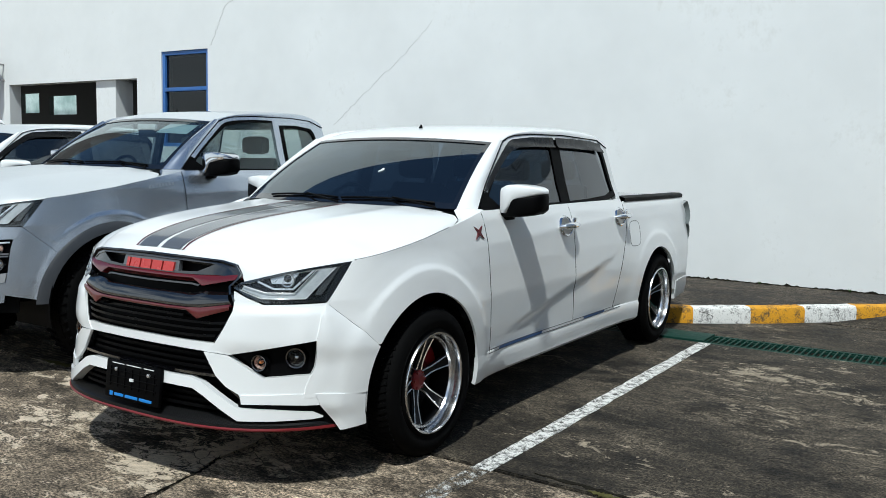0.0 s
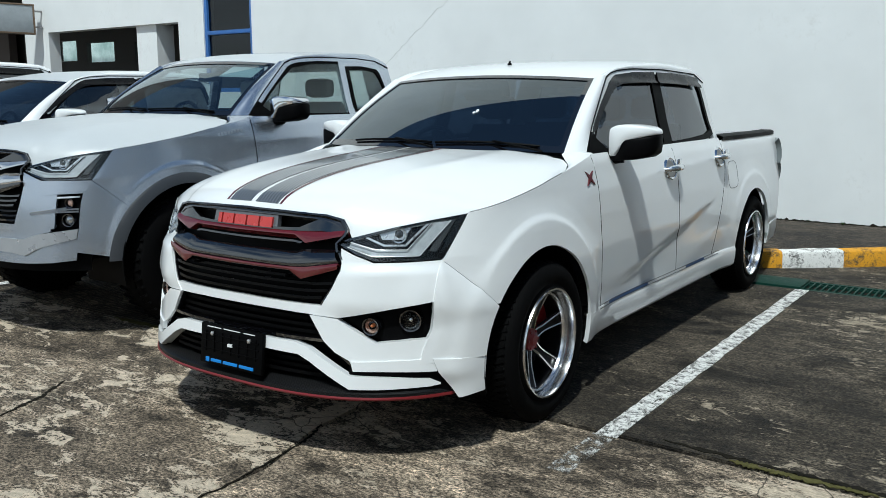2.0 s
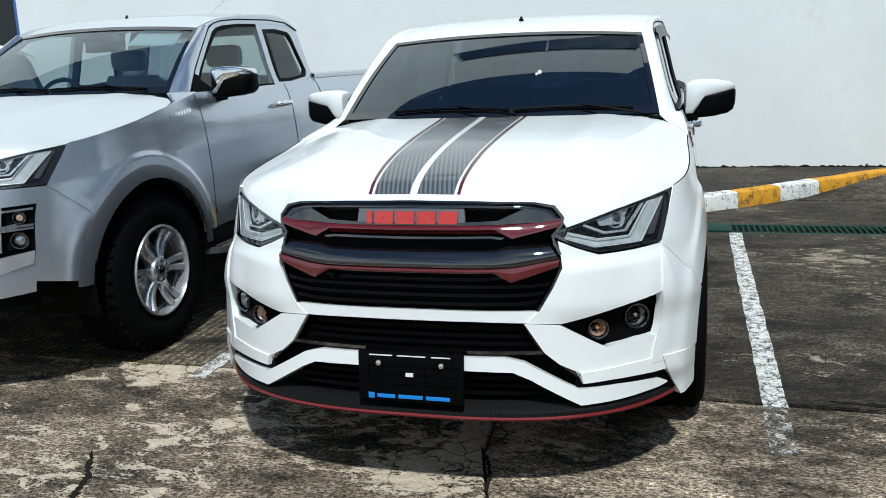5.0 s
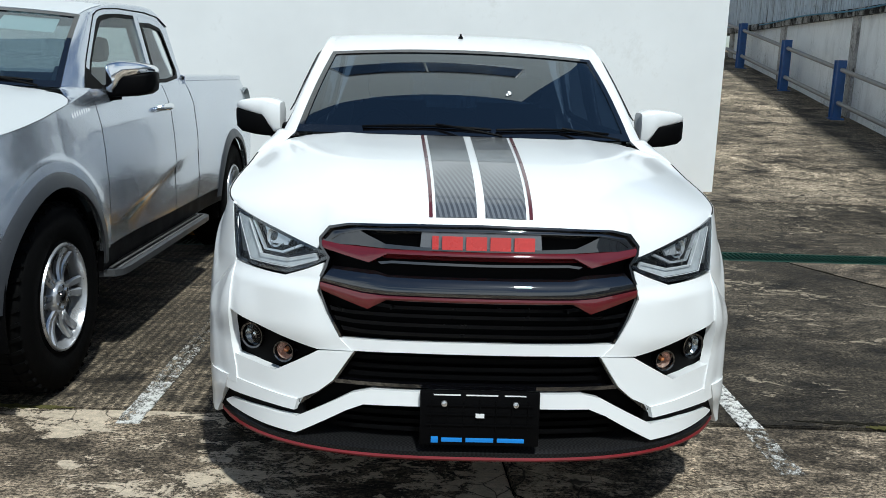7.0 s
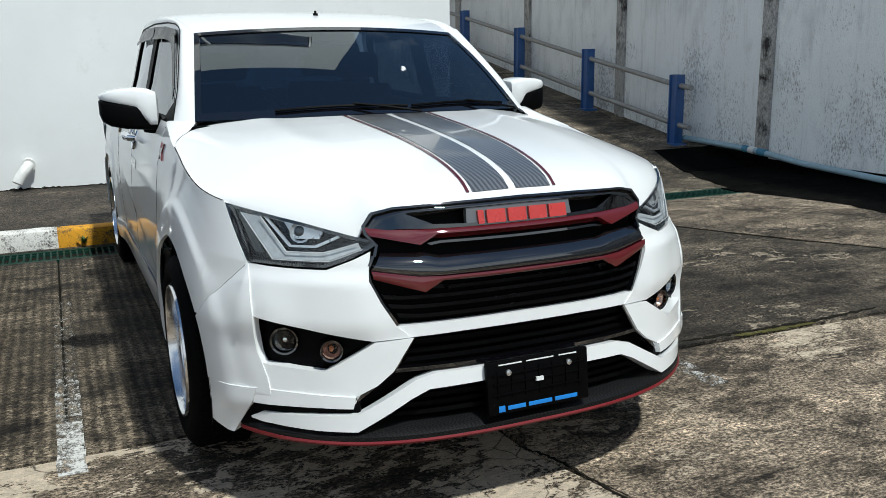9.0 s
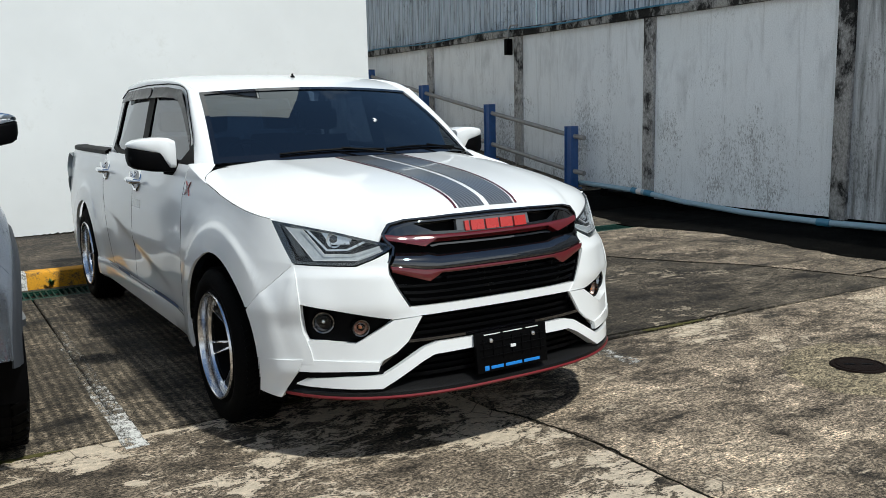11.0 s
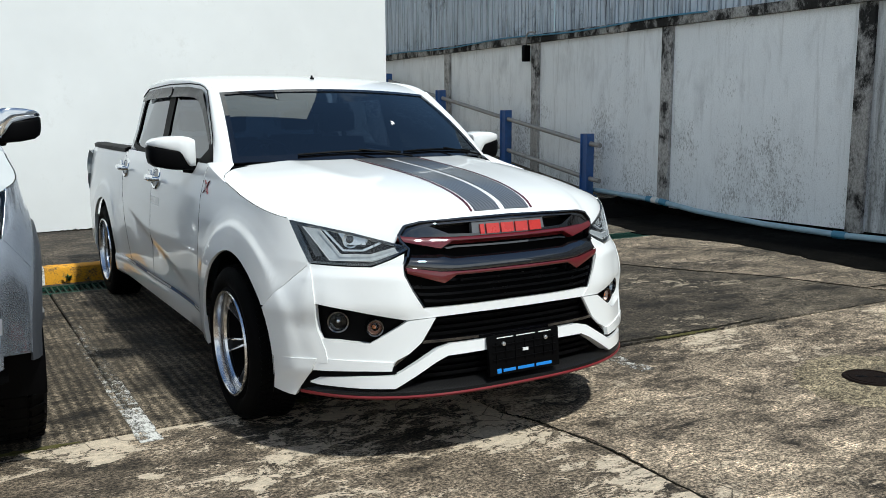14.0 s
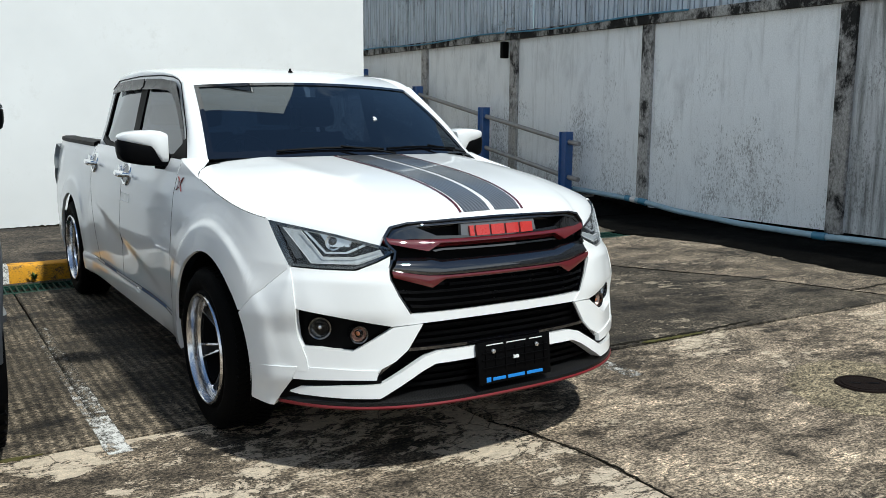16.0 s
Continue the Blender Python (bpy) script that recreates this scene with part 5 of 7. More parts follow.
    add("engine_bay", box(-0.62, 0.62, -0.60, 0.45, 0.46, 0.84), MATT_BLACK)
    for ay, az, ar in sh.arches:
        liner = np.array([[(x, ay - (ar + 0.004) * math.cos(a), az + (ar + 0.004) * math.sin(a)) for a in np.linspace(-0.25, math.pi + 0.25, 22)] for x in (0.50, 0.70, 0.848)])
        pair("arch_liner", shell(liner, 0.006, (0, 0, 1)), MATT_BLACK)
        pair("arch_wall", box(0.50, 0.51, ay - ar, ay + ar, 0.28, az + ar), MATT_BLACK)
    # -- sills
    if kit:
        sk = np.array([[S(off * (0.25 + 0.75 * smooth(0.35, 0.75, y)))(y, z) for y in np.linspace(0.366, 2.585, 36)] for z, off in ((0.375, 0.003), (0.358, 0.010), (0.315, 0.013), (0.262, 0.012), (0.242, -0.006))])
        skirt = pair("side_skirt", shell(sk, 0.02, (1, 0, 0)), body, "white side skirt")
        for s, sgn in zip(skirt, (1, -1)):
            for a, b, mt in ((0.56, 0.62, WHITE_PRINT), (0.62, 1.12, BLUE_TAPE), (1.12, 1.68, WHITE_PRINT), (1.68, 2.0, BLUE_TAPE), (2.0, 2.18, WHITE_PRINT)):
                tape = shell([[S(0.0105)(y, z) for y in np.linspace(a, b, 5)] for z in (0.372, 0.385)], 0.002, (1, 0, 0))
                part("tape", tape if sgn > 0 else mirrored(tape), mt, s)
            for za, zb in ((0.3685, 0.3718), (0.3852, 0.3885)):
                line = shell([[S(0.0105)(y, z) for y in np.linspace(0.50, 2.28, 12)] for z in (za, zb)], 0.002, (1, 0, 0))
                part("tape_edge", line if sgn > 0 else mirrored(line), STEP_EDGE, s, "thin grey tape edge")
        rs = np.array([[S(off)(y, z) for y in np.linspace(3.42, 3.84, 7)] for z, off in ((0.42, 0.003), (0.36, 0.006), (0.28, 0.0))])
        pair("rear_skirt", shell(rs, 0.02, (1, 0, 0)), body)
    else:
        pair("sill", shell([[S(0.0)(y, z) for y in np.linspace(0.40, 2.69, 16)] for z in (0.355, 0.30, 0.26)], 0.03, (1, 0, 0)), MATT_BLACK)
        for sgn in (1, -1):
            turn = (lambda g: g) if sgn > 0 else mirrored
            st = add("side_step", turn(box(0.70, 0.925, 0.45, 2.05, 0.225, 0.256, 0.008)), MATT_BLACK, None, "black ribbed side step with grey edge")
            rim = [(0.72, 0.405), (0.84, 0.41), (0.91, 0.425), (0.938, 0.46), (0.945, 0.52), (0.945, 1.2), (0.945, 1.92), (0.938, 2.01), (0.91, 2.055), (0.84, 2.075), (0.72, 2.08)]
            edge = [[(x, y, z) for x, y in rim] for z in (0.262, 0.258, 0.242, 0.232)]
            part("edge", turn(shell(edge, 0.03, (1, 0, 0))), STEP_EDGE, st, "grey aluminium step edge")
            for x in (0.765, 0.80, 0.835, 0.87, 0.905):
                part("tread", turn(box(x - 0.006, x + 0.006, 0.48, 2.02, 0.2565, 0.263, 0.002)), RIM_BLACK if x < 0.8 else STEEL, st)
    # -- arch flare bands on the standard truck
    if not kit:
        for i in (0, 1):
            ay, az, ar = sh.arches[i]
            band = []
            for a in np.linspace(0.05 if i == 0 else -0.1, math.pi + 0.1, 30):
                band.append([S(o)(ay - rr * math.cos(a), max(0.30, az + rr * math.sin(a))) for rr, o in ((ar - 0.003, 0.014), (ar + 0.045, 0.011), (ar + 0.058, 0.001))])
            pair("arch_flare", shell(band, 0.01, (1, 0, 0)), GREY_FLARE, "grey wheel arch flare")

    # -- bonnet
    edge = [0, .06, .12, .18, .24, .30, .35, .39, .415, .432, .445, .455, .463, .47, .50, .54, .58, .62, .66, .70, .735, .76, .772]
    us = [-x / .772 for x in reversed(edge[1:])] + [x / .772 for x in edge]
    vs = [0, 0.01, 0.03, 0.06, 0.1, 0.15, 0.2, 0.3, 0.4, 0.5, 0.6, 0.7, 0.8, 0.9, 1.0]

    def hood_point(u, v):
        p = np.array(sh.hood(u, v))
        p[2] -= 0.014 * math.exp(-v / 0.02)
        p[0] *= 1 - 0.02 * math.exp(-v / 0.03) * abs(u) ** 10
        return p

    bonnet = add("bonnet", shell([[hood_point(u, v) for u in us] for v in vs], 0.012, (0, 0, 1)), body if kit else PALE_SKIN, None, "white bonnet" if kit else "bonnet under white transport film", 28)
    if kit:
        def decal(xa0, xb0, xa1, xb1, mt, lab, h):
            rows = []
            for v in np.linspace(0.015, 0.985, 30):
                row = []
                for q in np.linspace(0, 1, 5):
                    xa, xb = xa0 + (xa1 - xa0) * v, xb0 + (xb1 - xb0) * v
                    p = hood_point((xa + (xb - xa) * q) / 0.77, v)
                    p[2] += h
                    row.append(p)
                rows.append(row)
            part("stripe", shell(rows, 0.001, (0, 0, 1)), mt, bonnet, lab)
        for s in (-1, 1):
            decal(s * 0.012, s * 0.128, s * 0.014, s * 0.158, DECAL, "grey hatched bonnet stripe", 0.0025)
            decal(s * 0.137, s * 0.147, s * 0.169, s * 0.182, MAROON, "thin maroon edge stripe", 0.0025)
    add("cowl", shell([[(0.73 * u, 0.255 + 0.2 * u * u + d, 1.072 - 0.018 * u * u - 0.0 * d) for u in np.linspace(-1, 1, 25)] for d in (-0.03, 0.02, 0.06)], 0.01, (0, 0, 1)), MATT_BLACK)

    # -- screen, pillars, roof
    us, vs = np.linspace(-1, 1, 25), np.linspace(0, 1, 11)
    screen = add("windscreen", sheet([[sh.screen(u * 0.985, v) for u in us] for v in vs]), glazing, None, "windscreen")
    frit = []
    for ua, ub, va, vb in ((-1, 1, 0.0, 0.07), (-1, 1, 0.955, 1.0)):
        frit.append(shell([[np.add(sh.screen(u, v), (0, -0.002, 0.004)) for u in np.linspace(ua, ub, 25)] for v in (va, (va + vb) / 2, vb)], 0.004, (0, -0.4, 0.9)))
    for s in (-1, 1):
        frit.append(shell([[np.add(sh.screen(s * u, v), (0, -0.002, 0.0035)) for u in (0.965, 0.985, 1.0)] for v in np.linspace(0.07, 0.955, 9)], 0.004, (0, -0.4, 0.9)))
    for g in frit:
        part("seal", g, GLOSS_BLACK, screen, "black screen border")
    if kit:
        rnd_ = random.Random(8)
        for cu, cv, size in ((0.29, 0.445, 0.011), (0.272, 0.425, 0.006)):
            ring_ = [(size * rnd_.uniform(0.55, 1.3) * math.cos(a), size * rnd_.uniform(0.55, 1.3) * math.sin(a)) for a in np.linspace(0, 2 * math.pi, 14)[:-1]]
            up_, low_ = ([np.add(sh.screen(cu + k * dx / 0.65, cv + k * dz / 0.45), (0, -h_ * 0.5, h_ * 0.9)) for dx, dz in ring_ for k in (1.0,)] for h_ in (0.004, 0.0015))
            n_ = len(ring_)
            part("dropping", ([tuple(p) for p in up_] + [tuple(p) for p in low_], [tuple(range(n_)), tuple(range(n_, 2 * n_))[::-1]] + [(k, (k + 1) % n_, n_ + (k + 1) % n_, n_ + k) for k in range(n_)]), WHITE_PRINT, screen, "small white bird dropping")
    pair("front_pillar", shell(pil, 0.025, (1, -0.5, 0.5)), body, "painted windscreen pillar", 60)
    zc = lambda y: lerp_table(y, [.86, .92, 1.0, 1.1, 1.2, 1.35, 1.5, 1.7, 1.9, roof_end - 0.2, roof_end - 0.08, roof_end], [1.430, 1.449, 1.470, 1.489, 1.503, 1.518, 1.528, 1.534, 1.535, 1.528, 1.515, 1.49])
    ry = [0, 0.02, 0.05, 0.09, 0.14, 0.2, 0.27, 0.36, 0.5, 0.65, 0.8, 0.9, 0.96, 1.0]

    def roof_point(u, t):
        y0 = 0.868 + 0.09 * u * u
        y = y0 + (roof_end - 0.03 * u * u - y0) * t
        hw = lerp_table(y, [.9, 1.0, 1.2, 1.7, roof_end], [.598, .602, .616, .628, .604])
        z = zc(y - 0.10 * u * u * (1 - t)) - 0.012 * u * u * t ** 0.3 - 0.022 * u * u * (1 - t ** 0.3) - 0.010 * abs(u) ** 8 * t ** 0.3
        return (hw * u, y, z)

    add("roof", shell([[roof_point(u, t) for u in np.linspace(-1, 1, 41)] for t in ry], 0.02, (0, 0, 1)), body, None, "painted roof", 60)
    if not kit:
        add("roof_film", shell([[np.add(roof_point(u * 0.98, t), (0, 0, 0.003)) for u in np.linspace(-1, 1, 19)] for t in (0.01, 0.05, 0.09, 0.14, 0.2, 0.25)], 0.002, (0, 0, 1)), PALE_SKIN, None, "white transport film on the roof edge")
    top = [(0.99, 1.420), (1.05, 1.440), (1.13, 1.455), (1.3, 1.468), (1.7, 1.474), (roof_end - 0.14, 1.462), (roof_end, 1.415)]
    rows = []
    for y, z in dense(top, 4):
        t = min(1, max(0, (y - 0.958) / (roof_end - 0.03 - 0.958)))
        if y < 1.0:
            t = 0.0
        e, g = np.array(roof_point(1.0, t)), np.array((sh.glass_x(y, z) + 0.006, y, z))
        ctl = (e + g) / 2 + np.array((0.026, 0, 0.024))
        rows.append([e * (1 - q) ** 2 + ctl * 2 * q * (1 - q) + g * q * q for q in np.linspace(0, 1, 8)])
    pair("roof_rail", shell(rows, 0.02, (1, 0, 1)), body, "painted roof side rail", 60)
    # shut line between the pillar, the roof rail and the doors
    line = [(sh.glass_x(*a_line(v)) + 0.006, *a_line(v)) for v in np.linspace(0, 1, 10)] + [(sh.glass_x(y, z) + 0.006, y, z) for y, z in dense(top, 3)[1:]]
    pair("door_gap", tube(line, 0.0034, 6), MATT_BLACK)
    frame_in = [a_line(v) for v in np.linspace(0.28, 0.97, 8)] + [p for p in dense(top[1:-1], 3)]
    pair("door_frame", shell(strip([tuple(np.add(p, (0.004, -0.003))) for p in frame_in], [tuple(np.add(p, (0.030, -0.016)) if p[0] < 1.0 else np.add(p, (0.004, -0.026))) for p in frame_in], 1, 2, Gs(0.004)), 0.012, (1, 0, 0.3)), body, "painted door window frame")
    # -- side glass
    b0, b1 = (1.50, 1.62) if crew else (1.50, 1.56)
    zt = lambda y: lerp_table(y, *zip(*top)) - 0.022
    g1 = strip([(1.00, 1.395), (1.25, zt(1.25)), (b0, zt(b0))], [(0.60, 1.08), (1.0, 1.073), (b0, 1.073)], 5, 6, Gs(-0.006))
    for d, s in zip(front_doors, (1, -1)):
        g = sheet(g1)
        part("door_glass", g if s > 0 else mirrored(g), SIDE_TINT if crew else SIDE_CLEAR, d, "tinted door glass")
        fr = [strip([(0.548, 1.055), (0.60, 1.12), (0.80, 1.277), (1.01, 1.418)], [(0.60, 1.055), (0.68, 1.118), (0.86, 1.262), (1.06, 1.395)], 6, 2, Gs(0.002)),
              strip([(0.59, 1.082), (1.0, 1.082), (b0, 1.082)], [(0.55, 1.055), (1.0, 1.058), (b0, 1.060)], 6, 2, Gs(0.004)),
              strip([(1.02, 1.425), (1.25, zt(1.25) + 0.006), (b0, zt(b0) + 0.006)], [(1.05, 1.39), (1.25, zt(1.25) - 0.018), (b0, zt(b0) - 0.018)], 5, 2, Gs(0.002)),
              strip([(0.55, 1.05), (0.66, 1.155)], [(0.60, 1.05), (0.80, 1.06)], 4, 2, Gs(0.004))]
        for q in fr:
            g = shell(q, 0.02, (1, 0, 0.3))
            part("window_surround", g if s > 0 else mirrored(g), MATT_BLACK, d)
    pm = MATT_BLACK if crew else body
    pair("centre_pillar", shell(strip([(b0, zt(b0)), (b1, zt(b1))], [(b0, 1.06), (b1, 1.06)], 3, 8, Gs(0.001)), 0.03, (1, 0, 0.3)), pm, "black centre pillar" if crew else "painted centre pillar")
    if crew:
        g2 = strip([(b1, zt(b1)), (1.9, zt(1.9)), (2.23, 1.435), (2.30, 1.37)], [(b1, 1.076), (1.9, 1.085), (2.24, 1.10), (2.345, 1.125)], 5, 6, Gs(-0.006))
    else:
        g2 = strip([(b1 + 0.03, 1.40), (1.75, 1.405), (1.90, 1.39), (1.94, 1.34)], [(b1 + 0.03, 1.10), (1.75, 1.10), (1.97, 1.12), (2.01, 1.16)], 5, 6, Gs(-0.004))
    rear_own = rear_doors if crew else [None, None]
    for s, own in zip((1, -1), rear_own):
        g = sheet(g2)
        g = g if s > 0 else mirrored(g)
        q = part("door_glass" if crew else "quarter_light", g, SIDE_TINT if crew else SIDE_CLEAR, own or root, "tinted rear side glass")
        if own is None:
            q.matrix_basis = up
        segs = []
        if crew:
            segs = [strip([(b1, 1.084), (1.9, 1.092), (2.24, 1.108), (2.355, 1.135)], [(b1, 1.060), (1.9, 1.066), (2.24, 1.078), (2.378, 1.10)], 4, 2, Gs(0.004)),
                    strip([(2.265, 1.44), (2.32, 1.37), (2.38, 1.11)], [(2.225, 1.43), (2.28, 1.36), (2.34, 1.115)], 5, 2, Gs(0.003)),
                    strip([(b1, zt(b1) + 0.006), (1.9, zt(1.9) + 0.006), (2.25, 1.446)], [(b1, zt(b1) - 0.018), (1.9, zt(1.9) - 0.018), (2.24, 1.42)], 4, 2, Gs(0.002))]
        else:
            o = 0.012
            ring = [(b1 + 0.03, 1.40), (1.75, 1.405), (1.90, 1.39), (1.94, 1.34), (2.01, 1.16), (1.97, 1.12), (1.75, 1.10), (b1 + 0.03, 1.10), (b1 + 0.03, 1.40)]
            c0 = np.mean(ring[:-1], axis=0)
            outer = [tuple(np.array(p) + (np.array(p) - c0) * 0.09) for p in ring]
            inner = [tuple(np.array(p) - (np.array(p) - c0) * 0.05) for p in ring]
            segs = [strip(outer, inner, 3, 1, Gs(0.003))]
        for z_ in segs:
            g = shell(z_, 0.02, (1, 0, 0.3))
            sgm = part("window_surround", g if s > 0 else mirrored(g), MATT_BLACK, own or root)
            if own is None:
                sgm.matrix_basis = up
    if crew:
        cp = strip([(2.25, 1.462), (2.31, 1.40), (2.375, 1.12), (2.38, 1.055)], [(2.37, 1.425), (2.39, 1.36), (2.44, 1.10), (2.445, 1.05)], 5, 4, Gs(0.004))
        pair("rear_pillar", shell(cp, 0.025, (1, 0, 0.3)), body, "painted rear cab pillar")
    else:
        cp = strip([(1.56, 1.452), (1.84, 1.452), (1.96, 1.44), (2.06, 1.41)], [(1.56, 1.41), (1.78, 1.415), (1.92, 1.40), (1.97, 1.35)], 4, 2, Gs(0.002))
        cp2 = strip([(2.06, 1.41), (2.10, 1.15), (2.10, 1.06)], [(1.95, 1.37), (2.02, 1.15), (2.0, 1.06)], 5, 3, Gs(0.002))
        cp3 = strip([(b1, 1.11), (1.75, 1.10), (1.97, 1.11), (2.03, 1.16)], [(b1, 1.055), (1.75, 1.06), (2.0, 1.06), (2.07, 1.08)], 4, 2, Gs(0.001))
        for c in (cp, cp2, cp3):
            pair("rear_pillar", shell(c, 0.02, (1, 0, 0.3)), body)
    # -- cab back with its window
    yb, yt = bed_y - 0.02, roof_end
    back = lambda x, z: (x, yb + (yt - yb) * smooth(1.05, 1.47, z) - 0.02 * abs(x / 0.6) ** 3 * 1.0, z)
    hx = lambda z: 0.74 - 0.15 * (z - 1.05) / 0.4
    for zz, mt, nm in (((0.9, 1.12), body, "cab_back"), ((1.40, 1.49), body, "cab_back")):
        add(nm, shell([[back(hx(max(1.05, z)) * u, z) for u in np.linspace(-1, 1, 13)] for z in np.linspace(*zz, 4)], 0.02, (0, 1, 0)), mt)
    for s in (-1, 1):
        add("cab_back", shell([[back(hx(z) * s * q, z) for q in (0.74, 0.86, 1.0)] for z in np.linspace(1.12, 1.40, 5)], 0.02, (0, 1, 0)), body)
    add("rear_glass", sheet([[back(hx(z) * 0.74 * u, z) for u in np.linspace(-1, 1, 9)] for z in np.linspace(1.12, 1.40, 4)]), glazing, None, "tinted cab rear window")

    # -- wind deflectors over the door glass
    if kit or crew:
        vis = strip([(0.632, 1.150), (0.70, 1.206), (0.80, 1.280), (0.90, 1.345), (1.00, 1.404), (1.08, 1.432), (1.28, 1.450), (1.535, 1.457)], [(0.69, 1.170), (0.76, 1.215), (0.86, 1.280), (0.95, 1.332), (1.04, 1.372), (1.12, 1.388), (1.30, 1.398), (1.535, 1.400)], 3, 4, lambda y, z: Gs(0.024 if z < 1.41 else 0.014)(y, z))
        for d, s in zip(front_doors, (1, -1)):
            g = shell(vis, 0.004, (1, 0, 0.3))
            part("wind_deflector", g if s > 0 else mirrored(g), VISOR, d, "smoked wind deflector")
        if crew:
            vis2 = strip([(1.572, 1.457), (1.80, 1.458), (2.10, 1.452), (2.26, 1.438)], [(1.572, 1.400), (1.80, 1.399), (2.13, 1.392), (2.28, 1.382)], 4, 4, lambda y, z: Gs(0.024 if z < 1.41 else 0.014)(y, z))
            for d, s in zip(rear_doors, (1, -1)):
                g = shell(vis2, 0.004, (1, 0, 0.3))
                part("wind_deflector", g if s > 0 else mirrored(g), VISOR, d, "smoked wind deflector")
    # -- door handles
    for drs, hy in doors:
        hz = (0.955 if hy < 2 else 0.972) - (0.008 if kit else 0.0)
        bowl = lambda q, d: [(sh.side(hy + 0.086 * math.cos(a) * q, hz + 0.062 * math.sin(a) * q) + d, hy + 0.086 * math.cos(a) * q, hz + 0.062 * math.sin(a) * q) for a in np.linspace(0, 2 * math.pi, 25)]
        cup = [bowl(q, d) for q, d in ((0.70, 0.002), (0.78, 0.008), (0.88, 0.011), (0.96, 0.008), (1.0, 0.002))]
        dish = [bowl(q, d) for q, d in ((0.03, 0.0012), (0.4, 0.0018), (0.71, 0.0045))]
        grip = [(sh.side(hy, hz) + dx, hy + dy, hz + dz) for dy, dx, dz in ((-0.10, 0.004, 0), (-0.085, 0.03, 0.002), (-0.03, 0.04, 0.004), (0.04, 0.04, 0.005), (0.09, 0.032, 0.004), (0.105, 0.004, 0.002))]
        key = box(sh.side(hy, hz) - 0.002, sh.side(hy, hz) + 0.01, hy + 0.09, hy + 0.15, hz + 0.0, hz + 0.045, 0.004)
        for d, s in zip(drs, (1, -1)):
            g1_, g2_, g3_ = shell(cup, 0.003, (1, 0, 0)), tube(grip, [0.010, 0.016, 0.020, 0.020, 0.016, 0.010], 12), key
            if kit:
                part("handle_cup", g1_ if s > 0 else mirrored(g1_), CHROME, d, "chrome handle bowl")
                # Darker steel on the door skin stands in for the recess's shade.
                g4_ = shell(dish, 0.002, (1, 0, 0))
                part("handle_recess", g4_ if s > 0 else mirrored(g4_), STEEL, d, "shaded recess behind the handle")
            hd = part("handle", g2_ if s > 0 else mirrored(g2_), CHROME, d, "chrome door handle")
            if kit:
                part("key_cover", g3_ if s > 0 else mirrored(g3_), CHROME, hd)
    # -- mirrors
    def loft(secs):
        n = 20
        v, f = [], []
        for x, cy, cz, ry_, rz_, e in secs:
            for k in range(n):
                a = 2 * math.pi * k / n
                c, s = math.cos(a), math.sin(a)
                v.append((x, cy + ry_ * math.copysign(abs(c) ** e, c), cz + rz_ * math.copysign(abs(s) ** e, s)))
        for i in range(len(secs) - 1):
            for k in range(n):
                f.append((i * n + k, i * n + (k + 1) % n, (i + 1) * n + (k + 1) % n, (i + 1) * n + k))
        f += [tuple(range(n))[::-1], tuple(range(len(v) - n, len(v)))]
        return v, f
    my, mz = 0.77, 1.098
    def wedge(rows):
        """Mirror shell sections from inner to outer end: x, y, low z, high z, depth, squareness."""
        return loft([(x, my + dy, mz + (a + b) / 2, d, (b - a) / 2, e) for x, dy, a, b, d, e in rows])
    cap = wedge([(0.796, -0.004, -0.030, .056, .040, .45), (0.806, -0.004, -0.052, .082, .070, .36), (0.835, -0.004, -0.050, .094, .080, .3), (0.858, -0.002, -0.020, .097, .082, .3), (0.885, .002, 0.018, .098, .080, .3), (0.94, .008, 0.034, .094, .077, .3), (0.98, .016, .044, .086, .070, .3), (1.002, .024, .050, .076, .054, .36), (1.012, .030, .054, .066, .03, .5)])
    low = wedge([(0.775, 0, -0.072, -0.040, .03, .5), (0.79, .004, -0.072, -0.010, .055, .4), (0.84, .004, -0.070, .010, .070, .3), (0.868, .004, -0.068, .034, .084, .3), (0.92, .010, -0.064, .040, .083, .3), (0.98, .018, -0.052, .048, .073, .3), (1.004, .026, -0.036, .052, .057, .36), (1.014, .032, -0.010, .048, .03, .5)])
    stalk = tube([(0.745, my - 0.03, mz - 0.055), (0.79, my - 0.02, mz - 0.062), (0.85, my, mz - 0.055)], [0.036, 0.03, 0.028], 10)
    face = loft([(0.845, my + 0.086, mz + 0.02, .004, .055, .5), (0.975, my + 0.094, mz + 0.022, .004, .042, .5)])
    for s in (1, -1):
        mr = add("door_mirror", stalk if s > 0 else mirrored(stalk), MATT_BLACK, None, "black mirror stalk")
        part("mirror_housing", low if s > 0 else mirrored(low), MATT_BLACK, mr, "black mirror housing")
        part("mirror_cap", cap if s > 0 else mirrored(cap), body if kit or crew else CHROME, mr, "painted mirror cap" if kit or crew else "chrome mirror cap")
        part("mirror_glass", face if s > 0 else mirrored(face), CHROME, mr, "mirror glass")
    # -- wipers and aerial
    for x0, x1 in ((-0.42, 0.10), (0.12, 0.60)):
        pts = []
        for t in np.linspace(0, 1, 8):
            u = (x0 + (x1 - x0) * t) / 0.70
            p = np.array(sh.screen(u, 0.045 + 0.02 * math.sin(math.pi * t))) + np.array((0, -0.006, 0.011))
            pts.append(tuple(p))
        wp = add("wiper", tube(pts, 0.006, 6), MATT_BLACK, None, "black wiper blade")
        c = np.array(pts[4])
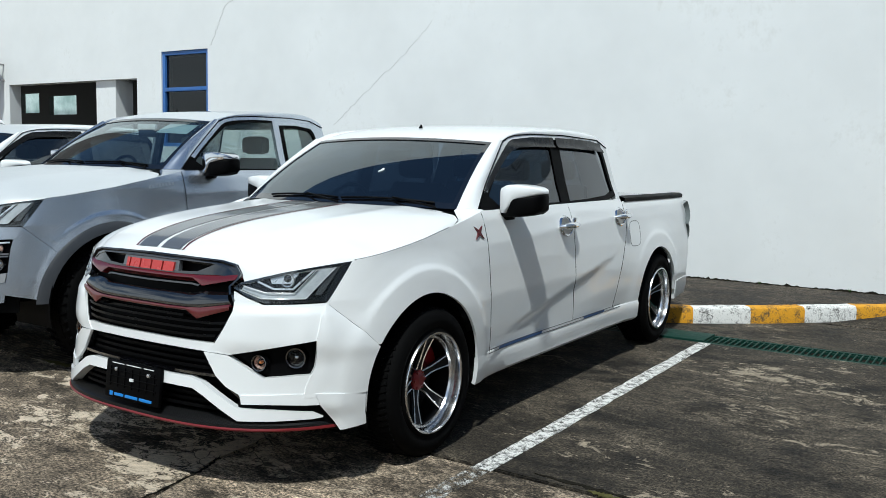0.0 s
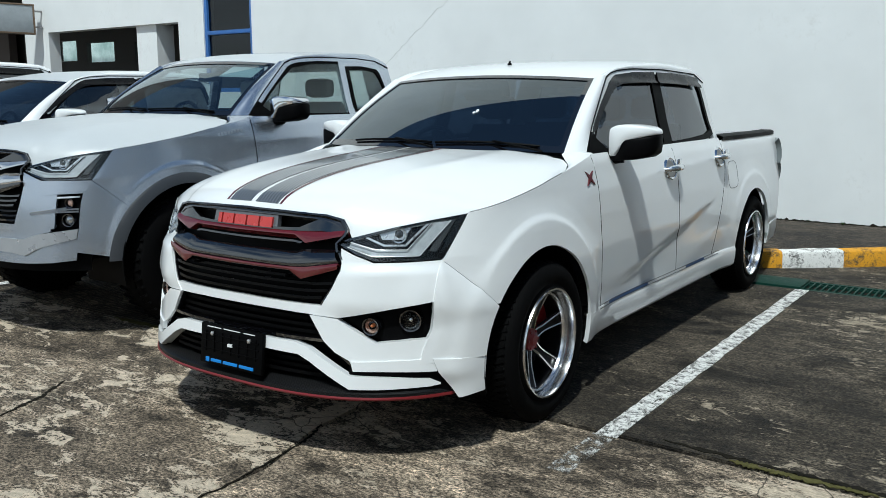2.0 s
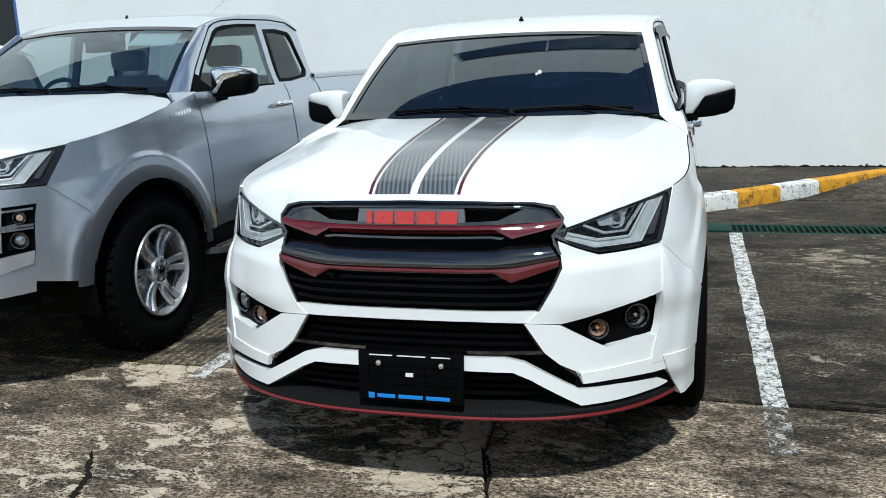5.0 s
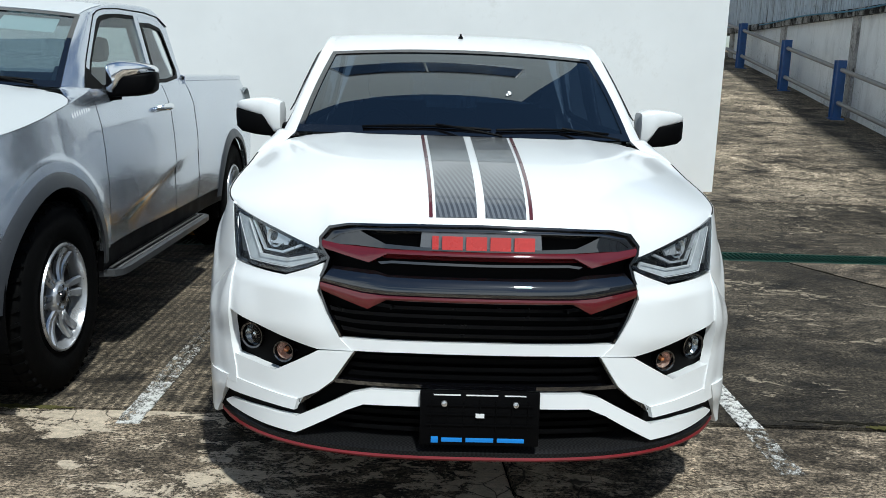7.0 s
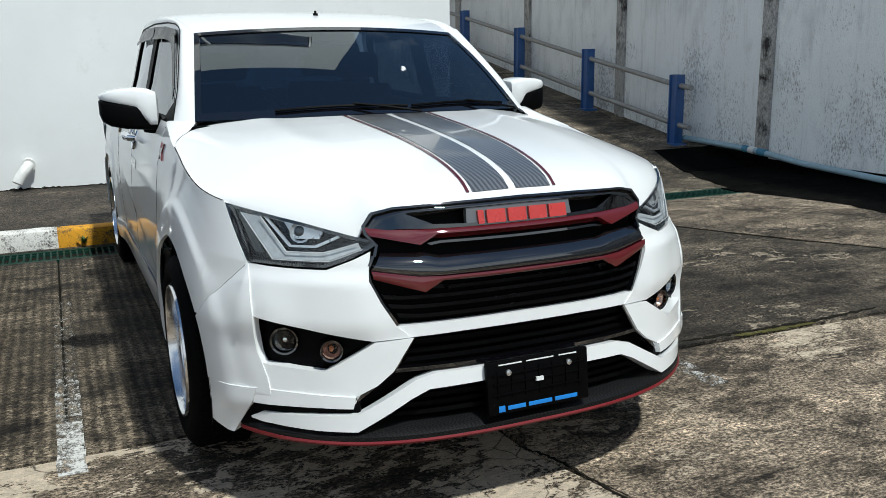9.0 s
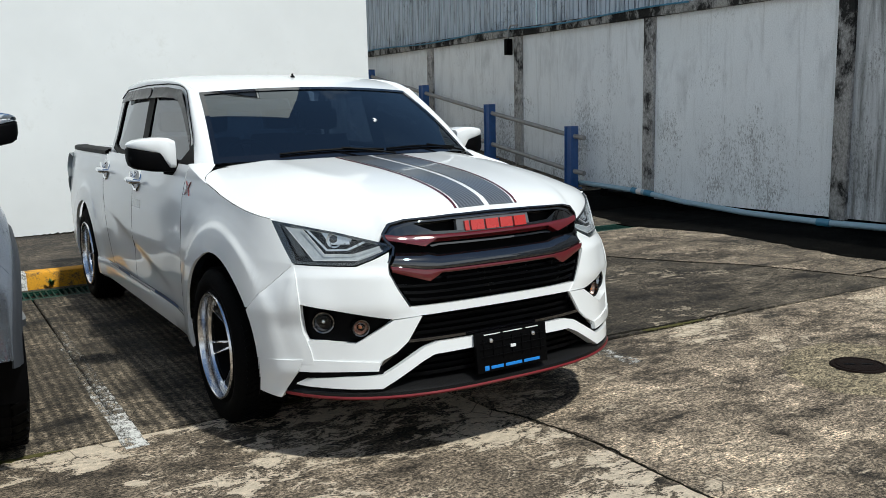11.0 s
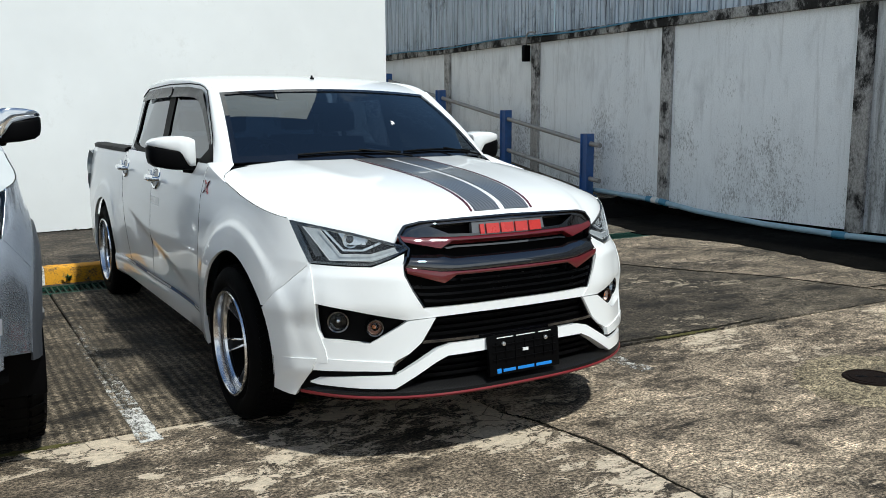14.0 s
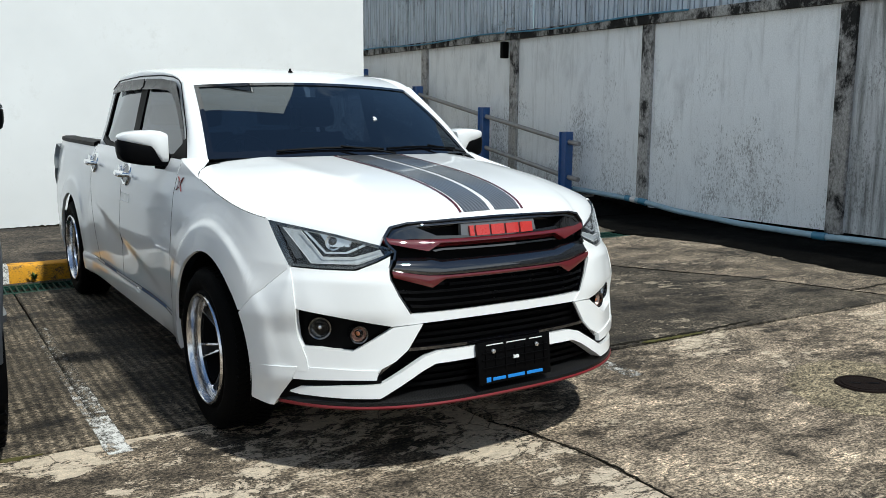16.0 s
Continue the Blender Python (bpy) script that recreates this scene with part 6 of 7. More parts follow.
        part("wiper_arm", tube([tuple(c + (0, 0, 0.008)), tuple(c * 0.5 + np.array(pts[-1]) * 0.5 + (0.0, -0.035, 0.0)), tuple(np.array(pts[-1]) + (0.04, -0.05, -0.02))], 0.005, 6), MATT_BLACK, wp)
    add("aerial", join(tube([(0.0, 1.16, 1.488), (0.0, 1.16, 1.507)], [0.016, 0.010], 10), tube([(0.0, 1.16, 1.502), (0.0, 1.163, 1.518)], 0.006, 6)), MATT_BLACK, None, "short black roof aerial")

    # -- cabin
    dash = np.array([[(x, y, z - 0.02 * abs(x) ** 2) for x in np.linspace(-0.64, 0.64, 9)] for y, z in ((0.42, 1.05), (0.60, 1.07), (0.78, 1.06), (0.84, 0.98), (0.82, 0.75))])
    add("dashboard", shell(dash, 0.03, (0, 0, 1)), MATT_BLACK, None, "dark dashboard")
    add("cabin_floor", box(-0.74, 0.74, 0.5, bed_y - 0.04, 0.46, 0.50), TRIM_CLOTH)
    ring = [(-0.36 + 0.17 * math.cos(a), 0.92 + 0.06 * math.sin(a) * 0.9, 1.0 + 0.155 * math.sin(a)) for a in np.linspace(0, 2 * math.pi, 25)]
    sw = add("steering_wheel", tube(ring, 0.014, 8), GLOSS_BLACK, None, "dark steering wheel")
    part("hub", box(-0.41, -0.31, 0.90, 0.94, 0.95, 1.03, 0.015), MATT_BLACK, sw)
    seat_m = TRIM_CLOTH if kit else PLASTIC_COVER
    rows_ = (1.35, 2.12) if crew else (1.35,)
    for k, sy in enumerate(rows_):
        for sx in (-0.36, 0.36):
            st = add("seat", join(box(sx - 0.24, sx + 0.24, sy - 0.35, sy + 0.12, 0.60, 0.76, 0.05)), seat_m, None, "dark cloth seat" if kit else "seat in clear plastic wrap")
            bk = [[(sx + x, sy + 0.10 + 0.22 * t ** 1.2 * (1 if k == 0 else 0.6) - 0.02 * (1 - (x / 0.24) ** 2), 0.72 + 0.44 * t) for x in np.linspace(-0.235 + 0.04 * t, 0.235 - 0.04 * t, 7)] for t in np.linspace(0, 1, 7)]
            part("backrest", shell(bk, 0.11, (0, -1, 0.3)), seat_m, st)
            hy = sy + (0.30 if k == 0 else 0.22)
            part("headrest", box(sx - 0.12, sx + 0.12, hy - 0.06, hy + 0.04, 1.19, 1.33, 0.045), seat_m, st)
    add("rear_view_mirror", box(-0.11, 0.11, 0.885, 0.90, 1.30, 1.36, 0.008), GLOSS_BLACK)
    if not kit and not crew:
        add("paper_sheet", shell([[sh.screen(u, v - 0.004) + np.array((0, 0.02, -0.012)) for u in (0.45, 0.85)] for v in (0.72, 0.95)], 0.001, (0, -1, 1)), PAPER, None, "pale paper sheet behind the windscreen")

    # ================= nose =================
    half = lambda pts: [(-x, z) for x, z in reversed(pts)] + [p for p in pts if p[0] > 0]

    def face_pair(nm, top_, low_, mt, off, t, lab="", k=4, m=4, parent=None):
        g = shell(strip(top_, low_, k, m, F(off)), t, (0, -1, 0))
        a = add(nm, g, mt, parent, lab)
        b = add(nm, mirrored(g), mt, parent, lab)
        return a, b

    def face_full(nm, top_, low_, mt, off, t, lab="", k=4, m=3, parent=None):
        return add(nm, shell(strip(half(top_), half(low_), k, m, F(off)), t, (0, -1, 0)), mt, parent, lab)

    arch_y = lambda z: sh.ays[0] - math.sqrt(max(0.0, sh.ar ** 2 - (z - sh.az) ** 2))

    def seam_edge(end):
        """Outer edge of the bumper corner: the seam under the wing, then the wheel arch."""
        pts = []
        y = -0.559
        while seam(y) > sh.arch(y) and y < -0.3:
            y += 0.001
        for q in np.linspace(-0.559, y, 6):
            pts.append((q, seam(q) - 0.002))
        for z in np.linspace(seam(y) - 0.002, end, 5)[1:]:
            pts.append((arch_y(z), z))
        return pts

    def wrap(inner, outer, k, m, off0, off1):
        """Skin round the bumper corner from nose points (x, z) to side points (y, z)."""
        a = np.array(dense([(sh.front(x, z), z) for x, z in inner], k))
        b = np.array(dense(outer, k))
        rows = []
        for j in range(m + 1):
            row = []
            for p, q in zip(a, b):
                base = off0(p[1]) if callable(off0) else off0
                o = base + (off1 - base) * max(0.0, (j / m - 0.2) / 0.8) ** 0.75
                row.append(np.add(S(0.0)(*(p + (q - p) * j / m)), (o * (0.15 + 0.4 * j / m), -o, 0)))
            rows.append(row)
        return shell(rows, 0.03, (1, -1, 0))

    def swell(z, x=0.74):
        """How far the bumper face stands out of the plain nose; its corners are the boxiest."""
        if not kit:
            return 0.004
        brow = 0.020 * (1 - smooth(0.695, 0.744, z)) * smooth(0.50, 0.60, z) * (0.25 + 0.75 * smooth(0.40, 0.50, x))
        box_out = 0.022 * smooth(0.62, 0.74, x) * (1 - smooth(0.62, 0.75, z)) * smooth(0.28, 0.36, z)
        return 0.004 + brow + box_out

    def proud(least, over):
        """A surface that keeps in front of the swelling bumper face."""
        return lambda x, z: F(max(least, swell(z, x) + over))(x, z)

    def corner(nm, inner, outer, mt, own, off0, off1, lab=""):
        g = wrap(inner, outer, 3, 10, off0, off1)
        for q in (g, mirrored(g)):
            part(nm, q, mt, own, lab)

    def cheek_rows(polys):
        skin = lambda x, z: F(0.002 - 0.0045 * smooth(0.722, 0.744, x) + swell(z, x))(x, z)
        rows = []
        for a, b in zip(polys[:-1], polys[1:]):
            a, b = np.array(dense(a, 4)), np.array(dense(b, 4))
            for j in range(4):
                rows.append([skin(*(p + (q - p) * j / 4)) for p, q in zip(a, b)])
        rows.append([skin(*p) for p in dense(polys[-1], 4)])
        return shell(rows, 0.03, (0, -1, 0))

    # dark core behind all openings
    add("bumper_core", shell([[(x, sh.front(x, z) + 0.055, z) for x in np.linspace(-0.72, 0.72, 31)] for z in (0.25, 0.40, 0.55, 0.70, 0.86)], 0.02, (0, -1, 0)), MATT_BLACK)

    # headlamps
    hl_top = [(.436, .812), (.52, .836), (.60, .860), (.69, .882), (.772, .900)]
    hl_low = [(.428, .797), (.495, .764), (.560, .741), (.655, .743), (.741, .747)]
    for s in (1, -1):
        fix = (lambda g: g) if s > 0 else mirrored
        lamp = add("headlamp", fix(shell(strip(hl_top, hl_low, 5, 5, F(-0.03)), 0.02, (0, -1, 0))), LAMP_DARK, None, "angular headlamp with a dark housing")
        for sub, a, b, mt, off in (
                ("light_guide", [(.470, .806), (.556, .782), (.646, .782), (.694, .872)], [(.462, .790), (.548, .759), (.680, .760), (.737, .878)], LAMP_GUIDE, -0.007),
                ("inner_guide", [(.515, .826), (.575, .799), (.632, .799), (.676, .868)], [(.512, .820), (.572, .793), (.636, .793), (.684, .868)], LAMP_SILVER, -0.008),
                ("bezel", [(.44, .812), (.52, .836), (.60, .860), (.69, .882), (.772, .900)], [(.445, .806), (.524, .828), (.604, .852), (.692, .874), (.768, .890)], GLOSS_BLACK, -0.004),
                ("bezel", [(.432, .806), (.500, .772), (.563, .749), (.655, .751), (.744, .755)], [(.428, .797), (.495, .764), (.560, .741), (.655, .743), (.741, .747)], GLOSS_BLACK, -0.004),
                ("bezel", [(.772, .900), (.741, .747)], [(.752, .893), (.722, .750)], GLOSS_BLACK, -0.003),
                ("side_panel", [(.745, .886), (.714, .772)], [(.723, .880), (.697, .774)], LAMP_PANEL, -0.012),
                ("reflector", [(.545, .842), (.64, .862)], [(.56, .815), (.62, .815)], LAMP_SILVER, -0.015)):
            part(sub, fix(shell(strip(a, b, 4, 2, F(off)), 0.008, (0, -1, 0))), mt, lamp)
        for line in ([(.470, .806), (.556, .782), (.646, .782), (.694, .872)], [(.462, .790), (.548, .759), (.680, .760), (.737, .878)]):
            part("guide_edge", fix(tube([F(0.002)(*p) for p in dense(line, 4)], 0.0014, 5)), GUIDE_EDGE, lamp)
        c = F(-0.012)(.606, .830)
        m_ = Matrix.Translation(c) @ Matrix.Rotation(radians(-90 + 28), 4, "Z")
        part("projector", fix(moved(lathe([(-0.03, 0.001), (0.002, 0.001), (0.0, 0.010), (-0.005, 0.017), (-0.012, 0.021), (-0.03, 0.022)], 24), m_)), LAMP_LENS, lamp, "projector lens")
        part("projector_ring", fix(moved(lathe([(-0.03, 0.0225), (-0.006, 0.0235), (-0.004, 0.029), (-0.03, 0.032)], 24), m_)), LAMP_SILVER, lamp)
        part("lens", fix(sheet(strip(hl_top, hl_low, 5, 4, F(0.0)))), CLEAR, lamp, "clear headlamp lens").visible_shadow = False

    # grille
    gr = add("grille", shell([[(x, sh.front(x, z) + 0.03, z) for x in np.linspace(-0.44, 0.44, 19)] for z in (0.585, 0.7, 0.8, 0.9)], 0.015, (0, -1, 0)), MATT_BLACK, None, "black and dark red grille" if kit else "chrome and black grille")
    bar_m, acc_m, top_m = (GLOSS_BLACK, RED_GLOSS, GLOSS_BLACK) if kit else (POLISHED, POLISHED, GLOSS_BLACK)
    def gp(nm, a, b, mt, off, t, lab="", m=3, lean=0.0, bulge=0.0):
        """A grille bar; lean: how far its top edge stands back from its foot."""
        g = strip(half(a), half(b), 4, m, F(off))
        for j in range(m + 1):
            g[j, :, 1] += lean * (1 - j / m) - bulge * 4 * (j / m) * (1 - j / m)
        return part(nm, shell(g, t, (0, -1, 0)), mt, gr, lab)

    gp("upper_bar", [(0, .907), (.2, .905), (.37, .897), (.432, .884), (.458, .848)], [(0, .890), (.2, .888), (.33, .884), (.40, .868), (.445, .838)], top_m, 0.012, 0.03, "", 5, 0.012, 0.004)
    gp("upper_bar_foot", [(0, .846), (.17, .846), (.27, .850), (.36, .852), (.456, .850)], [(0, .837), (.17, .837), (.27, .838), (.36, .842), (.452, .838)], top_m, 0.012, 0.03)
    part("upper_fill", shell(strip([(.345, .882), (.40, .868), (.446, .842)], [(.27, .85), (.36, .846), (.452, .836)], 4, 2, F(0.009)), 0.03, (0, -1, 0)), top_m, gr)
    part("upper_fill", mirrored(shell(strip([(.345, .882), (.40, .868), (.446, .842)], [(.27, .85), (.36, .846), (.452, .836)], 4, 2, F(0.009)), 0.03, (0, -1, 0))), top_m, gr)
    gp("badge_panel", [(0, .888), (.168, .886)], [(0, .838), (.172, .836)], BADGE_PANEL if kit else GLOSS_BLACK, 0.008, 0.02)
    red1_t, red1_b = [(0, .838), (.27, .838), (.36, .842), (.457, .852)], [(0, .825), (.262, .826), (.314, .799), (.446, .828)]
    gp("accent_bar", red1_t, red1_b, acc_m, 0.02, 0.03, "dark red gloss accent" if kit else "chrome accent bar", 6, 0.012, 0.004)
    gp("slot_bar", [(0, .802), (.25, .804), (.29, .799)], [(0, .795), (.25, .797), (.28, .793)], GLOSS_BLACK if kit else CHROME, 0.002, 0.02)
    gp("middle_bar", [(0, .764), (.26, .764), (.30, .774), (.418, .778)], [(0, .712), (.26, .712), (.33, .716), (.453, .736)], bar_m, 0.018, 0.04, "", 10, 0.022, 0.010)
    gp("accent_bar", [(0, .712), (.26, .712), (.33, .716), (.453, .736)], [(0, .699), (.262, .700), (.314, .672), (.449, .714)], acc_m if kit else GLOSS_BLACK, 0.0225, 0.03, "", 5, -0.002, 0.003)
    for zc_, x_ in ((.676, .30), (.654, .425), (.628, .41), (.602, .39)):
        gp("slat", [(0, zc_ + .005), (.25, zc_ + .005), (x_ - 0.06, zc_ + .006), (x_, zc_ + .012)], [(0, zc_ - .005), (.25, zc_ - .005), (x_ - 0.06, zc_ - .004), (x_ - 0.006, zc_)], SLAT_BLACK if kit else GLOSS_BLACK, 0.0, 0.025)
    rim_o = [(0, .911), (.2, .908), (.377, .901), (.433, .889), (.461, .854), (.458, .830), (.433, .802), (.443, .774), (.462, .735), (.456, .700), (.432, .645), (.394, .580)]
    rim_i = [(0, .906), (.2, .903), (.375, .895), (.429, .882), (.453, .852), (.450, .832), (.426, .803), (.435, .772), (.454, .735), (.448, .702), (.424, .648), (.386, .584)]
    for gsur in ([shell(strip(rim_o[:8], rim_i[:8], 3, 2, F(0.017)), 0.03, (0, -1, 0))] + ([shell(strip(rim_o[7:], rim_i[7:], 3, 2, F(0.006)), 0.03, (0, -1, 0))] if kit else [])):
        for q in (gsur, mirrored(gsur)):
            part("grille_surround", q, GLOSS_BLACK, gr, "gloss black grille surround")
    # badge: five plain blocks
    x = -0.138
    for w_ in (0.018, 0.058, 0.058, 0.058, 0.058):
        blk = shell(strip([(x, .879), (x + w_, .879)], [(x, .842), (x + w_, .842)], 3, 2, F(0.017)), 0.01, (0, -1, 0))
        part("badge_block", blk, RED_BRIGHT if kit else CHROME, gr, "plain red badge block" if kit else "plain chrome badge block")
        x += w_ + 0.0095

    if kit:
        bumper = face_full("front_bumper", [(0, .582), (.20, .581), (.396, .580)], [(0, .550), (.20, .550), (.357, .546)], body, 0.006, 0.03, "white sports front bumper", 6, 4)
        cheek = cheek_rows([[(.444, .785), (.49, .764), (.560, .737), (.655, .739), (.741, .743)],
                            [(.450, .760), (.497, .742), (.56, .720), (.655, .720), (.742, .722)],
                            [(.460, .708), (.505, .70), (.56, .69), (.655, .69), (.744, .69)],
                            [(.433, .648), (.488, .64), (.555, .635), (.65, .636), (.746, .645)],
                            [(.394, .580), (.468, .568), (.55, .577), (.64, .592), (.746, .612)],
                            [(.356, .546), (.458, .541), (.55, .561), (.64, .581), (.746, .605)]])
        for q in (cheek, mirrored(cheek)):
            part("cheek", q, body, bumper, "white bumper cheek")
        FR = lambda nm, a, b, mt, off, t, lab="", k=4, m=3: [part(nm, q, mt, bumper, lab) for q in (lambda g: (g, mirrored(g)))(shell(strip(a, b, k, m, F(off)), t, (0, -1, 0)))]
        FX = lambda nm, a, b, mt, fn, t, lab="", k=4, m=3: [part(nm, q, mt, bumper, lab) for q in (lambda g: (g, mirrored(g)))(shell(strip(a, b, k, m, fn), t, (0, -1, 0)))]
        corner("corner", [(.734, .741), (.735, .715), (.736, .69), (.737, .66), (.736, .606), (.735, .56), (.729, .50), (.722, .475), (.712, .43), (.708, .382)], seam_edge(.382), body, bumper, swell, 0.0005, "white bumper corner")
        FX("fang", [(.352, .545), (.455, .538), (.588, .457), (.742, .472)], [(.410, .456), (.455, .418), (.517, .386), (.738, .396)], body, proud(0.014, 0.002), 0.035, "white bumper fang", 5, 5)
        FR("fang_edge", [(.342, .548), (.400, .456), (.505, .372)], [(.358, .545), (.418, .456), (.520, .384)], GLOSS_BLACK, 0.004, 0.03)
        FR("underlay", [(.48, .42), (.60, .45), (.735, .46)], [(.515, .362), (.60, .362), (.735, .366)], body, 0.004, 0.02)
        FX("step", [(.514, .389), (.60, .393), (.742, .399)], [(.523, .356), (.60, .357), (.748, .352)], body, proud(0.020, 0.006), 0.04, "", 5, 3)
        FR("gap_backing", [(.50, .372), (.62, .366), (.760, .356)], [(.50, .282), (.62, .282), (.772, .272)], MATT_BLACK, 0.001, 0.02)
        corner("corner_skirt", [(.736, .398), (.748, .350), (.764, .30), (.782, .244)], [(arch_y(.380), .380), (arch_y(.345), .345), (arch_y(.33), .305), (arch_y(.33), .250)], body, bumper, lambda z: swell(z) + 0.006, -0.004, "white corner skirt")
        part("blade", shell(strip(half([(0, .448), (.30, .446), (.355, .432), (.515, .342), (.63, .337), (.730, .325), (.752, .306)]), half([(0, .409), (.32, .402), (.37, .380), (.517, .293), (.63, .294), (.730, .296), (.752, .301)]), 5, 4, lambda x, z: F(0.026 - 0.010 * smooth(0.60, 0.74, abs(x)))(x, z)), 0.04, (0, -1, 0)), body, bumper, "white swept lower blade")
        for z_ in (0.475, 0.50, 0.525):
            part("intake_slat", shell(strip(half([(0, z_ + .006), (.36, z_ + .006)]), half([(0, z_ - .006), (.37, z_ - .006)]), 6, 1, F(-0.02)), 0.03, (0, -1, 0)), MATT_BLACK, bumper)
        part("intake_lip", shell(strip(half([(0, .461), (.40, .461)]), half([(0, .452), (.405, .450)]), 6, 1, F(0.008)), 0.03, (0, -1, 0)), GLOSS_BLACK, bumper)
        for z_ in (0.325, 0.348, 0.371, 0.393):
            part("intake_slat", shell(strip(half([(0, z_ + .006), (.40, z_ + .006)]), half([(0, z_ - .006), (.41, z_ - .006)]), 6, 1, F(-0.015)), 0.03, (0, -1, 0)), MATT_BLACK, bumper)
        lip = add("front_lip", shell([[(x, sh.front(x, .27) - o, z) for x in np.linspace(-.782, .782, 43)] for o, z in ((-0.08, .308), (0.0, .291), (0.022, .277), (0.024, .264), (-0.06, .257))], 0.006, (0, -0.3, 1)), CARBON, None, "carbon-look front lip")
        part("edging", shell([[(x, sh.front(x, .27) - o, z) for x in np.linspace(-.784, .784, 43)] for o, z in ((0.026, .266), (0.029, .260), (0.026, .254), (0.0, .253))], 0.008, (0, -1, -0.2)), RED_LIP, lip, "red lip edging")
        # fog lamp pockets
        for s in (1, -1):
            fix = (lambda g: g) if s > 0 else mirrored
            pk = add("fog_lamp_pocket", fix(shell(strip([(.455, .543), (.60, .575), (.750, .609)], [(.455, .534), (.588, .453), (.740, .468)], 6, 5, F(-0.030)), 0.02, (0, -1, 0))), MATT_BLACK, None, "black fog lamp pocket")
            for (fx, fz, rad, mt, nm) in ((.666, .532, .034, CLEAR, "fog_lamp"), (.560, .513, .027, AMBER, "indicator_lamp")):
                c = F(-0.012 if fx > .6 else -0.004)(fx, fz)
                mm = Matrix.Translation(c) @ Matrix.Rotation(radians(-90 + (26 if fx > .6 else 16)), 4, "Z")
                lm = part(nm, fix(moved(lathe([(-0.034, 0.0008), (-0.029, 0.0008), (-0.027, rad * 0.35), (-0.020, rad * 0.68), (-0.006, rad * 0.96), (-0.012, rad * 1.02), (-0.034, rad * 0.7)], 28), mm)), FOG_BOWL if nm == "fog_lamp" else AMBER_BOWL, pk, "round fog lamp" if nm == "fog_lamp" else "amber indicator lamp")
                part("bulb", fix(moved(lathe([(-0.030, 0.0006), (-0.004, 0.0006), (-0.006, rad * 0.18), (-0.012, rad * 0.26), (-0.030, rad * 0.26)], 16), mm)), CHROME if nm == "fog_lamp" else AMBER, lm)
                part("ring", fix(moved(lathe([(-0.03, rad), (0.006, rad * 1.02), (0.008, rad * 1.18), (-0.03, rad * 1.35)], 28), mm)), GLOSS_BLACK, lm)
                part("lens", fix(moved(sheet([[(x_, q * math.cos(a), q * math.sin(a)) for a in np.linspace(0, 2 * math.pi, 25)] for x_, q in ((0.004, 0.0005), (0.0, rad * 0.8), (-0.008, rad))]), mm)), CLEAR, lm)
        # number plate holder
        pm_ = Matrix.Translation((0.008, -0.905, 0.381)) @ Matrix.Rotation(radians(-6), 4, "X")
        plate = add("plate_holder", moved(box(-0.168, 0.168, -0.006, 0.012, -0.078, 0.078, 0.006), pm_), MATT_BLACK, None, "empty black number plate holder")
        pb = lambda nm, a, mt, lab="": part(nm, moved(a, pm_), mt, plate, lab)
        for z_ in (-0.018, 0.012, 0.038):
            pb("rib", box(-0.15, 0.15, -0.010, -0.005, z_ - 0.002, z_ + 0.002), MATT_BLACK)
        for k in range(7):
            xk = -0.135 + 0.045 * k
            pb("rib", box(xk - 0.0015, xk + 0.0015, -0.0095, -0.005, -0.03, 0.052), MATT_BLACK)
        for xk in (-0.10, 0.10):
            pb("bolt", moved(lathe([(0, 0.0005), (0.008, 0.0005), (0.006, 0.008), (0, 0.009)], 12), Matrix.Translation((xk, -0.006, 0.042)) @ Matrix.Rotation(radians(-90), 4, "Z")), BOLT)
        pb("tag", box(-0.012, 0.012, -0.0125, -0.005, 0.004, 0.015), WHITE_PRINT)
        for a_, b_ in ((-0.130, -0.055), (-0.040, 0.050), (0.068, 0.128)):
            pb("print_bar", box(a_, b_, -0.0075, -0.005, 0.065, 0.0685), WHITE_PRINT, "small white print bar")
        pb("print_mark", box(-0.135, -0.115, -0.0078, -0.005, -0.070, -0.052, 0.001), BLUE_PRINT)
        for a_, b_ in ((-0.106, -0.048), (-0.038, 0.040), (0.050, 0.126)):
            pb("print_bar", box(a_, b_, -0.0078, -0.005, -0.067, -0.055, 0.001), BLUE_PRINT, "bright blue print bar")
        # side badges
        for s in (1, -1):
            fix = (lambda g: g) if s > 0 else mirrored
            star = []
            for k in range(8):
                a = math.pi / 4 * k + math.pi / 4
                rr = (0.056 if k % 2 == 0 else 0.014)
                star.append((0.455 + rr * math.cos(a) * 0.95, 0.965 + rr * math.sin(a) * 0.8))
            v_ = [S(0.0)(*p) for p in star] + [S(0.006)(*(np.array(p) * 0.96 + np.array((0.455, 0.965)) * 0.04)) for p in star]
            f_ = [tuple(range(8))[::-1], tuple(range(8, 16))] + [(i, (i + 1) % 8, 8 + (i + 1) % 8, 8 + i) for i in range(8)]
            add("wing_badge", fix((v_, f_)), RED_GLOSS, None, "small red and black cross badge")
        add("door_sticker", mirrored(shell([[S(0.0015)(y, z) for y in (1.34, 1.42, 1.535)] for z in (0.80, 0.845)], 0.001, (1, 0, 0))), LAMP_GUIDE, None, "small grey sticker on the door edge")
    else:
        bumper = face_full("front_bumper", [(0, .508), (.20, .508), (.405, .506)], [(0, .428), (.20, .428), (.425, .428)], body, 0.006, 0.03, "painted front bumper", 6, 4)
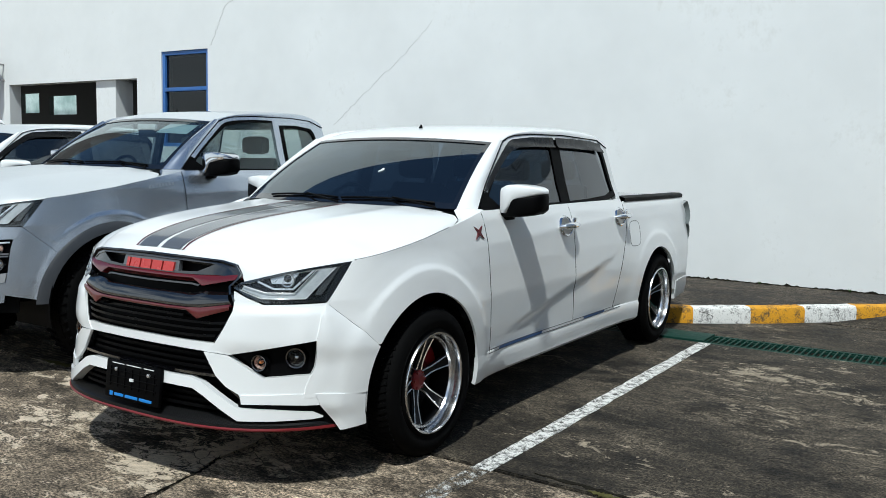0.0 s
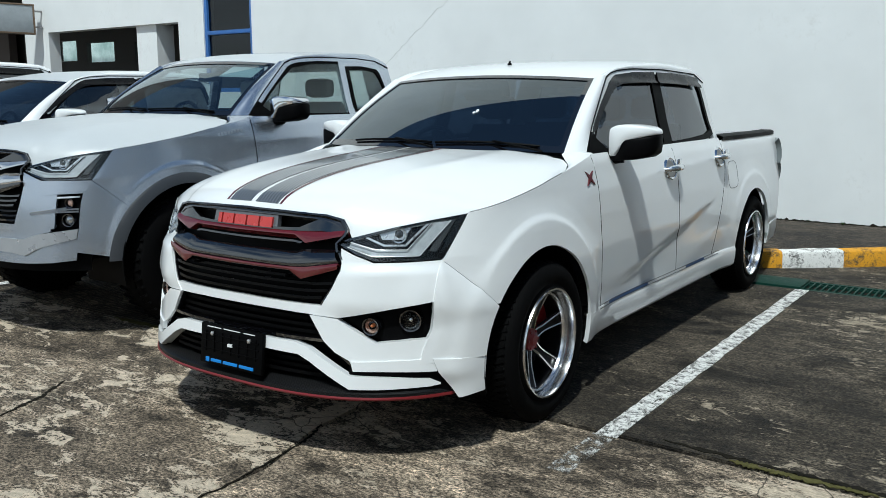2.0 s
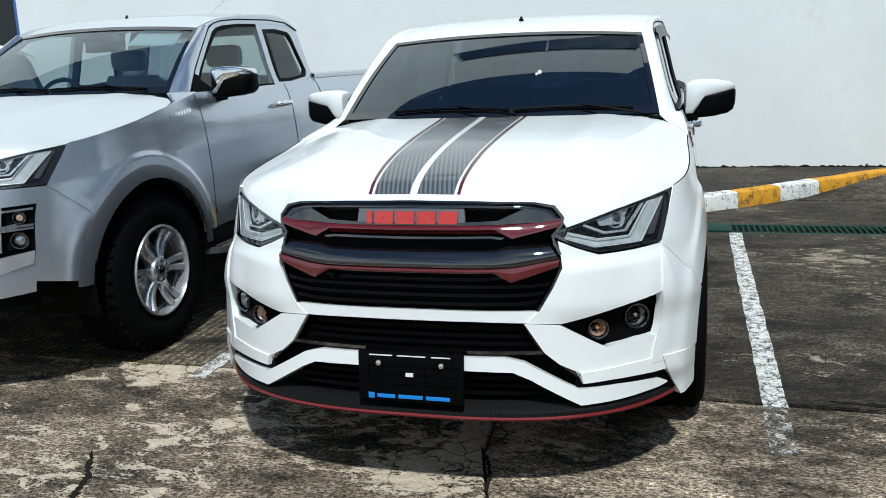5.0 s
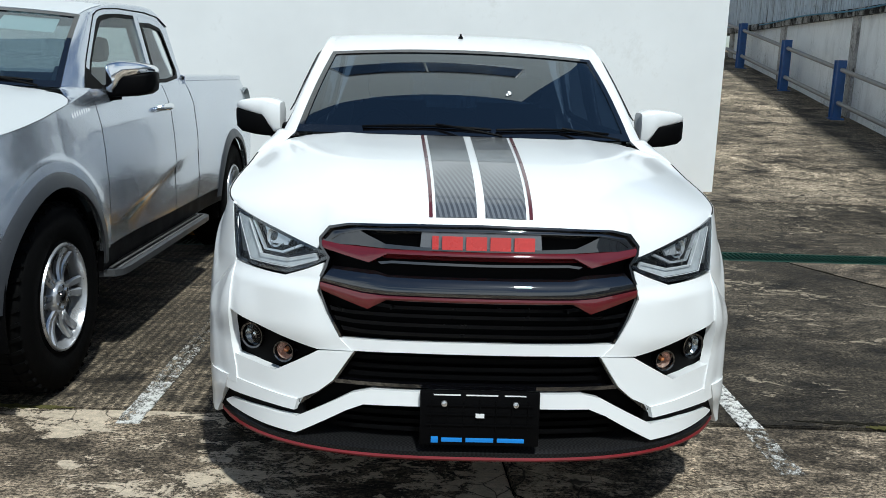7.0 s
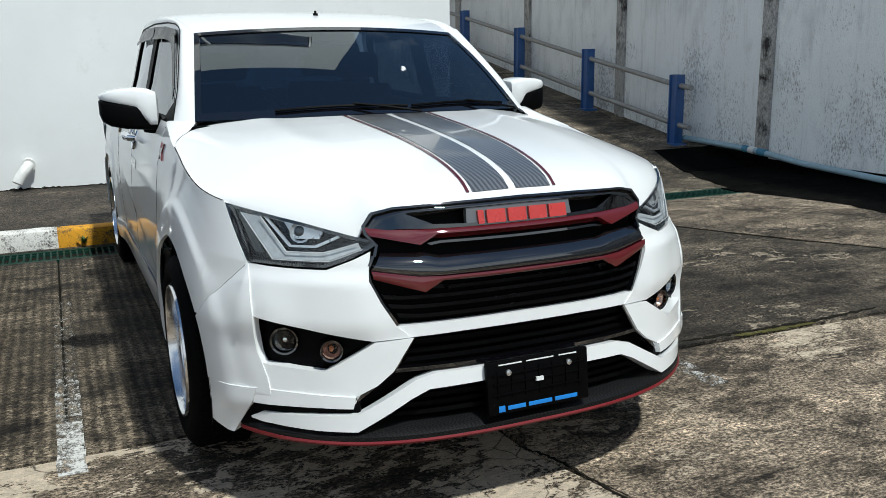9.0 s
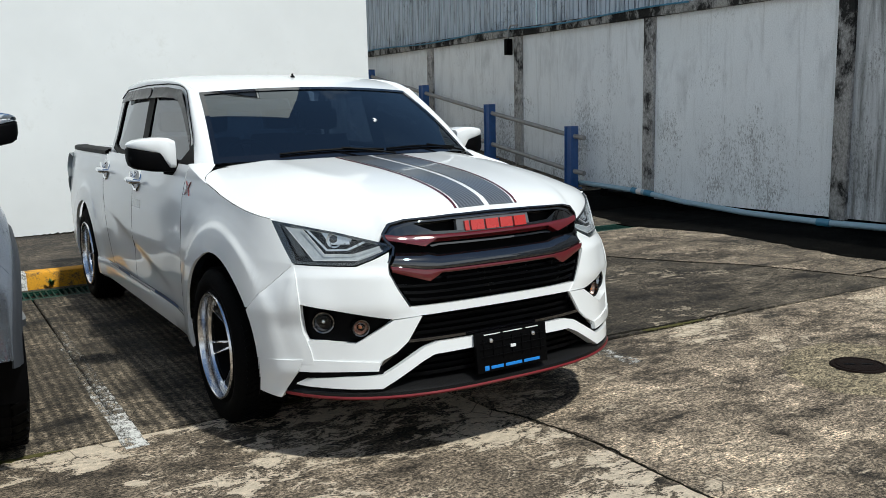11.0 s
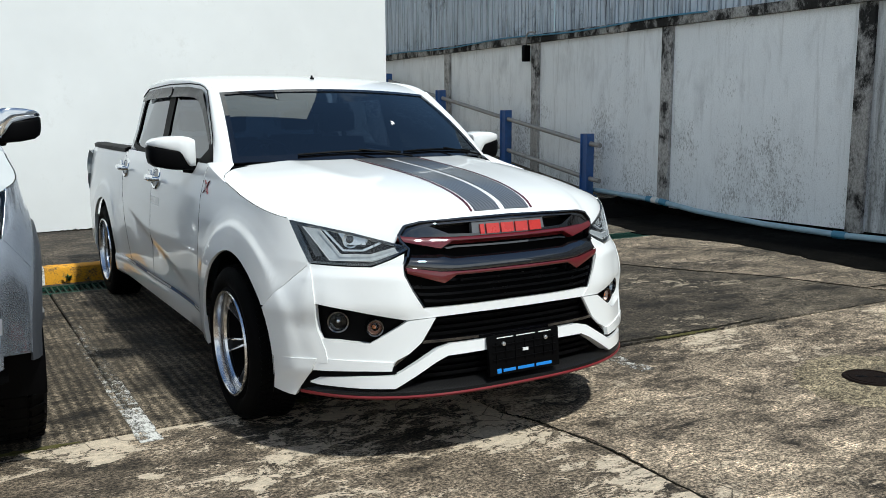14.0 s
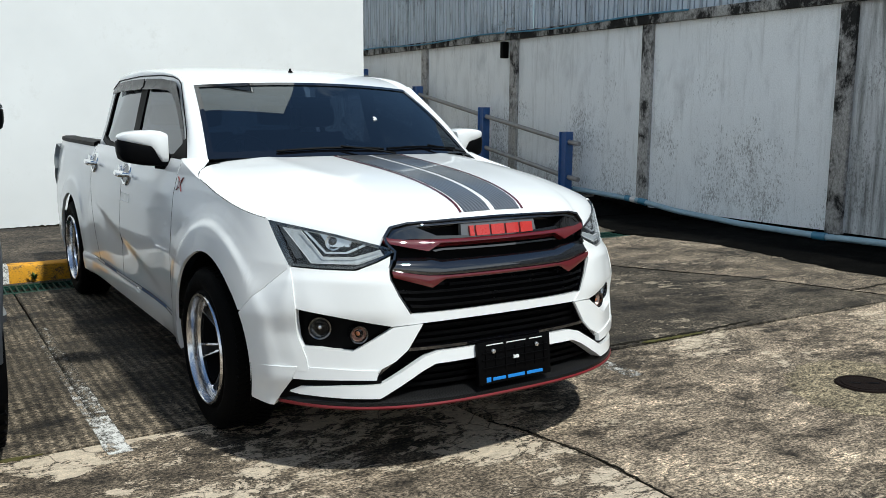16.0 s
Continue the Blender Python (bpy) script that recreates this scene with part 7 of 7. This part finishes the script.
        cheek = cheek_rows([[(.440, .785), (.49, .764), (.545, .741), (.64, .741), (.735, .741)],
                            [(.452, .712), (.50, .70), (.56, .69), (.65, .69), (.726, .69)],
                            [(.436, .62), (.48, .64), (.54, .660), (.60, .668), (.714, .674)]])
        for q in (cheek, mirrored(cheek)):
            part("cheek", q, body, bumper)
        FR = lambda nm, a, b, mt, off, t, lab="", k=4, m=3: [part(nm, q, mt, bumper, lab) for q in (lambda g: (g, mirrored(g)))(shell(strip(a, b, k, m, F(off)), t, (0, -1, 0)))]
        corner("corner", [(.735, .741), (.73, .72), (.724, .70), (.718, .685), (.713, .674), (.708, .62), (.706, .55), (.705, .482), (.70, .43), (.69, .36), (.69, .315)], seam_edge(.315), body, bumper, 0.003, 0.0005)
        FR("flank", [(.436, .62), (.48, .64), (.54, .660), (.622, .668)], [(.40, .50), (.45, .49), (.52, .485), (.616, .488)], body, 0.006, 0.03)
        for z_ in (.650, .585, .572):
            FR("fin", [(.61, z_ + .006), (.66, z_ + .008), (.705, z_ + .010)], [(.61, z_ - .003), (.66, z_ - .001), (.704, z_ + .001)], CHROME, 0.004, 0.02)
        FR("flank", [(.40, .502), (.45, .492), (.52, .487), (.60, .490)], [(.42, .43), (.47, .43), (.54, .455), (.60, .470)], body, 0.006, 0.03)
        FR("lamp_recess", [(.618, .660), (.66, .664), (.706, .668)], [(.612, .490), (.65, .490), (.700, .490)], MATT_BLACK, -0.03, 0.02, "black fog lamp recess", 4, 4)
        FR("blade", [(.50, .572), (.60, .590), (.665, .602)], [(.505, .556), (.60, .570), (.668, .584)], CHROME, 0.012, 0.03, "silver bumper blade")
        silver_t = [(0, .43), (.42, .43), (.47, .43), (.54, .455), (.708, .484)]
        silver_b = [(0, .365), (.40, .355), (.48, .340), (.56, .385), (.704, .432)]
        part("skid", shell(strip(half(silver_t), half(silver_b), 5, 4, F(0.014)), 0.03, (0, -1, 0)), ALLOY, bumper, "silver lower bumper trim")
        part("chin", shell(strip(half(silver_b), half([(0, .312), (.40, .298), (.48, .298), (.60, .302), (.70, .315)]), 5, 3, F(0.003)), 0.03, (0, -1, 0)), body, bumper)
        for z_ in (0.575, 0.550, 0.525):
            part("intake_slat", shell(strip(half([(0, z_ + .005), (.37, z_ + .005), (.41, z_ + .008)]), half([(0, z_ - .005), (.37, z_ - .005), (.405, z_ - .002)]), 6, 1, F(0.0)), 0.02, (0, -1, 0)), GLOSS_BLACK, bumper)
        for s in (1, -1):
            fix = (lambda g: g) if s > 0 else mirrored
            for (fx, fz, rad, mt, nm) in ((.660, .530, .030, FOG_BOWL, "fog_lamp"), (.662, .622, .022, AMBER_BOWL, "indicator_lamp")):
                c = F(-0.012)(fx, fz)
                mm = Matrix.Translation(c) @ Matrix.Rotation(radians(-90 + 30), 4, "Z")
                lm = add(nm, fix(moved(lathe([(-0.03, 0.001), (0.0, 0.001), (-0.003, rad * 0.6), (-0.012, rad * 0.92), (-0.03, rad)], 24), mm)), mt, None, "round fog lamp" if nm == "fog_lamp" else "amber indicator lamp")
                part("ring", fix(moved(lathe([(-0.03, rad), (0.006, rad * 1.02), (0.008, rad * 1.18), (-0.03, rad * 1.35)], 24), mm)), GLOSS_BLACK, lm)
        if not crew:
            for s in (1, -1):
                for k in range(8):
                    yk = 0.24 + 0.026 * k
                    g = shell([[S(0.002)(y, z) for y in (yk, yk + 0.018)] for z in (0.952 + 0.003 * k, 0.972 + 0.003 * k)], 0.003, (1, 0, 0))
                    add("wing_badge", g if s > 0 else mirrored(g), CHROME, None, "chrome wing badge bar")

    # -- wheels
    wx = (0.885, 0.865) if kit else (0.86, 0.85)
    for yy, xx in ((0.0, wx[0]), (sh.base, wx[1])):
        for s in (1, -1):
            wheel(root, s * xx, yy, r, rim_r, 0.225 if kit else 0.25, "sport" if kit else "touring", s)
    return root


pickup("pickup_truck", "white lowered crew cab pickup with grey stripes and red grille", pose(0, 0, 0, 0, 0, 0.4), WHITE_PAINT, 0.0, 0.33, 0.229, "crew", True, TINTED, "parked trucks")
pickup("pickup_truck", "grey extended cab pickup with chrome grille and film on its bonnet", pose(-2.47, 0.25, 0), SILVER_PAINT, 0.14, 0.385, 0.222, "extended", False, LIGHT_TINT, "parked trucks")
pickup("pickup_truck", "tall white crew cab pickup at the far end of the row", pose(-7.35, 0.1, 0), WHITE_PAINT, 0.2, 0.385, 0.222, "crew", False, TINTED, "parked trucks")
pickup("pickup_truck", "plain white crew cab pickup with smoked wind deflectors", pose(-4.85, 0.2, 0), WHITE_PAINT, 0.05, 0.33, 0.21, "crew", False, TINTED, "parked trucks")

# ---- kerb blocks, drain bars, weeds ----
def along(path, d):
    """The point and heading at distance d along a path."""
    for a, b in zip(path[:-1], path[1:]):
        seg = math.hypot(b[0] - a[0], b[1] - a[1])
        if d <= seg:
            return (a[0] + (b[0] - a[0]) * d / seg, a[1] + (b[1] - a[1]) * d / seg)
        d -= seg
    return path[-1]


kerb = thing("kerb", "raised kerb painted in yellow and white blocks", "kerb", kind="structure")
KP = [(-13.5, 3.64)] + KERB[1:]
total = sum(math.hypot(b[0] - a[0], b[1] - a[1]) for a, b in zip(KP[:-1], KP[1:]))
mark = 13.5 - 1.25
rnd = random.Random(4)
edges = [mark - 0.5 * k for k in range(24, 0, -1)] + [mark + 0.43 * k for k in range(6)]
while edges[-1] < total - 0.3:
    edges.append(edges[-1] + 0.5)
edges[-1] = total
edges.pop(-2)
first = edges.index(mark)
for i, (a, b) in enumerate(zip(edges[:-1], edges[1:])):
    rows = []
    for q in np.linspace(0, 1, 5):
        d = a + (b - a) * q
        p, p2 = along(KP, max(0, d - 0.08)), along(KP, min(total, d + 0.08))
        c = along(KP, d)
        t = Vector((p2[0] - p[0], p2[1] - p[1], 0)).normalized()
        nrm = Vector((-t.y, t.x, 0))
        j = rnd.uniform(-0.004, 0.004)
        rows.append([tuple(Vector((c[0], c[1], 0)) + nrm * o + Vector((0, 0, z + j))) for o, z in ((-0.004, -0.03), (0.0, 0.10), (0.012, 0.124), (0.03, 0.132), (0.13, 0.134), (0.15, 0.12), (0.15, -0.03))])
    part("kerb_block", shell(rows, 0.01, (0, -1, 0.5)), KERB_YELLOW if (i - first) % 2 == 0 else KERB_WHITE, kerb)

grate = thing("drain_grate", "green painted steel grating over the storm drain", "drain grate", kind="structure")
bar_mesh = as_mesh("bar", *box(-0.006, 0.006, 3.30, 3.56, -0.03, -0.002, 0.002), GRATE)
x = -5.0
while x < 4.68:
    if not 0.55 < x < 1.12:
        part("bar", bar_mesh, GRATE, grate, place=Matrix.Translation((x, 0, 0)))
    x += 0.042
part("cover_plate", box(0.53, 1.13, 3.275, 3.585, -0.02, 0.014, 0.004), GRATE, grate, "plain green cover plate")
for yy in (3.345, 3.515):
    part("tie_bar", box(-5.0, 4.69, yy - 0.004, yy + 0.004, -0.028, -0.006), GRATE, grate)


def weed(x, y, z, size, seed):
    """A tuft of narrow leaves."""
    rnd = random.Random(seed)
    v, f = [], []
    for _ in range(26):
        a, h, lean = rnd.uniform(0, 6.28), size * rnd.uniform(0.4, 1.0), rnd.uniform(0.2, 0.9)
        w = size * rnd.uniform(0.05, 0.11)
        dx, dy = math.cos(a), math.sin(a)
        k = len(v)
        for t, ww in ((0, 0.4), (0.4, 1.0), (0.75, 0.7), (1.0, 0.05)):
            r, zz = lean * h * t ** 1.4, h * t * (1 - 0.3 * t * lean)
            v += [(x + dx * r - dy * w * ww, y + dy * r + dx * w * ww, z + zz), (x + dx * r + dy * w * ww, y + dy * r - dx * w * ww, z + zz)]
        f += [(k + 2 * i, k + 2 * i + 1, k + 2 * i + 3, k + 2 * i + 2) for i in range(3)]
    return v, f


for n, (x, y, z, s) in enumerate([(-1.08, 3.63, 0.02, 0.075), (-2.75, -0.9, 0.0, 0.05), (1.75, 6.0, 0.115, 0.05), (0.9, 6.0, 0.115, 0.045), (5.7, 6.2, 0.15, 0.12), (2.5, 6.0, 0.115, 0.05)]):
    tagged(part("weed", weed(x, y, z, s, n), WEED), "small green weed in a joint of the concrete", "weed", "weeds")
